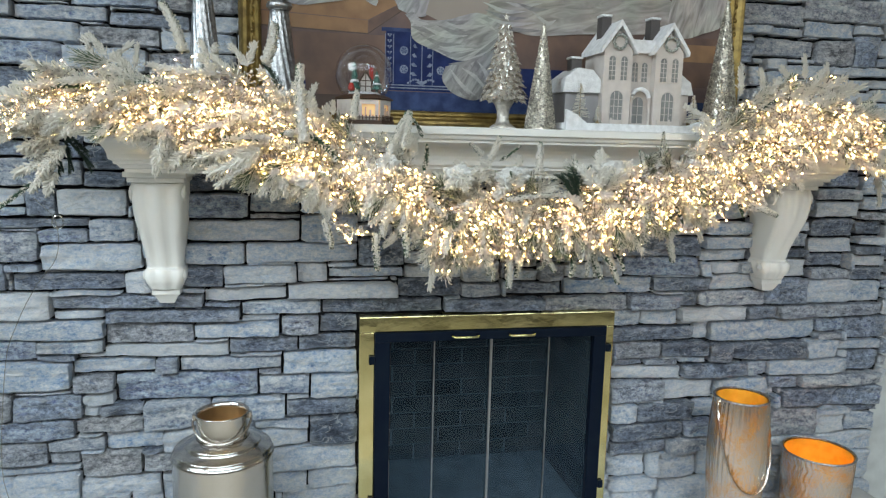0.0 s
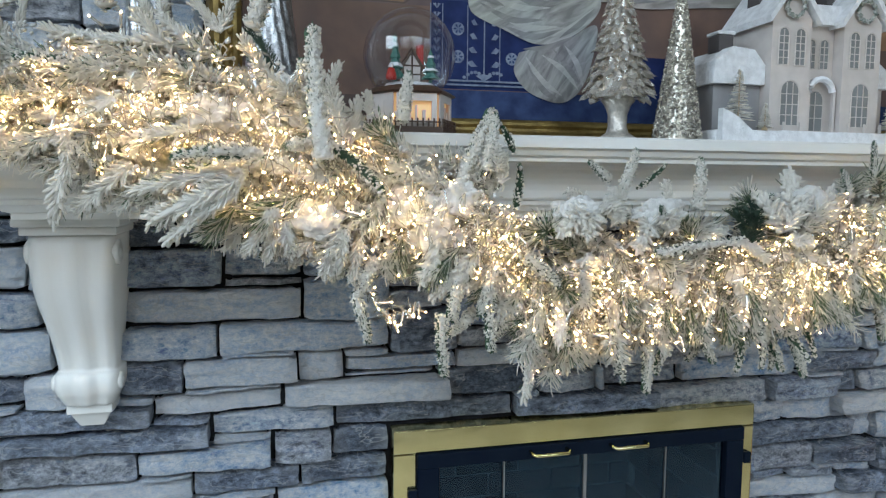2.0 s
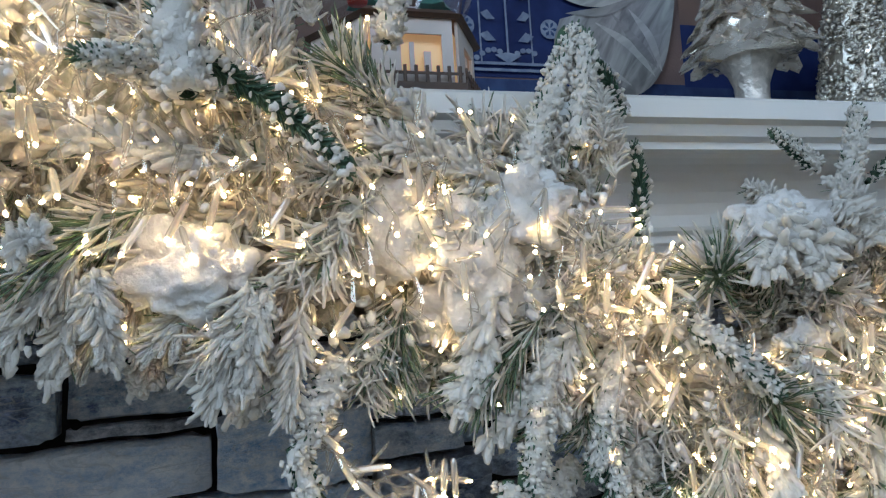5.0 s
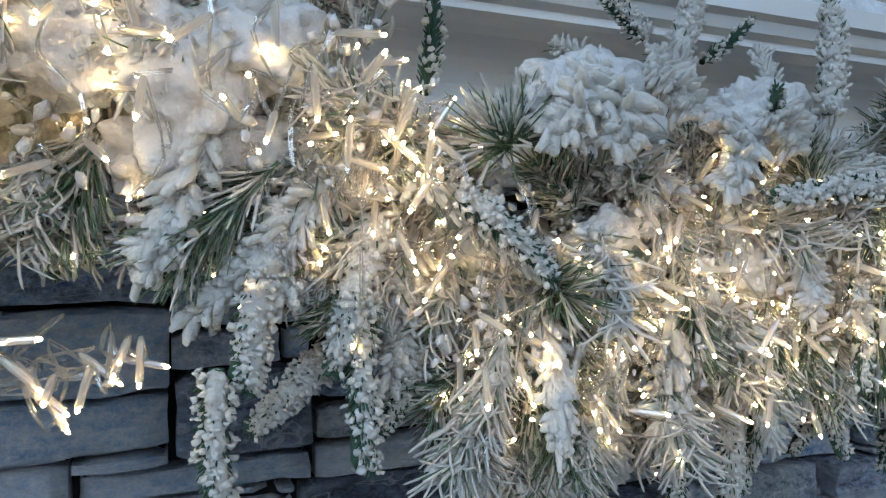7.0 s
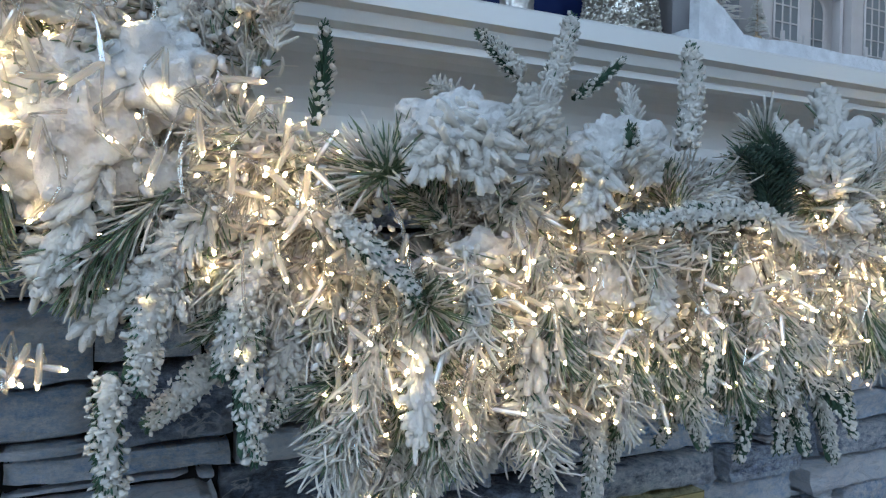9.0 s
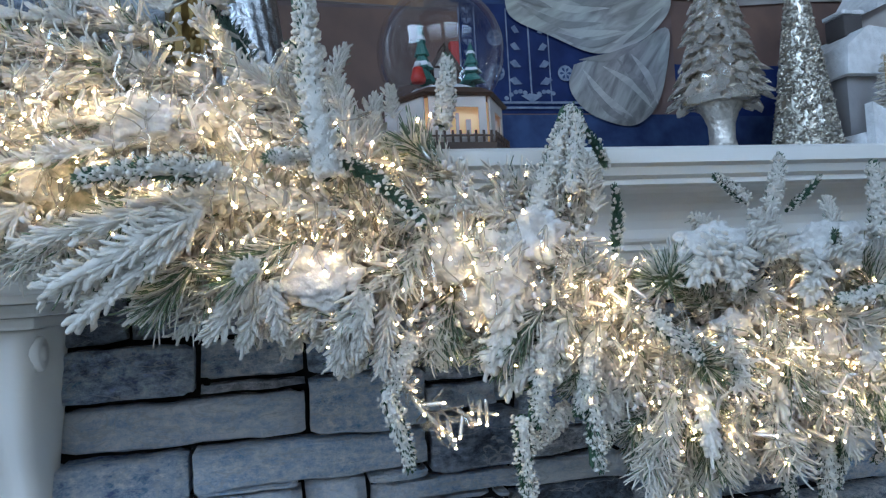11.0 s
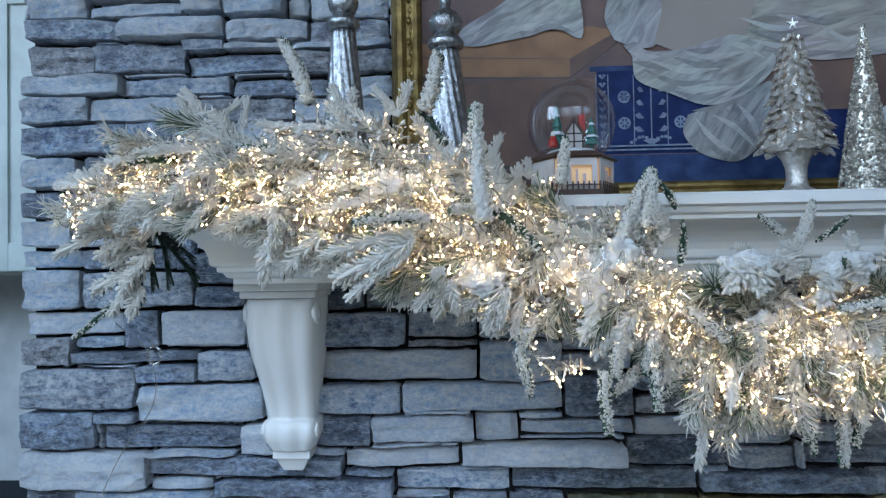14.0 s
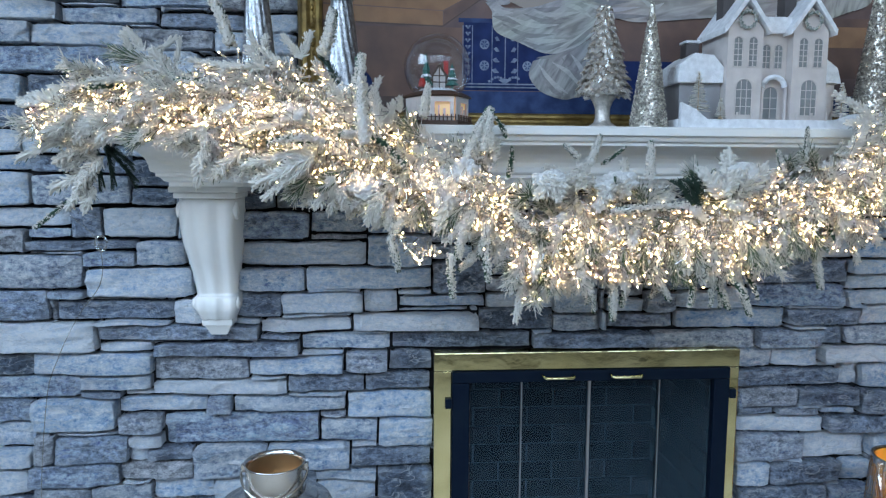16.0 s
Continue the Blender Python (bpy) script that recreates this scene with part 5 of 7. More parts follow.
tip("caked", (0.987, -0.400, 1.753), (1.085, -0.410, 1.664), 1.1)
tip("caked", (1.006, -0.400, 1.772), (1.000, -0.420, 1.681), 1)
tip("fir", (1.123, -0.360, 1.794), (1.257, -0.340, 1.883), 1)
tip("fir", (1.157, -0.350, 1.777), (1.301, -0.330, 1.753), 1)
tip("caked", (1.271, -0.300, 1.684), (1.342, -0.280, 1.556), 0.9)
tip("fir", (1.312, -0.280, 1.606), (1.371, -0.260, 1.488), 0.8)
tip("frosted", (0.642, -0.420, 1.603), (0.704, -0.440, 1.543), 0.96)
tip("fir", (-1.266, -0.340, 1.844), (-1.414, -0.300, 1.879), 1.1)
tip("fir", (-1.317, -0.320, 1.799), (-1.450, -0.280, 1.824), 0.9)
tip("caked", (-1.340, -0.300, 1.715), (-1.516, -0.260, 1.742), 1)
tip("fir", (-1.380, -0.280, 1.704), (-1.562, -0.240, 1.645), 0.9)
tip("caked", (-1.364, -0.290, 1.685), (-1.494, -0.260, 1.688), 0.9)
tip("caked", (-1.349, -0.260, 1.609), (-1.434, -0.260, 1.521), 1)
tip("fir", (-1.366, -0.250, 1.584), (-1.388, -0.250, 1.519), 0.8)
tip("green", (-1.432, -0.220, 1.538), (-1.526, -0.200, 1.453), 0.9)
tip("fir", (-1.332, -0.280, 1.660), (-1.433, -0.280, 1.623), 1)
tip("bare", (-1.364, -0.240, 1.719), (-1.338, -0.180, 1.562), 0.9)
tip("bare", (-1.348, -0.220, 1.688), (-1.272, -0.120, 1.591), 1.02)
tip("bare", (-1.349, -0.200, 1.702), (-1.323, -0.140, 1.567), 0.9)
tip("bare", (-1.392, -0.220, 1.702), (-1.362, -0.200, 1.529), 0.72)
tip("bare", (-1.368, -0.200, 1.702), (-1.293, -0.100, 1.637), 0.84)
tip("fir", (-1.216, -0.340, 1.885), (-1.243, -0.330, 1.950), 0.7)
tip("fir", (-1.181, -0.340, 1.873), (-1.110, -0.330, 1.937), 0.6)
tip("fir", (-1.139, -0.400, 1.746), (-1.204, -0.420, 1.674), 0.8)
tip("fir", (-1.035, -0.430, 1.708), (-1.035, -0.440, 1.633), 0.8)
tip("caked", (-1.042, -0.430, 1.656), (-1.065, -0.430, 1.567), 0.9)
tip("frosted", (-1.024, -0.430, 1.696), (-0.989, -0.440, 1.661), 0.6)
tip("frosted", (-1.154, -0.400, 1.799), (-1.251, -0.420, 1.763), 0.84)
tip("fir", (-1.109, -0.400, 1.758), (-1.241, -0.420, 1.732), 1)
tip("fir", (-1.303, -0.300, 1.733), (-1.495, -0.270, 1.700), 1.4)
tip("caked", (-1.299, -0.300, 1.696), (-1.445, -0.290, 1.646), 1.3)
tip("caked", (-1.319, -0.290, 1.646), (-1.400, -0.290, 1.570), 1.3)
tip("fir", (-1.335, -0.270, 1.628), (-1.480, -0.250, 1.573), 1.2)
tip("caked", (-1.354, -0.260, 1.571), (-1.394, -0.260, 1.505), 1.1)
tip("fir", (-1.201, -0.360, 1.810), (-1.359, -0.330, 1.838), 1.3)
tip("caked", (-1.214, -0.360, 1.769), (-1.391, -0.330, 1.778), 1.2)
tip("fir", (-1.143, -0.400, 1.775), (-1.277, -0.400, 1.734), 1.2)
tip("bare", (0.114, -0.440, 1.538), (0.094, -0.450, 1.613), 1.56)
tip("bare", (0.125, -0.440, 1.529), (0.147, -0.450, 1.606), 1.44)
tip("bare", (0.124, -0.440, 1.564), (0.116, -0.450, 1.612), 1.44)
tip("fir", (-1.177, -0.370, 1.890), (-1.226, -0.360, 1.953), 0.8)
tip("fir", (-1.108, -0.370, 1.860), (-1.097, -0.360, 1.932), 0.5)
tip("fir", (-0.917, -0.380, 1.881), (-0.940, -0.370, 1.951), 0.7)
tip("caked", (-0.904, -0.380, 1.885), (-0.896, -0.370, 1.940), 0.7)
tip("fir", (-0.818, -0.380, 1.877), (-0.865, -0.370, 1.943), 0.7)
tip("fir", (-0.818, -0.380, 1.877), (-0.791, -0.370, 1.949), 0.8)
tip("bare", (-0.735, -0.380, 1.808), (-0.745, -0.360, 1.892), 1.2)
tip("fir", (-0.661, -0.420, 1.772), (-0.628, -0.410, 1.840), 0.6)
tip("rope", (-0.535, -0.420, 1.742), (-0.517, -0.410, 1.826), 0.96)
tip("fir", (-0.588, -0.420, 1.752), (-0.585, -0.410, 1.796), 0.6)
tip("green", (-1.022, -0.400, 1.689), (-1.092, -0.380, 1.740), 0.96)
tip("caked", (-0.752, -0.510, 1.588), (-0.734, -0.530, 1.596), 0.7)

# the mass: sprigs all along, lying outwards from the middle and hanging under their own weight
FILL = 540
share = np.cumsum(OUT[1:, 0] * 0 + np.diff(OUT[:, 0]) * (OUT[1:, 1] - OUT[1:, 2]))
for i in range(FILL):
    x = float(np.interp((i + rng.uniform(0, 1)) / FILL * share[-1], np.r_[0, share], OUT[:, 0]))
    zc, half, yh = section(x)
    s = rng.uniform(-0.92, 0.88)
    bulge = math.sqrt(1 - s * s)
    layer_in = rng.uniform(0.1, 0.8)
    foot = np.array((x, yh - DEEP * layer_in * bulge, zc + s * half * 0.80))
    swag = np.interp(x, [-0.62, -0.35, 0.45, 0.72], [0, 1, 1, 0])
    flow = np.interp(x, [-0.9, -0.4, -0.2, 0.2, 0.5, 0.9], [-1.0, -0.55, -0.15, 0.15, 0.5, 1.0])
    rise = s * (0.9 - 0.5 * swag) - 0.15 - 0.75 * swag * (s < 0.45)
    way = unit(np.array((flow, -0.18 * rng.uniform(0.0, 1.4), rise)) + rng.normal(size=3) * np.array((0.38, 0.16, 0.34)))
    L = rng.uniform(0.075, 0.125)
    end = foot + way * L
    over = max(end[2] - zc - half - 0.012, zc - half - 0.012 - end[2], 0)
    end = foot + way * max(L - over / max(abs(way[2]), 0.3), 0.055)
    if foot[2] < MT + 0.02 and abs(x) < 1.34:
        foot[1], end[1] = min(foot[1], -0.385), min(end[1], -0.40)
    kind = str(rng.choice(["fir", "caked", "strand", "pine", "rope", "frosted", "green"], p=np.array([0.46, 0.13, 0.29, 0.04, 0.03, 0.02, 0.03]) * (1 - swag) + np.array([0.16, 0.10, 0.42, 0.20, 0.03, 0.05, 0.04]) * swag))
    tip(kind, foot, end, rng.uniform(0.8, 1.1), np.array((0, -1.0, 0.25)) + rng.normal(size=3) * 0.35)

# the heart: dark inner branches
A, B = 420, 40
body = []
for i in range(A):
    x = -1.42 + 2.69 * i / (A - 1)
    zc, half, yh = section(x)
    end = min(1.0, 0.15 + 9 * i / A, 0.15 + 9 * (A - 1 - i) / A)
    for j in range(B):
        a = 2 * math.pi * j / B
        q = Vector((x, math.cos(a), math.sin(a)))
        r = end * (0.50 + 0.22 * noise.noise(q * 6) + 0.2 * noise.noise(Vector((x * 40, 3 * q.y, 3 * q.z))) + 0.14 * noise.noise(Vector((x * 110, 8 * q.y, 8 * q.z))))
        y, z = yh + 0.05 * r * 1.5 * math.cos(a), zc + half * r * math.sin(a)
        if z < MT + 0.01 and abs(x) < 1.33:
            y = min(y, -0.364)
        body.append(tuple(Vector((x, y, z)) - origin))
faces = [(i * B + j, i * B + (j + 1) % B, (i + 1) * B + (j + 1) % B, (i + 1) * B + j) for i in range(A - 1) for j in range(B)]
faces += [tuple(range(B)), tuple(range((A - 1) * B, A * B))]
me = bpy.data.meshes.new("inner_branch")
me.from_pydata(body, [], faces)
me.polygons.foreach_set("use_smooth", [True] * len(faces))
me.materials.append(INNER)
heart = new("inner_branch", me)
heart.parent = garland
heart["label"] = "dark green inner branches dusted with snow"


def snow_pad(x, y, z, wide, deep, tall, fine=5):
    """A smooth pad where the spray lay thickest, with blunt lobes."""
    bm = bmesh.new()
    bmesh.ops.create_icosphere(bm, subdivisions=fine, radius=1.0)
    seed = Vector(rng.uniform(0, 50, 3))
    for v in bm.verts:
        n0 = Vector(v.co)
        k = 0.9 + 0.42 * noise.noise(n0 * 1.4 + seed) + 0.26 * noise.noise(n0 * 3.2 + seed) + 0.09 * abs(noise.noise(n0 * 8 + seed)) + 0.07 * noise.noise(n0 * 18 + seed)
        v.co = Vector((x + n0.x * wide * k, y + 0.014 + n0.y * deep * k, z + n0.z * tall * k)) - origin
    part("snow_pad", bm, COTTON, garland, "smooth pad of white sprayed snow", smooth=True)


snow_pad(-0.838, -0.455, 1.745, 0.055, 0.022, 0.028)
snow_pad(-0.487, -0.450, 1.582, 0.038, 0.024, 0.045)
snow_pad(-0.535, -0.440, 1.605, 0.050, 0.026, 0.036)
snow_pad(-0.440, -0.445, 1.615, 0.036, 0.022, 0.034)
snow_pad(-0.400, -0.425, 1.535, 0.036, 0.022, 0.030)
snow_pad(-0.470, -0.425, 1.545, 0.050, 0.024, 0.034)
snow_pad(-0.235, -0.470, 1.596, 0.046, 0.020, 0.026)
snow_pad(-0.070, -0.460, 1.590, 0.052, 0.020, 0.030)
snow_pad(-0.156, -0.425, 1.525, 0.034, 0.018, 0.022)
snow_pad(0.230, -0.455, 1.605, 0.048, 0.020, 0.042)
snow_pad(-0.670, -0.450, 1.580, 0.040, 0.020, 0.030)
snow_pad(-1.097, -0.385, 1.815, 0.045, 0.022, 0.026)
snow_pad(0.560, -0.420, 1.620, 0.040, 0.022, 0.035)
snow_pad(0.860, -0.410, 1.760, 0.045, 0.022, 0.034)
# smaller cushions of snow between the needles
for i in range(90):
    x = float(np.interp((i + rng.uniform(0, 1)) / 90 * share[-1], np.r_[0, share], OUT[:, 0]))
    zc, half, yh = section(x)
    s = rng.uniform(-0.75, 0.75)
    wide = rng.uniform(0.014, 0.028)
    snow_pad(x, min(yh - DEEP * math.sqrt(1 - s * s) * rng.uniform(0.4, 0.75), -0.39 if abs(x) < 1.2 else -0.2), zc + s * half, wide, 0.014, wide * rng.uniform(0.55, 1.0), 4)
# crumbs of snow all over
n = 2600
x = rng.uniform(-1.40, 1.26, n)
zc, half, yh = section(x)
s = rng.uniform(-0.85, 0.85, n)
c = np.stack([x, yh - DEEP * np.sqrt(1 - s * s) * rng.uniform(0.4, 0.9, n), zc + s * half], 1)
size = spray(n, 0.0018, 0.0042)
crumbs = new("crumb_mass", mesh_of("crumbs", clots(c - np.array(origin), rng.normal(size=(n, 3)), size * 1.6, size), COTTON))
crumbs.parent = garland
crumbs["kind"] = "stuff"

# ---- string of lights in the garland ----
lights = thing("string_lights", "lit warm-white fairy lights on clear wire in the garland", "string lights", (0, -0.44, MT))
lo = np.array(lights.location)


def bulb_mesh(size):
    bm = lathe([(0.0012, 0), (0.0021, 0.003), (0.0023, 0.008), (0.0022, 0.0245), (0.0018, 0.0252)], 8)
    spot = lathe([(0.0, 0.0250), (size * 0.8, 0.0254), (size, 0.0266), (size * 0.7, 0.0278), (0.0, 0.0284)], 8)
    for f in spot.faces:
        f.material_index = 1
    me = bpy.data.meshes.new("spot")
    spot.to_mesh(me)
    spot.free()
    bm.from_mesh(me)
    out = bpy.data.meshes.new("led_bulb")
    bm.to_mesh(out)
    bm.free()
    out.materials.append(BULB_PLASTIC)
    out.materials.append(LED)
    return out


BULB = bulb_mesh(0.0012)
bv = np.array([v.co for v in BULB.vertices])
bf = [list(p.vertices) for p in BULB.polygons]
bi = [p.material_index for p in BULB.polygons]
spots = []
N_LED = 1500
for i in range(N_LED):
    x = float(np.interp((i + rng.uniform(0, 1)) / N_LED * share[-1], np.r_[0, share], OUT[:, 0]))
    zc, half, yh = section(x)
    s = float(np.clip(rng.normal() * 0.42 - 0.05, -0.95, 0.85))
    foot = np.array((x, yh - DEEP * math.sqrt(1 - s * s) * (rng.uniform(0.75, 1.10) if i % 5 < 2 else rng.uniform(0.30, 0.78)), zc + s * half))
    if foot[2] < MT + 0.02:
        foot[1] = min(foot[1], -0.375)
    way = unit(np.array((0.0, -0.35, s * 0.5 - 0.25)) + rng.normal(size=3) * 0.6)
    spots.append((foot, way))
# a loose loop of bulbs that hangs out under the swag
for k in range(16):
    f = k / 15
    spots.append((np.array((-0.598 + 0.092 * f, -0.425 + rng.normal() * 0.006, 1.466 - 0.035 * math.sin(math.pi * f) - 0.02 * f + rng.normal() * 0.006)), unit(np.array((0.4, -0.2, -0.5)) + rng.normal(size=3) * 0.5)))
vv, ff, mi, wires = [], [], [], bmesh.new()
prev = None
for i, (foot, way) in enumerate(spots):
    turn = Vector(way).to_track_quat("Z", "Y").to_matrix().to_4x4()
    m = np.array(Matrix.Translation(foot - lo) @ turn)
    if i % 5 == 0:
        ob = new("led_bulb", BULB)
        ob.parent = lights
        ob.matrix_basis = Matrix(m)
    else:
        k = len(vv) * len(bv)
        vv.append(bv @ m[:3, :3].T + m[:3, 3])
        ff += [[j + k for j in f] for f in bf]
        mi += bi
    if prev is not None and np.linalg.norm(foot - prev) < 0.14:
        a, b = prev - lo, foot - lo
        line = spline([a, a * 0.7 + b * 0.3 + rng.normal(size=3) * 0.010, (a + b) / 2 + rng.normal(size=3) * 0.014, a * 0.25 + b * 0.75 + rng.normal(size=3) * 0.008, b], 13)
        twist = np.linspace(0, 9, 13)[:, None]
        off = np.hstack([np.cos(twist), 0 * twist, np.sin(twist)]) * 0.0008
        tube(line + off, 0.0007, 3, wires)
        tube(line - off, 0.0007, 3, wires)
    prev = foot
me = bpy.data.meshes.new("led_bulbs")
me.from_pydata(np.vstack(vv).tolist(), [], ff)
me.materials.append(BULB_PLASTIC)
me.materials.append(LED)
me.polygons.foreach_set("material_index", mi)
ob = new("led_bulb_mass", me)
ob.parent = lights
ob["kind"] = "stuff"
part("wire", wires, PLASTIC, lights, "clear twisted light wire")

# ---- on the mantel ----


def ceramic_tree(x, y):
    """A silver tree of many pointed leaves in tiers, with a star, on a turned foot."""
    t = thing("silver_tree", "silver ceramic Christmas tree on a turned foot", "ornament", (x, y, MT))
    part("foot", lathe([(0.040, 0), (0.042, 0.005), (0.033, 0.011), (0.023, 0.018), (0.019, 0.032), (0.020, 0.056), (0.026, 0.072), (0.034, 0.084), (0.030, 0.092), (0.012, 0.10)], 28, wave=lambda a, i: 1 + (0.05 * math.cos(8 * a) if i in (1, 2, 7) else 0)), SILVER_FOOT, t, smooth=True)
    part("core", lathe([(0.058, 0.09), (0.046, 0.14), (0.028, 0.22), (0.008, 0.31), (0.0, 0.325)], 18), SILVER, t, smooth=True)
    rnd = random.Random(5)
    bm = bmesh.new()
    for tier in range(13):
        z = 0.098 + tier * 0.0178
        r = 0.084 * (1 - tier / 14.2)
        count = max(7, int(19 * (1 - tier / 16)))
        for k in range(count):
            a = 2 * math.pi * (k + (tier % 2) * 0.5) / count + rnd.uniform(-0.14, 0.14)
            m = pose(0, 0, z, 0, 0, math.degrees(a)) @ pose(r * 0.58, 0, 0.006, rnd.uniform(-16, 16), 24 + rnd.uniform(-16, 12), rnd.uniform(-10, 10))
            w, l = 0.0125 * (1 - tier / 22) * rnd.uniform(0.8, 1.25), 0.037 * (1 - tier / 22) * rnd.uniform(0.8, 1.15)
            rim = [(-0.006, -w * 0.7, 0), (l * 0.4, -w, -0.001), (l * 0.8, -w * 0.72, -0.004), (l, 0, -0.007), (l * 0.8, w * 0.72, -0.004), (l * 0.4, w, -0.001), (-0.006, w * 0.7, 0)]
            q = [bm.verts.new(m @ Vector(c)) for c in rim]
            top, low = bm.verts.new(m @ Vector((l * 0.4, 0, 0.0065))), bm.verts.new(m @ Vector((l * 0.4, 0, -0.006)))
            for e in range(7):
                bm.faces.new((q[e], q[(e + 1) % 7], top))
                bm.faces.new((q[(e + 1) % 7], q[e], low))
    part("leaves", bm, SILVER, t, "overlapping silver leaves")
    star = bmesh.new()
    pts = [((0.013 if k % 2 == 0 else 0.0035) * math.sin(k * math.pi / 5), 0.343 + (0.013 if k % 2 == 0 else 0.0035) * math.cos(k * math.pi / 5)) for k in range(10)]
    part("star", prism(pts, -0.003, 0.003, star), SILVER, t)
    return t


def glitter_cone(x, y, r, h, seed, label):
    t = thing("glitter_cone", label, "ornament", (x, y, MT))
    part("core", lathe([(r * 0.9, 0.0), (r * 0.88, 0.004), (0.004, h * 0.97), (0, h * 0.98)], 20), GLITTER, t)
    g = np.random.default_rng(seed)
    n = int(h * r * 150000)
    f = 1 - np.sqrt(g.uniform(0, 1, n))
    a = g.uniform(0, 2 * math.pi, n)
    rr = r * (1 - f) + 0.002
    c = np.stack([rr * np.cos(a), rr * np.sin(a), f * h + 0.004], 1)
    w = unit(np.stack([np.cos(a), np.sin(a), 0.3 + 0 * a], 1) + g.normal(size=(n, 3)) * 0.7)
    me = mesh_of("sequin", lumps(c, w, g.uniform(0.0014, 0.0026, n), g.uniform(0.0026, 0.0044, n)), GLITTER)
    ob = new("sequin", me)
    ob.parent = t
    ob["kind"] = "stuff"
    return t


def glass_cone(x, y, h, r, label):
    """A twisted silvered glass spire on a small turned foot, with knops at its neck."""
    t = thing("glass_spire", label, "ornament", (x, y, MT), "silvered glass spires")
    prof = [(r * 0.9, 0.0), (r, 0.01), (r * 0.97, 0.03)] + [(r * (0.97 - 0.55 * (k / 24) ** 0.9), 0.03 + (h - 0.03) * k / 24) for k in range(1, 25)]
    part("body", lathe(prof, 112, wave=lambda a, i: 1 + 0.03 * math.cos(15 * a + i * 0.62)), MERCURY, t, "twisted silvered glass", smooth=True)
    part("collar", lathe([(r * 0.43, h), (r * 0.56, h + 0.006), (r * 0.60, h + 0.014), (r * 0.55, h + 0.022), (r * 0.42, h + 0.026), (r * 0.38, h + 0.034)], 28), MERCURY, t, smooth=True)
    part("knop", lathe([(r * 0.36, h + 0.034), (r * 0.5, h + 0.046), (r * 0.55, h + 0.060), (r * 0.42, h + 0.078), (r * 0.16, h + 0.09), (r * 0.2, h + 0.11), (0.0, h + 0.16)], 28, wave=lambda a, i: 1 + 0.04 * math.cos(9 * a)), MERCURY, t, smooth=True)
    return t


ceramic_tree(-0.046, -0.225)
glitter_cone(0.062, -0.275, 0.046, 0.325, 3, "tall champagne glitter cone tree beside the paper house")
glitter_cone(0.715, -0.225, 0.060, 0.45, 4, "tall champagne glitter cone tree behind the garland")
glass_cone(-0.958, -0.15, 0.385, 0.060, "twisted silvered glass spire with a knopped neck")
glass_cone(-0.738, -0.15, 0.335, 0.066, "twisted silvered glass spire with a knopped neck, shorter")


def bottle_brush(x, y, z, h, seed):
    t = thing("brush_tree", "small frosted bottle-brush tree on the snowy base", "ornament", (x, y, z), "frosted brush trees")
    g = np.random.default_rng(seed)
    n = 260
    f = g.uniform(0.12, 1, n)
    a = g.uniform(0, 6.28, n)
    w = np.stack([np.cos(a), np.sin(a), 0 * a - 0.15], 1)
    b = np.stack([0 * f, 0 * f, f * h], 1)
    ob = new("bristles", mesh_of("bristles", needles(b, w, 0.29 * h * (1.06 - f) * g.uniform(0.7, 1.1, n) + 0.002, np.full(n, 0.0011)), FLOCK))
    ob.parent = t
    part("trunk", lathe([(0.006, 0), (0.006, 0.004), (0.0018, 0.006), (0.0015, h * 0.96)], 8), BOX_WOOD, t)
    return t


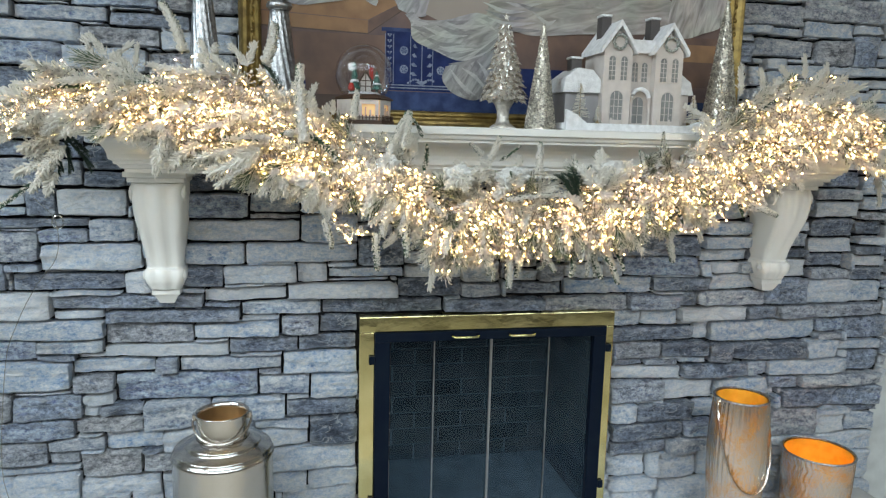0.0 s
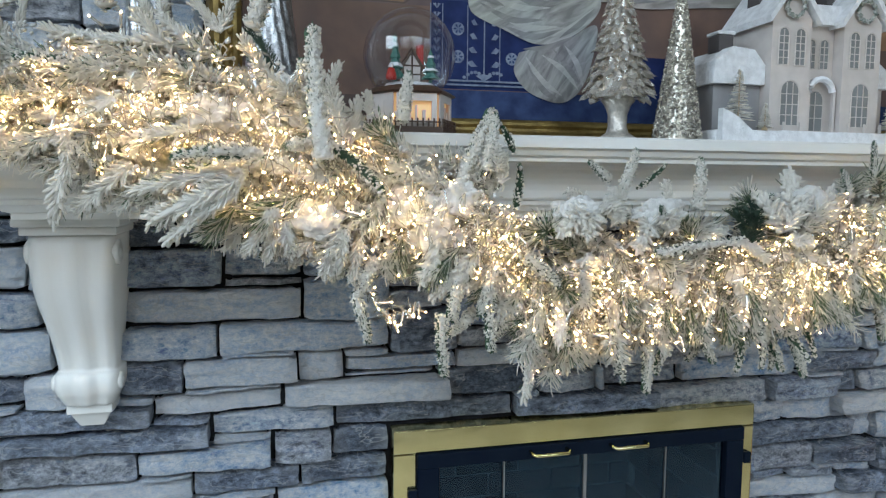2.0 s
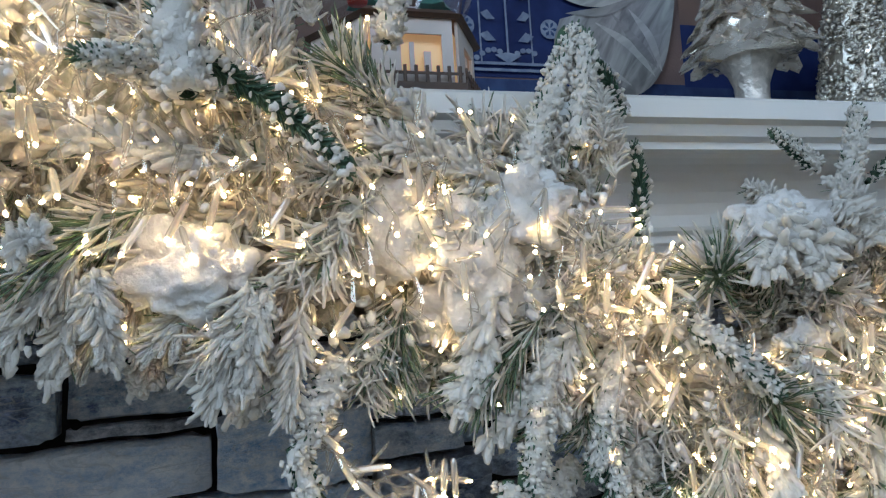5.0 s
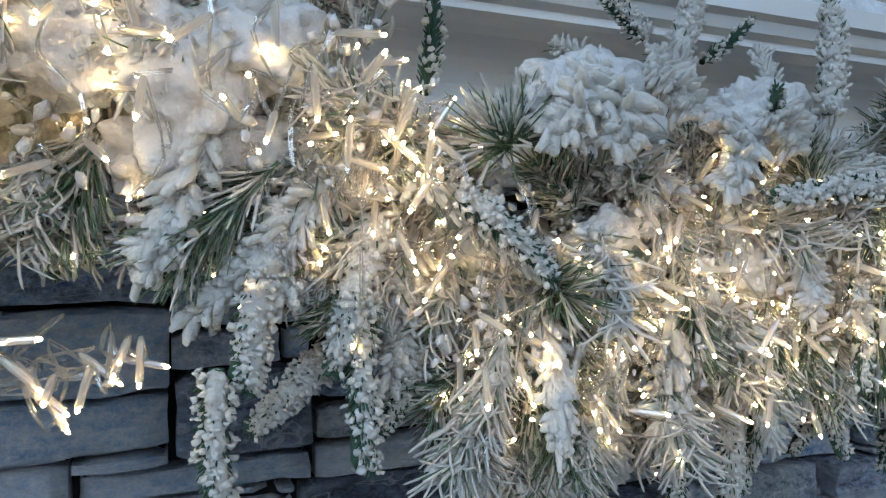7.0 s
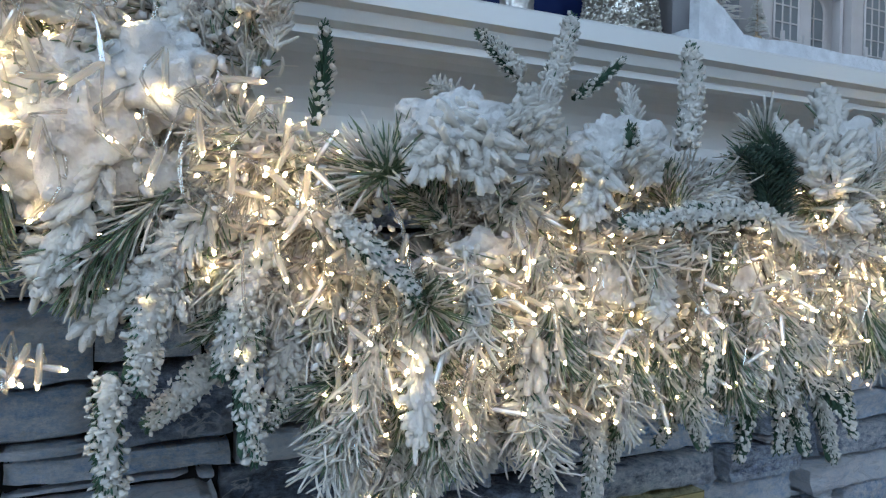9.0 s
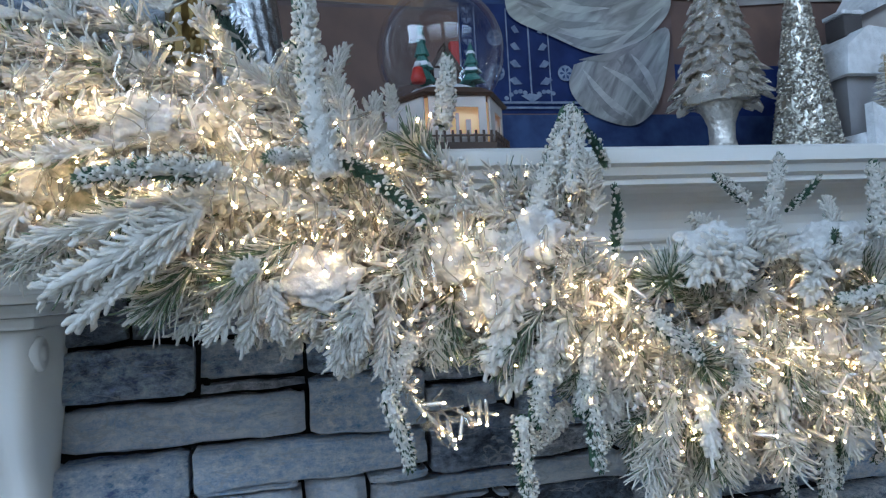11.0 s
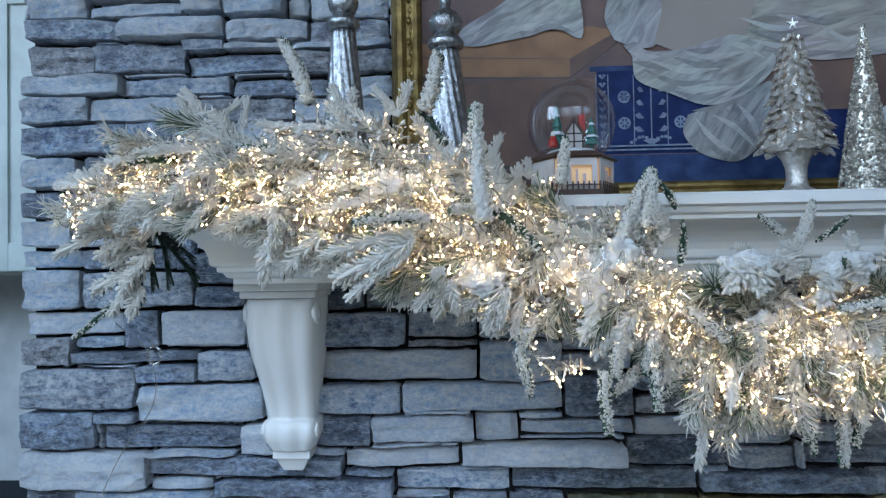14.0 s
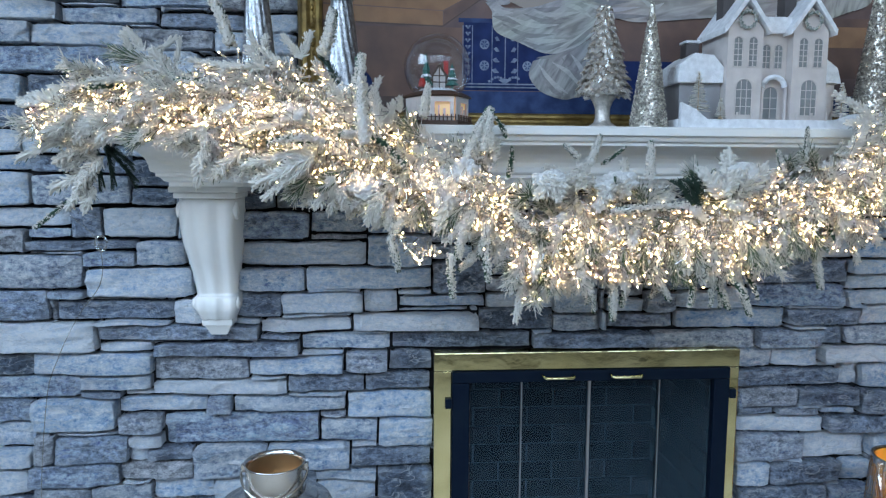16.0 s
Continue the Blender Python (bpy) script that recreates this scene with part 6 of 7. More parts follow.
def paper_house():
    """A white card town house: two gabled bays with a recessed middle, a snowy side wing, arched windows, wreaths and chimneys."""
    X, Y, Z = 0.253, -0.305, MT + 0.024
    t = thing("paper_house", "white glittered card village house with snowy roofs and wreaths", "ornament", (X, Y, MT))

    def add(name, bm, material, label="", parent=None, smooth=False):
        bmesh.ops.translate(bm, verts=bm.verts[:], vec=(-X, -Y, -MT))
        return part(name, bm, material, parent or t, label, smooth)

    base = bmesh.new()
    g = random.Random(2)
    top = [(0.125 + k * 0.035, MT + 0.022 + (0.045 * math.exp(-((k - 0.3) / 0.9) ** 2)) + (0.02 * math.exp(-((k - 13.5) / 1.2) ** 2)) + g.uniform(-0.002, 0.002)) for k in range(15)]
    prism([(0.125, MT + 0.001)] + top + [(0.615, MT + 0.001)], -0.335, -0.32, base)
    box(0.122, 0.622, -0.3195, -0.10, MT + 0.001, MT + 0.024, 0.006, bm=base)
    add("snow_base", base, SNOW, "thick white snow base")
    W1, W2, D = 0.094, 0.081, 0.15
    eave, peak = Z + 0.228, Z + 0.298
    bays = ((X, X + W1), (X + W1 + W2, X + 2 * W1 + W2))
    for x0, x1 in bays:
        xm = (x0 + x1) / 2
        add("bay_wall", prism([(x0, Z), (x1, Z), (x1, eave), (xm, peak - 0.012), (x0, eave)], Y, Y + D), PAPER)
        for s, xe in ((-1, x0), (1, x1)):
            bm = prism([(xm, peak + 0.002), (xe + s * 0.014, eave - 0.012), (xe + s * 0.016, eave + 0.002), (xm, peak + 0.020)], Y - 0.014, Y + D)
            add("roof_slope", bm, SNOW, "snow-covered roof")
        ring = [(xm + (0.0195 + 0.003 * (k % 2)) * math.cos(a), Y - 0.006 - 0.002 * (k % 3), eave + 0.024 + (0.0195 + 0.003 * (k % 2)) * math.sin(a)) for k, a in enumerate(np.linspace(0, 2 * math.pi, 25)[:-1])]
        wreath = add("wreath", tube(ring, 0.0042, 6, closed=True), WREATH, "small grey-green wreath")
        for wx in (xm - 0.020, xm + 0.020):
            window(add, wx, Y, Z + 0.135, 0.024, 0.075, 2, 5)
        window(add, xm, Y, Z + 0.012, 0.044, 0.092, 3, 4)
    x0, x1 = X + W1, X + W1 + W2
    add("middle_wall", box(x0 + 0.0005, x1 - 0.0005, Y + 0.028, Y + D, Z, eave), PAPER)
    add("middle_roof", prism([(x0, eave - 0.004), (x1, eave - 0.004), (x1, eave + 0.036), (x0, eave + 0.036)], Y + 0.012, Y + D - 0.01), SNOW, "snow-covered roof")
    for wx in (x0 + 0.024, x1 - 0.024):
        window(add, wx, Y + 0.028, Z + 0.135, 0.022, 0.062, 2, 4)
    window(add, (x0 + x1) / 2, Y + 0.028, Z + 0.004, 0.040, 0.085, 2, 3)
    hood = [((x0 + x1) / 2 + 0.03 * math.cos(a), Y + 0.012, Z + 0.082 + 0.03 * math.sin(a)) for a in np.linspace(0.1, math.pi - 0.1, 9)]
    add("door_hood", tube(hood, 0.007, 6), SNOW, "snowy arch over the door")
    for px in (x0 + 0.009, x1 - 0.009):
        add("door_post", box(px - 0.003, px + 0.003, Y + 0.008, Y + 0.014, Z, Z + 0.088), PAPER)
    for x, z in ((X + 0.028, peak - 0.04), (X + W1 + W2 + 0.022, peak - 0.04)):
        chimney = add("chimney", box(x - 0.016, x + 0.016, Y + 0.06, Y + 0.1, z, peak + 0.038, 0.002), GREY_CARD, "grey chimney capped with snow")
        add("chimney_snow", box(x - 0.018, x + 0.018, Y + 0.058, Y + 0.102, peak + 0.0385, peak + 0.046, 0.003), SNOW, "", chimney)
    # side wings
    add("wing_wall", box(0.142, X - 0.0005, Y + 0.03, Y + D, Z, Z + 0.10), WING_CARD, "grey card side wing")
    add("wing_roof", prism([(0.130, Z + 0.095), (X - 0.001, Z + 0.095), (X - 0.001, Z + 0.135), (0.225, Z + 0.165), (0.175, Z + 0.170), (0.135, Z + 0.14)], Y + 0.015, Y + D), SNOW, "thick snow on the side wing")
    wing_chimney = add("wing_chimney", box(0.165, 0.20, Y + 0.05, Y + 0.09, Z + 0.165, Z + 0.20, 0.003), GREY_CARD, "grey chimney capped with snow")
    add("wing_chimney_snow", box(0.162, 0.203, Y + 0.048, Y + 0.092, Z + 0.2005, Z + 0.208, 0.003), SNOW, "", wing_chimney)
    r0 = X + 2 * W1 + W2
    add("wing_wall", box(r0 + 0.0005, r0 + 0.05, Y + 0.04, Y + D, Z, Z + 0.105), PAPER)
    add("wing_roof", prism([(r0 + 0.001, Z + 0.10), (r0 + 0.062, Z + 0.10), (r0 + 0.05, Z + 0.14), (r0 + 0.001, Z + 0.175)], Y + 0.03, Y + D), SNOW, "thick snow on the side wing")
    for k in range(9):
        x = 0.24 + k * 0.04
        if not x0 < x < x1:
            add("fence_post", box(x - 0.0025, x + 0.0025, -0.3195, -0.3165, MT + 0.02, MT + 0.042), PAPER)


def window(add, x, y, z, w, h, cols, rows):
    """An arched card window: pane, arched frame and glazing bars."""
    arc = [(x + w / 2 * math.cos(a), z + h - w / 2 + w / 2 * math.sin(a)) for a in np.linspace(0, math.pi, 9)]
    pane = add("window", prism([(x - w / 2, z), (x + w / 2, z)] + arc, y - 0.0012, y + 0.002), PANE, "arched lattice window")
    loop = [(x - w / 2, y - 0.002, z)] + [(p, y - 0.002, q) for p, q in reversed(arc)] + [(x + w / 2, y - 0.002, z)]
    bars = tube(loop, 0.0016, 4)
    for k in range(1, cols):
        bx = x - w / 2 + w * k / cols
        box(bx - 0.0008, bx + 0.0008, y - 0.0026, y - 0.0013, z, z + h - 0.004, bm=bars)
    for k in range(rows):
        bz = z + (h - w / 3) * k / (rows - 0.4)
        box(x - w / 2, x + w / 2, y - 0.0025, y - 0.00125, bz - 0.0008, bz + 0.0008, bm=bars)
    add("glazing_bar", bars, PAPER, "", pane)


paper_house()
bottle_brush(0.178, -0.31, MT + 0.03, 0.115, 1)
bottle_brush(0.575, -0.295, MT + 0.024, 0.10, 2)
bottle_brush(0.235, -0.318, MT + 0.024, 0.055, 3)


def snow_globe():
    """A hexagonal lantern-lit wooden music box carrying a glass dome with a tiny village."""
    X, Y = -0.490, -0.255
    t = thing("snow_globe", "glass snow globe with toy village on a lit wooden music box", "snow globe", (X, Y, MT))

    def hexa(r, z0, z1, bm=None):
        return lathe([(r, z0), (r, z1)], 6, bm=bm)

    part("plinth", hexa(0.092, 0.0, 0.012), DARK_WOOD, t, "dark stained plinth")
    part("core", hexa(0.071, 0.012, 0.072), LANTERN, t, "warm glow behind the cut-out walls")
    for k in range(6):
        a = k * 60 + 30
        m = pose(0, 0, 0, 0, 0, a + 90)
        d = 0.0685
        wall = bmesh.new()
        for x0, x1, z0, z1 in ((-0.037, 0.037, 0.012, 0.024), (-0.037, 0.037, 0.058, 0.072), (-0.037, -0.027, 0.024, 0.058), (0.027, 0.037, 0.024, 0.058), *(((-0.003, 0.001, 0.024, 0.05), (0.010, 0.016, 0.024, 0.042), (-0.027, -0.011, 0.024, 0.058)) if k in (4, 5) else ((-0.027, -0.014, 0.024, 0.058), (-0.0125, 0.012, 0.024, 0.058), (0.0135, 0.027, 0.024, 0.058)))):
            box(x0, x1, -d - 0.003, -d, z0, z1, bm=wall)
        bmesh.ops.transform(wall, matrix=m, verts=wall.verts[:])
        part("cut_out_wall", wall, PAPER, t)
        fence = bmesh.new()
        for j in range(9):
            x = -0.04 + j * 0.01
            box(x - 0.0014, x + 0.0014, -0.079, -0.077, 0.012, 0.027, bm=fence)
        box(-0.043, 0.043, -0.0785, -0.0775, 0.019, 0.0215, bm=fence)
        bmesh.ops.transform(fence, matrix=m, verts=fence.verts[:])
        part("fence", fence, DARK_WOOD, t)
    part("lid", lathe([(0.086, 0.072), (0.090, 0.075), (0.074, 0.084), (0.062, 0.088), (0.0, 0.0885)], 6), DARK_WOOD, t, "dark roof-like lid")
    part("snow_ground", lathe([(0.050, 0.088), (0.044, 0.095), (0.0, 0.098)], 24), SNOW, t, smooth=True)
    dome = part("dome", lathe([(0.086 * math.cos(a) if k else 0.062, 0.148 + 0.088 * math.sin(a)) for k, a in enumerate(np.linspace(-0.75, math.pi / 2, 20))], 44), GLASS, t, "clear glass dome", smooth=True)
    dome.visible_shadow = False
    for x, y, h in ((-0.030, -0.016, 0.082), (0.036, -0.020, 0.055)):
        prof = [(0.003, 0.096), (0.003, 0.104)]
        for k in range(4):
            prof += [(0.016 * (1 - k / 4.6), 0.104 + h * 0.22 * k), (0.007 * (1 - k / 5), 0.104 + h * (0.22 * k + 0.2))]
        tree = part("toy_tree", lathe(prof + [(0, 0.104 + h)], 10, at=(x, y, 0), wave=lambda a, i: 1 + 0.22 * math.cos(5 * a)), FIR_GREEN, t, "tiny teal-green fir tree tipped with snow")
        for k in (1, 3):
            z = 0.104 + h * (0.22 * k + 0.03)
            r = 0.016 * (1 - k / 4.6)
            part("tree_snow", lathe([(r * 1.02, z), (r * 0.72, z + h * 0.08), (0.0, z + h * 0.12)], 10, at=(x, y, 0), wave=lambda a, i: 1 + 0.25 * math.cos(5 * a + 0.6)), SNOW, tree)
    # half-timbered house: pale walls, brown beams and roof, a red chimney
    house = part("toy_house", prism([(-0.012, 0.097), (0.022, 0.097), (0.022, 0.130), (0.005, 0.156), (-0.012, 0.130)], 0.0, 0.03), PAPER, t, "tiny half-timbered house")
    for x0, z0, x1, z1 in ((-0.012, 0.097, -0.012, 0.130), (0.022, 0.097, 0.022, 0.130), (-0.012, 0.130, 0.022, 0.130), (0.005, 0.097, 0.005, 0.155), (-0.012, 0.114, 0.022, 0.114)):
        part("beam", tube([(x0, -0.001, z0), (x1, -0.001, z1)], 0.0014, 4), DARK_WOOD, house)
    part("toy_roof", prism([(0.004, 0.163), (0.029, 0.126), (0.025, 0.122), (0.004, 0.155)], -0.004, 0.034), DARK_WOOD, house, "tiny brown roof")
    part("toy_roof", prism([(0.006, 0.163), (-0.019, 0.126), (-0.015, 0.122), (0.006, 0.155)], -0.004, 0.034), DARK_WOOD, house)
    part("toy_chimney", box(0.017, 0.029, 0.010, 0.022, 0.135, 0.170, 0.001), RED, house, "tiny red chimney")
    part("toy_coat", lathe([(0.0, 0.097), (0.009, 0.098), (0.010, 0.104), (0.006, 0.118), (0.0, 0.120)], 14, at=(-0.040, -0.034, 0)), RED, t, "tiny plain red cone shape", smooth=True)
    part("toy_knob", lathe([(0.0, 0.1185), (0.0035, 0.120), (0.0042, 0.123), (0.003, 0.126), (0.0, 0.127)], 12, at=(-0.040, -0.034, 0)), SNOW, t, smooth=True)


snow_globe()

# ---- on the hearth ----
can = thing("milk_can", "polished nickel milk can with a bail handle on the hearth", "milk can", (-0.92, -0.26, HEARTH))
part("body", lathe([(0.14, 0.0), (0.149, 0.006), (0.150, 0.02), (0.151, 0.450), (0.154, 0.459), (0.154, 0.467), (0.150, 0.472), (0.147, 0.474), (0.147, 0.482), (0.145, 0.485), (0.116, 0.493), (0.113, 0.495), (0.113, 0.503), (0.111, 0.506), (0.088, 0.514), (0.083, 0.517)], 56), NICKEL, can, "brushed nickel body and shoulder", smooth=True)
neck = bmesh.new()
lathe([(0.080, 0.518), (0.078, 0.524), (0.078, 0.585), (0.081, 0.593), (0.080, 0.597), (0.076, 0.595), (0.073, 0.585), (0.072, 0.524), (0.0, 0.520)], 44, bm=neck)
part("neck", neck, NICKEL, can, "open neck with a rolled rim", smooth=True)
part("lining", lathe([(0.0715, 0.524), (0.0715, 0.583), (0.071, 0.584), (0.070, 0.526), (0.0, 0.5225)], 40), COPPER, can, "coppery inside", smooth=True)
bail = [(0.087 * math.cos(a), -0.087 * math.sin(a) * 0.98 - 0.004, 0.578 - 0.052 * math.sin(a)) for a in np.linspace(0.0, math.pi, 25)]
part("bail_handle", tube(bail, 0.0035, 8), NICKEL, can, "thin wire bail handle", smooth=True)
for s in (-1, 1):
    part("bail_ear", box(s * 0.082 - 0.006, s * 0.082 + 0.006, -0.008, 0.008, 0.57, 0.592, 0.003), NICKEL, can)
# a stamped ring of dots on the body
stamp = bmesh.new()
for k in range(28):
    a = 2 * math.pi * k / 28
    x, z = -0.075 + 0.025 * math.cos(a), 0.345 + 0.025 * math.sin(a)
    y = -math.sqrt(0.1508**2 - x * x)
    box(x - 0.0016, x + 0.0016, y - 0.0012, y + 0.001, z - 0.0016, z + 0.0016, bm=stamp)
part("stamp", stamp, BLACK, can, "dotted ring stamp")


def candle_vase(x, y, r0, r1, h, ribs, label, bail_drop):
    t = thing("candle_vase", label, "candle holder", (x, y, HEARTH), "amber candle vases")
    chevron = bail_drop == 0
    n = 40
    prof = [(r0 + (r1 - r0) * k / n + (0 if chevron else 0.014 * math.sin(math.pi * (k / n) ** 1.4)), 0.004 + (h - 0.004) * k / n) for k in range(n + 1)]
    bump = (lambda a, i: 1 + 0.016 * math.sin(ribs * a + (2.2 * abs((i / 2.5) % 4 - 2) if chevron else 0)))
    g = part("ribbed_glass", lathe([(r0 * 0.9, 0.0)] + prof, 144, wave=bump), AMBER_GLASS, t, "ribbed amber mercury glass", smooth=True)
    g.data.polygons[len(g.data.polygons) - 1].use_smooth = False
    bm = bmesh.new()
    bm.from_mesh(g.data)
    bmesh.ops.delete(bm, geom=[f for f in bm.faces if len(f.verts) > 20 and f.calc_center_median().z > h * 0.5], context="FACES")
    bm.to_mesh(g.data)
    bm.free()
    g.visible_shadow = False
    part("rim", tube([(r1 * math.cos(a), r1 * math.sin(a), h) for a in np.linspace(0, 2 * math.pi, 49)[:-1]], 0.004, 8, closed=True), MERCURY, t, "silvered rim", smooth=True)
    lining = [(r0 - 0.006 + (r1 - r0) * k / 10, 0.008 + (h - 0.012) * k / 10) for k in range(11)]
    bm = lathe([(r - 0.003, z) for r, z in reversed(lining)] + lining, 48)
    bmesh.ops.delete(bm, geom=[f for f in bm.faces if len(f.verts) > 20], context="FACES")
    part("amber_lining", bm, AMBER_LINING, t, "amber lacquered inside of the glass", smooth=True)
    # the whole wax body emits, on top of what the flame gives
    part("candle", lathe([(r0 * 0.80, 0.01), (r0 * 0.82, h * 0.42), (r0 * 0.74, h * 0.44), (r0 * 0.5, h * 0.41), (0.0, h * 0.40)], 32), GLOWING_WAX, t, "amber wax candle with an added even glow", smooth=True)
    part("flame", lathe([(0.0, h * 0.41), (0.007, h * 0.41 + 0.01), (0.008, h * 0.41 + 0.018), (0.004, h * 0.41 + 0.032), (0.0, h * 0.41 + 0.042)], 12), CANDLE, t, "lit candle flame", smooth=True)
    if bail_drop:
        u = [((r1 + 0.007) * math.cos(a), -(r1 + 0.012) * math.sin(a) ** 0.6, h - bail_drop * math.sin(a) ** 0.55) for a in np.linspace(0.0, math.pi, 33)]
        part("bail_handle", tube(u, 0.0048, 8), AMBER_GLASS, t, "loop handle hanging down the front", smooth=True)
        for s in (-1, 1):
            part("bail_ear", box(s * (r1 + 0.006) - 0.009, s * (r1 + 0.006) + 0.009, -0.006, 0.006, h - 0.012, h + 0.004, 0.003), MERCURY, t)
    return t


candle_vase(0.892, -0.24, 0.084, 0.094, 0.545, 36, "tall ribbed amber glass candle vase with a loop handle", 0.33)
candle_vase(1.285, -0.19, 0.118, 0.128, 0.285, 40, "squat chevron-ribbed amber glass candle vase with a lit candle", 0)

# ---- beside the chimney breast ----
cab = thing("wall_cabinet", "pale green wall cabinet with panelled doors in the alcove", "cabinet", (-2.3, 0.30, 1.60))
part("body", box(-0.72, 0.7, 0.0, 0.318, 0.0, 0.86, 0.004), CABINET, cab)
part("crown", box(-0.76, 0.74, -0.04, 0.318, 0.8605, 0.93, 0.012), WHITE, cab, "white crown moulding")
for k in range(3):
    x0 = -0.70 + k * 0.465
    door = part("door", box(x0, x0 + 0.455, -0.02, -0.001, 0.01, 0.85, 0.003), CABINET, cab)
    for a, b, c, d in ((x0, x0 + 0.07, 0.01, 0.85), (x0 + 0.385, x0 + 0.455, 0.01, 0.85), (x0 + 0.0705, x0 + 0.3845, 0.01, 0.09), (x0 + 0.0705, x0 + 0.3845, 0.77, 0.85)):
        part("door_frame", box(a, b, -0.028, -0.0205, c, d, 0.002), CABINET, door)
    part("knob", lathe([(0.005, 0), (0.005, 0.012), (0.014, 0.018), (0.014, 0.026), (0.0, 0.03)], 14), BLACK, door, "round black knob").matrix_basis = pose(x0 + 0.41, -0.028, 0.13, 90, 0, 0)
counter = thing("base_cabinet", "pale base cabinet with a dark counter in the alcove", "cabinet", (-2.3, 0.06, 0.0))
part("body", box(-0.72, 0.7, 0.03, 0.558, 0.0, 0.88), CABINET, counter)
part("counter", box(-0.74, 0.72, 0.0, 0.558, 0.8805, 0.92, 0.004), BLACK, counter, "dark stone counter")

# the loose tail of wire that hangs from the garland's end
tail = spline([(-1.42, -0.24, 1.50), (-1.405, -0.12, 1.42), (-1.43, -0.05, 1.30), (-1.50, -0.045, 1.20), (-1.56, -0.045, 1.08), (-1.60, -0.045, 0.95), (-1.63, -0.05, 0.60), (-1.60, -0.05, 0.40), (-1.62, -0.16, HEARTH + 0.003)], 40)
cable = thing("light_cable", "thin clear cable with a small plug hanging from the garland", "cable", (-1.62, -0.16, HEARTH))
bm = tube([Vector(p) - cable.location for p in tail], 0.0016, 5)
part("cord", bm, PLASTIC, cable)
loop = [(0.215 + 0.016 * math.cos(a), 0.06, 1.165 + 0.02 * math.sin(a)) for a in np.linspace(0, 6.0, 18)]
part("hook", tube(loop, 0.0028, 6), PLASTIC, cable, "small clear hook")

# ---- the stone facing ----
CELL = 0.01
taken = np.zeros((int((STONE_R - STONE_L) / CELL) + 1, int(ROOM_TOP / CELL) + 1), bool)
stones = []


def lay(*course):
    """Stones of one course: their left and right ends, foot and head, in millimetres."""
    for x0, x1, z0, z1 in course:
        x0, x1, z0, z1 = (v / 1000 for v in (x0, x1, z0, z1))
        x0, x1 = max(x0, STONE_L), min(x1, STONE_R)
        stones.append((x0, x1, z0, z1))
        i0, i1, k0, k1 = (round(v / CELL) for v in (x0 - STONE_L, x1 - STONE_L, z0, z1))
        taken[i0:max(i1, i0 + 1), k0:max(k1, k0 + 1)] = True


lay((1633, 1777, 179, 268))
lay((524, 724, 241, 314), (725, 999, 248, 348))
lay((520, 724, 315, 369), (1617, 1783, 273, 398))
lay((-753, -484, 375, 427), (514, 675, 370, 475), (676, 726, 370, 475), (727, 905, 349, 443), (906, 989, 349, 459))
lay((-1416, -1166, 455, 520), (-792, -662, 427, 497), (-661, -481, 428, 499), (1298, 1770, 414, 502))
lay((-1675, -1627, 452, 544), (-1626, -1417, 454, 543), (524, 744, 476, 534), (750, 962, 473, 534))
lay((-1670, -1418, 544, 572), (-1413, -1221, 521, 615), (-1220, -1113, 520, 602), (-791, -484, 500, 593), (519, 815, 534, 605), (816, 971, 535, 600), (1229, 1423, 510, 633), (1424, 1593, 503, 595), (1594, 1740, 502, 591))
lay((-1666, -1515, 572, 667), (-1514, -1414, 574, 619), (-844, -659, 593, 666))
lay((-1509, -1342, 620, 669), (-1335, -1150, 616, 681), (-1149, -966, 603, 680), (-656, -481, 594, 700), (502, 610, 606, 688), (611, 860, 605, 683), (866, 967, 601, 686), (1259, 1495, 634, 714), (1496, 1745, 620, 713))
lay((-1659, -1436, 669, 733), (-1426, -1217, 681, 741), (-843, -657, 668, 701))
lay((-1210, -989, 681, 777), (-988, -738, 702, 782), (-737, -485, 701, 768), (496, 729, 689, 779), (730, 946, 686, 780), (952, 1182, 694, 772), (1183, 1327, 715, 771), (1328, 1724, 714, 772))
lay((-1668, -1607, 744, 838), (-1606, -1396, 741, 827), (-1343, -1214, 748, 784))
lay((-1395, -1296, 785, 826), (-1295, -834, 784, 885), (-828, -650, 783, 862), (-649, -481, 769, 861), (513, 792, 780, 835), (792, 1081, 782, 839), (1082, 1177, 773, 839), (1178, 1544, 772, 834), (1545, 1713, 773, 866))
lay((-1426, -1303, 827, 883), (494, 636, 836, 864), (637, 778, 837, 865), (1012, 1343, 840, 920))
lay((-1661, -1427, 839, 938), (-1426, -1166, 886, 939), (-1165, -1094, 885, 939), (-1093, -752, 885, 940), (-746, -486, 862, 947), (507, 697, 865, 924), (700, 895, 868, 932), (901, 1011, 852, 921), (1344, 1498, 842, 920), (1499, 1715, 867, 912))
lay((-1829, -1531, 939, 1005), (-1530, -1324, 959, 1008), (-1323, -922, 940, 988), (-921, -693, 948, 1003), (-692, -489, 947, 1004), (502, 838, 932, 995), (839, 906, 933, 1012), (907, 1388, 921, 1011), (1389, 1530, 953, 1014), (1531, 1726, 913, 1013))
lay((-1826, -1664, 1011, 1077), (-1657, -1320, 1009, 1080), (-1320, -1040, 988, 1050), (-1036, -750, 1004, 1062), (-749, -619, 1005, 1073), (-618, -485, 1006, 1070), (481, 608, 996, 1062), (609, 765, 996, 1062), (766, 1049, 1013, 1070), (1054, 1190, 1011, 1070), (1194, 1697, 1014, 1072))
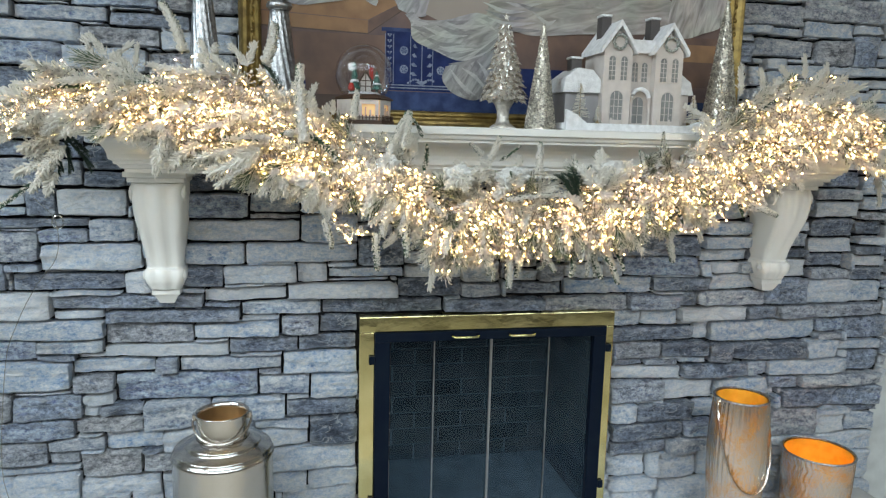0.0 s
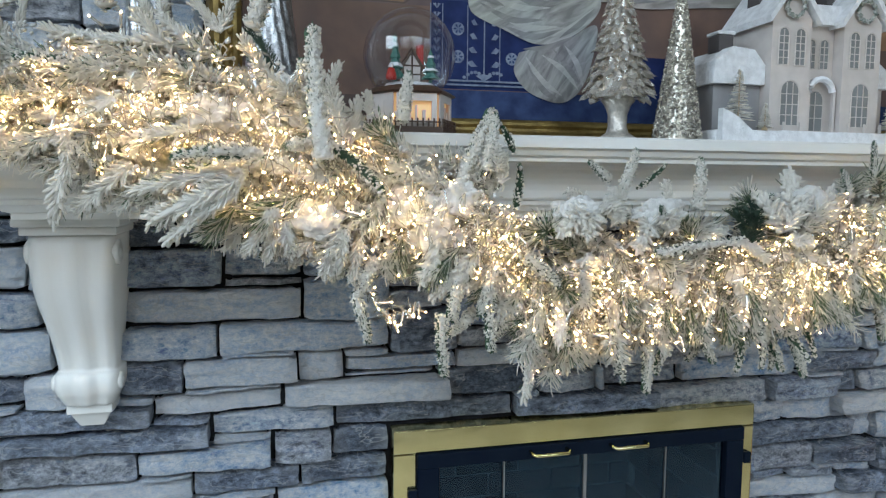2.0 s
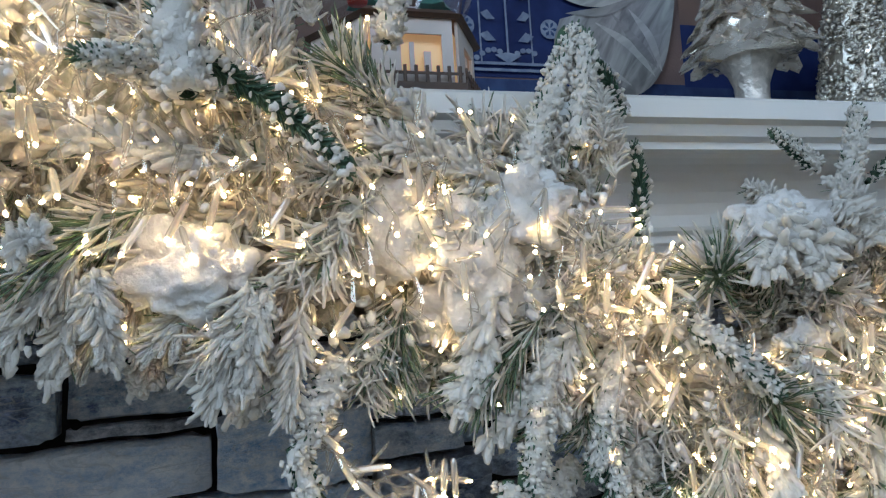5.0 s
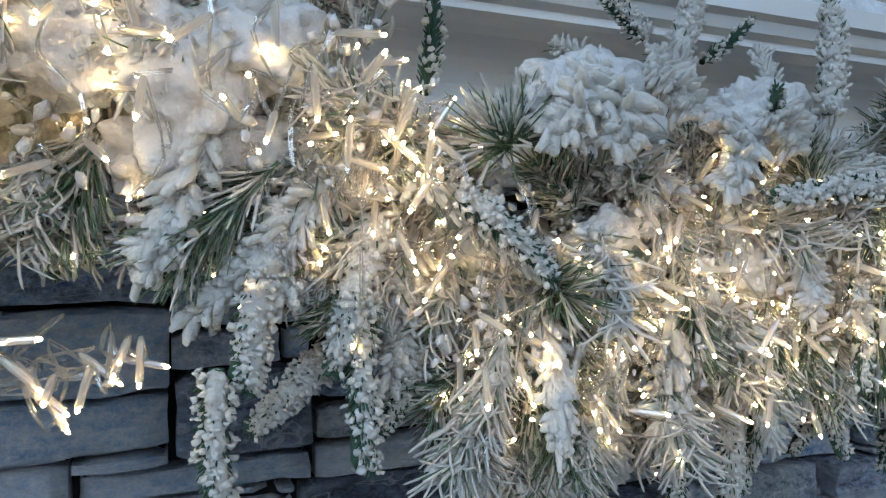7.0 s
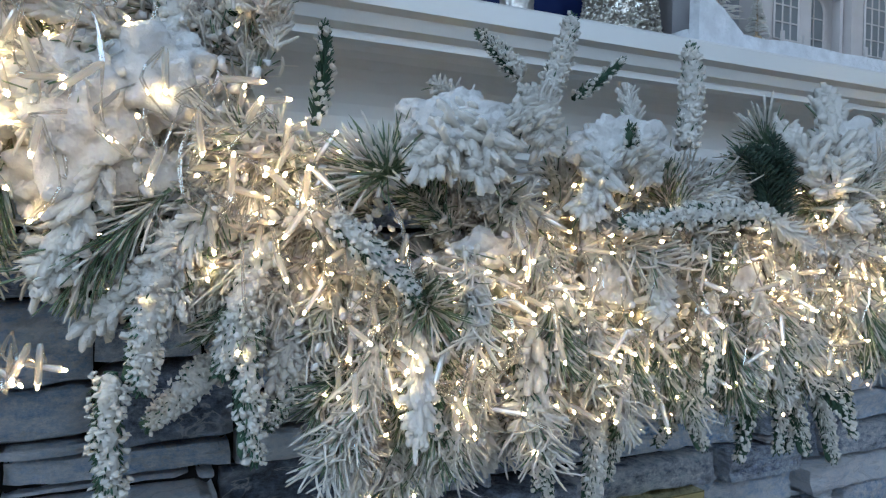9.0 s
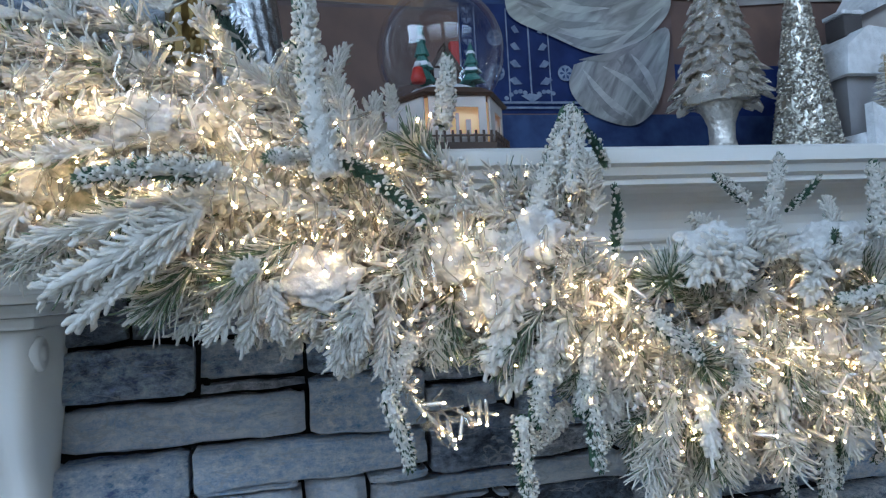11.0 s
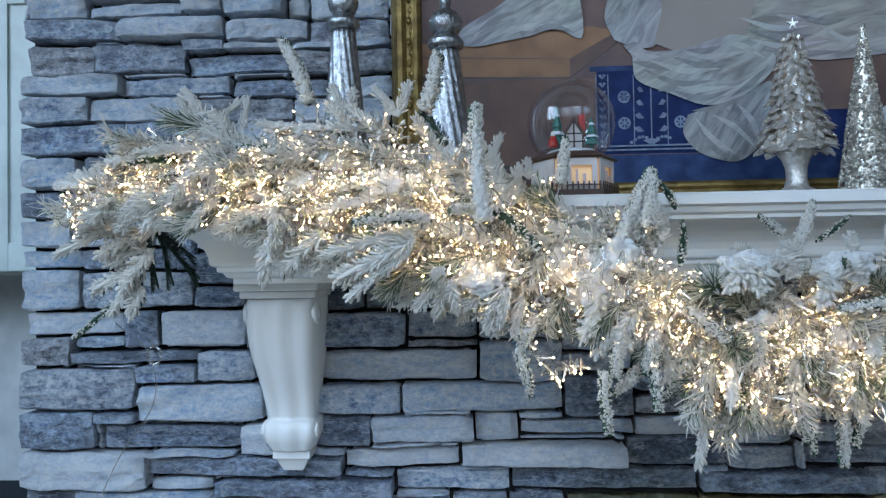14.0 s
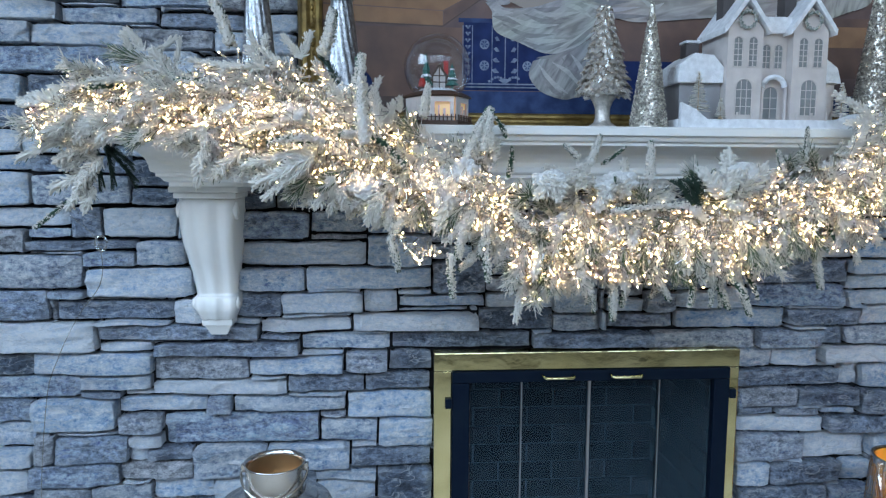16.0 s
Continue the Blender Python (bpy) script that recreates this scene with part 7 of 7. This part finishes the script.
lay((-1477, -1320, 1080, 1114), (-1319, -887, 1062, 1111), (-882, -614, 1074, 1127), (-611, -174, 1070, 1129), (-174, 197, 1069, 1126), (210, 548, 1065, 1123), (549, 765, 1063, 1123), (769, 839, 1070, 1122), (845, 1124, 1075, 1134), (1534, 1685, 1072, 1156))
lay((-1822, -1478, 1080, 1173), (-1470, -1004, 1115, 1159), (-1004, -731, 1127, 1179), (59, 284, 1126, 1181), (1125, 1321, 1072, 1176), (1322, 1533, 1072, 1172))
lay((-728, -339, 1130, 1190), (-338, -107, 1130, 1203), (285, 644, 1124, 1193), (645, 884, 1134, 1184), (885, 1113, 1135, 1203))
lay((-1817, -1606, 1178, 1266), (-1587, -1249, 1173, 1234), (-1249, -1162, 1168, 1241), (-1067, -944, 1179, 1252), (-936, -694, 1190, 1258), (-693, -589, 1191, 1262), (-588, -322, 1204, 1246), (527, 840, 1194, 1271))
lay((-1605, -1494, 1235, 1268), (840, 1047, 1248, 1302))
lay((-1813, -1500, 1269, 1374), (-1493, -1187, 1242, 1334), (-1065, -870, 1258, 1328), (-862, -487, 1263, 1332), (-485, -321, 1247, 1349))
lay((-1499, -1352, 1335, 1378), (-1352, -1207, 1335, 1412), (-1058, -680, 1332, 1406), (-679, -486, 1333, 1429))
lay((-1809, -1663, 1374, 1446), (-1656, -1352, 1379, 1416))
lay((-1806, -1537, 1446, 1510), (-1536, -1444, 1432, 1512), (-1443, -1233, 1416, 1512), (-1056, -851, 1411, 1494), (-851, -678, 1430, 1501))
lay((-1802, -1645, 1515, 1609), (-1645, -1360, 1512, 1604), (-1360, -1231, 1516, 1571), (-1050, -950, 1500, 1575), (-950, -835, 1501, 1572))
lay((-1799, -1639, 1612, 1662), (-1639, -1408, 1608, 1658))
lay((-1796, -1651, 1665, 1732), (-1651, -1463, 1662, 1728))
lay((-1793, -1642, 1734, 1799), (-1641, -1403, 1730, 1794), (-1403, -1145, 1724, 1788))
lay((-1789, -1642, 1802, 1887), (-1642, -1400, 1797, 1883), (-1400, -1156, 1791, 1877))
lay((-1786, -1397, 1887, 1962), (-1397, -1154, 1880, 1954), (-1154, -882, 1874, 1949))
lay((-1782, -1610, 1965, 2029), (-1610, -1345, 1962, 2023), (-1345, -1109, 1954, 2016), (-1109, -881, 1949, 2011))
lay((-1780, -1536, 2029, 2082), (-1536, -1267, 2023, 2075), (-1267, -1021, 2016, 2067), (-1021, -876, 2011, 2064), (899, 989, 2003, 2083), (990, 1262, 2031, 2106), (1263, 1434, 2012, 2110), (1435, 1546, 2014, 2129))
lay((-1777, -1607, 2083, 2164), (-1606, -1379, 2083, 2160), (-1373, -1131, 2075, 2128), (-1119, -875, 2067, 2133), (907, 1052, 2106, 2137), (1053, 1201, 2107, 2142))
lay((-1378, -1276, 2128, 2160), (-1074, -882, 2146, 2205), (1202, 1434, 2111, 2173))
lay((-1773, -1537, 2164, 2223), (-1537, -1280, 2160, 2216), (-1276, -1074, 2152, 2210), (885, 1201, 2143, 2228), (1202, 1523, 2174, 2262))

# the openings: firebox and what lies behind the picture stay free of extra stones
taken[round((-0.475 - STONE_L) / CELL):round((0.475 - STONE_L) / CELL), : round(1.065 / CELL)] = True
srnd = random.Random(21)
nx, nz = taken.shape
for k in range(nz - 2):
    i = 0
    while i < nx - 2:
        if taken[i, k]:
            i += 1
            continue
        w, want = 0, srnd.randint(12, 36)
        while i + w < nx and w < want and not taken[i + w, k]:
            w += 1
        h, tall = 0, srnd.randint(4, 8)
        while k + h < nz and h < tall and not taken[i:i + w, k + h].any():
            h += 1
        taken[i:i + w, k:k + h] = True
        if w >= 2 and h >= 2:
            stones.append((STONE_L + i * CELL, STONE_L + (i + w) * CELL, k * CELL, (k + h) * CELL))
        i += w


def snug(stones, reach):
    """Let each stone grow towards its neighbours until the joints are tight."""
    edges = np.array(stones)
    for i in range(len(edges)):
        x0, x1, z0, z1 = edges[i]
        beside = (np.minimum(edges[:, 3], z1) - np.maximum(edges[:, 2], z0)) > 0.008
        above = (np.minimum(edges[:, 1], x1) - np.maximum(edges[:, 0], x0)) > 0.008
        beside[i] = above[i] = False
        for side, mask, theirs, sign in ((1, beside, 0, 1), (0, beside, 1, -1), (3, above, 2, 1), (2, above, 3, -1)):
            gaps = (edges[mask][:, theirs] - edges[i, side]) * sign
            ahead = gaps[gaps > -0.004]
            if len(ahead) and 0.0005 < ahead.min() < reach:
                edges[i, side] += sign * ahead.min()
    return [tuple(e) for e in edges]


stones = snug(stones, 0.026)
# slivers wedged into what is still open
FINE = 0.005
full = np.zeros((int((STONE_R - STONE_L) / FINE) + 1, int(ROOM_TOP / FINE) + 1), bool)
for x0, x1, z0, z1 in stones:
    full[round((x0 - STONE_L) / FINE):round((x1 - STONE_L) / FINE), round(z0 / FINE):round(z1 / FINE)] = True
full[round((-0.482 - STONE_L) / FINE):round((0.482 - STONE_L) / FINE), : round(1.072 / FINE)] = True
slivers = []
for k in range(full.shape[1] - 1):
    i = 0
    while i < full.shape[0] - 1:
        w = 0
        while i + w < full.shape[0] - 1 and w < 44 and not full[i + w, k]:
            w += 1
        if w < 4:
            i += max(w, 1)
            continue
        h = 1
        while k + h < full.shape[1] - 1 and h < 8 and not full[i:i + w, k + h].any():
            h += 1
        full[i:i + w, k:k + h] = True
        slivers.append((STONE_L + i * FINE, STONE_L + (i + w) * FINE, k * FINE - 0.001, (k + h) * FINE + 0.001))
        i += w


def stone_piece(x0, x1, z0, z1):
    """One split stone: a worn, uneven face with eased, irregular edges."""
    w, h = x1 - x0, z1 - z0
    grain = 0.017 if z0 < 2.5 else 0.05
    gap = srnd.uniform(0.0016, 0.0052)
    x0, x1, z0, z1 = x0 + gap, x1 - gap, z0 + gap, z1 - gap
    a, b = max(5, min(16, int(w / grain))), max(4, min(7, int(h / (grain * 0.65))))
    out = srnd.uniform(-0.026, 0.018)
    tilt, lean = srnd.uniform(-0.02, 0.02), srnd.uniform(-0.08, 0.08)
    seed = srnd.uniform(0, 99)
    verts, faces = [], []
    slope0, slope1 = srnd.uniform(-0.03, 0.03) * w, srnd.uniform(-0.03, 0.03) * w
    slope0, slope1 = (max(min(v, 0.006), -0.006) for v in (slope0, slope1))
    for j in range(b + 1):
        for i in range(a + 1):
            u, v = i / a, j / b
            # rows near the edge stay close to it, so that only a rim is rounded
            uu = 0.0 if i == 0 else 1.0 if i == a else min(max(u, 0.005 / w), 1 - 0.005 / w)
            vv = 0.0 if j == 0 else 1.0 if j == b else (0.07 if j == 1 else 0.93 if j == b - 1 else v)
            foot = z0 + (slope0 * (u - 0.5) if slope0 * (u - 0.5) > 0 else 0)
            head = z1 + (slope1 * (u - 0.5) if slope1 * (u - 0.5) < 0 else 0)
            x, z = x0 + (x1 - x0) * uu, foot + (head - foot) * vv
            # riven face: split layers in steps, ridges along the bed, fine grain
            step = noise.noise(Vector((x * 9, seed, z * 24))) * 2.2
            layer_y = (math.floor(step) + min(1, 3.5 * (step - math.floor(step)))) * 0.0065
            rough = layer_y + abs(noise.noise(Vector((x * 12, seed + 3, z * 75)))) * 0.005 + noise.noise(Vector((x * 60, seed + 5, z * 80))) * 0.0025
            y = -out + tilt * (u - 0.5) * w * 4 + lean * (v - 0.5) * h + rough
            border = i in (0, a) or j in (0, b)
            if border:
                y += srnd.uniform(0.003, 0.011)
                wob = noise.noise(Vector((x * 30, seed + 9, z * 30)))
                if j in (0, b):
                    z += (0.0003 + 0.0035 * max(0, wob)) * (1 if j == 0 else -1)
                if i in (0, a):
                    x += (0.0004 + 0.004 * max(0, wob)) * (1 if i == 0 else -1)
                if i in (0, a) and j in (0, b):
                    x += srnd.uniform(0.0, 0.009) * (1 if i == 0 else -1)
                    z += srnd.uniform(0.0, 0.007) * (1 if j == 0 else -1)
            # all stones share one gentle waver, so joints stay tight but never straight
            x += noise.noise(Vector((x * 7, 3.0, z * 9))) * 0.004
            z += noise.noise(Vector((x * 6, 8.0, z * 6))) * 0.004 + noise.noise(Vector((x * 21, 1.0, z * 14))) * 0.003
            verts.append((x, y, z))
    at = lambda i, j: j * (a + 1) + i
    for j in range(b):
        for i in range(a):
            faces.append((at(i, j), at(i + 1, j), at(i + 1, j + 1), at(i, j + 1)))
    rim = [at(i, 0) for i in range(a)] + [at(a, j) for j in range(b)] + [at(i, b) for i in range(a, 0, -1)] + [at(0, j) for j in range(b, 0, -1)]
    n = len(verts)
    verts += [(verts[q][0], 0.06, verts[q][2]) for q in rim]
    m = len(rim)
    for q in range(m):
        r = (q + 1) % m
        faces.append((rim[r], rim[q], n + q, n + r))
    return verts, faces


def near(s):
    return 0.5 < (s[2] + s[3]) / 2 < 2.25 and s[3] - s[2] > 0.018


stones += slivers
stones.sort(key=lambda s: not near(s))
far_v, far_f = [], []
for count, s in enumerate(stones):
    v, f = stone_piece(*s)
    if count < 400 and near(s):
        me = bpy.data.meshes.new("stone")
        me.from_pydata(v, [], f)
        me.materials.append(STONE)
        ob = new("stone", me)
        ob.parent = breast
    else:
        k = len(far_v)
        far_v += v
        far_f += [[q + k for q in face] for face in f]
if far_v:
    me = bpy.data.meshes.new("stones")
    me.from_pydata(far_v, [], far_f)
    me.materials.append(STONE)
    ob = new("stone_mass", me)
    ob.parent = breast
    ob["kind"] = "stuff"
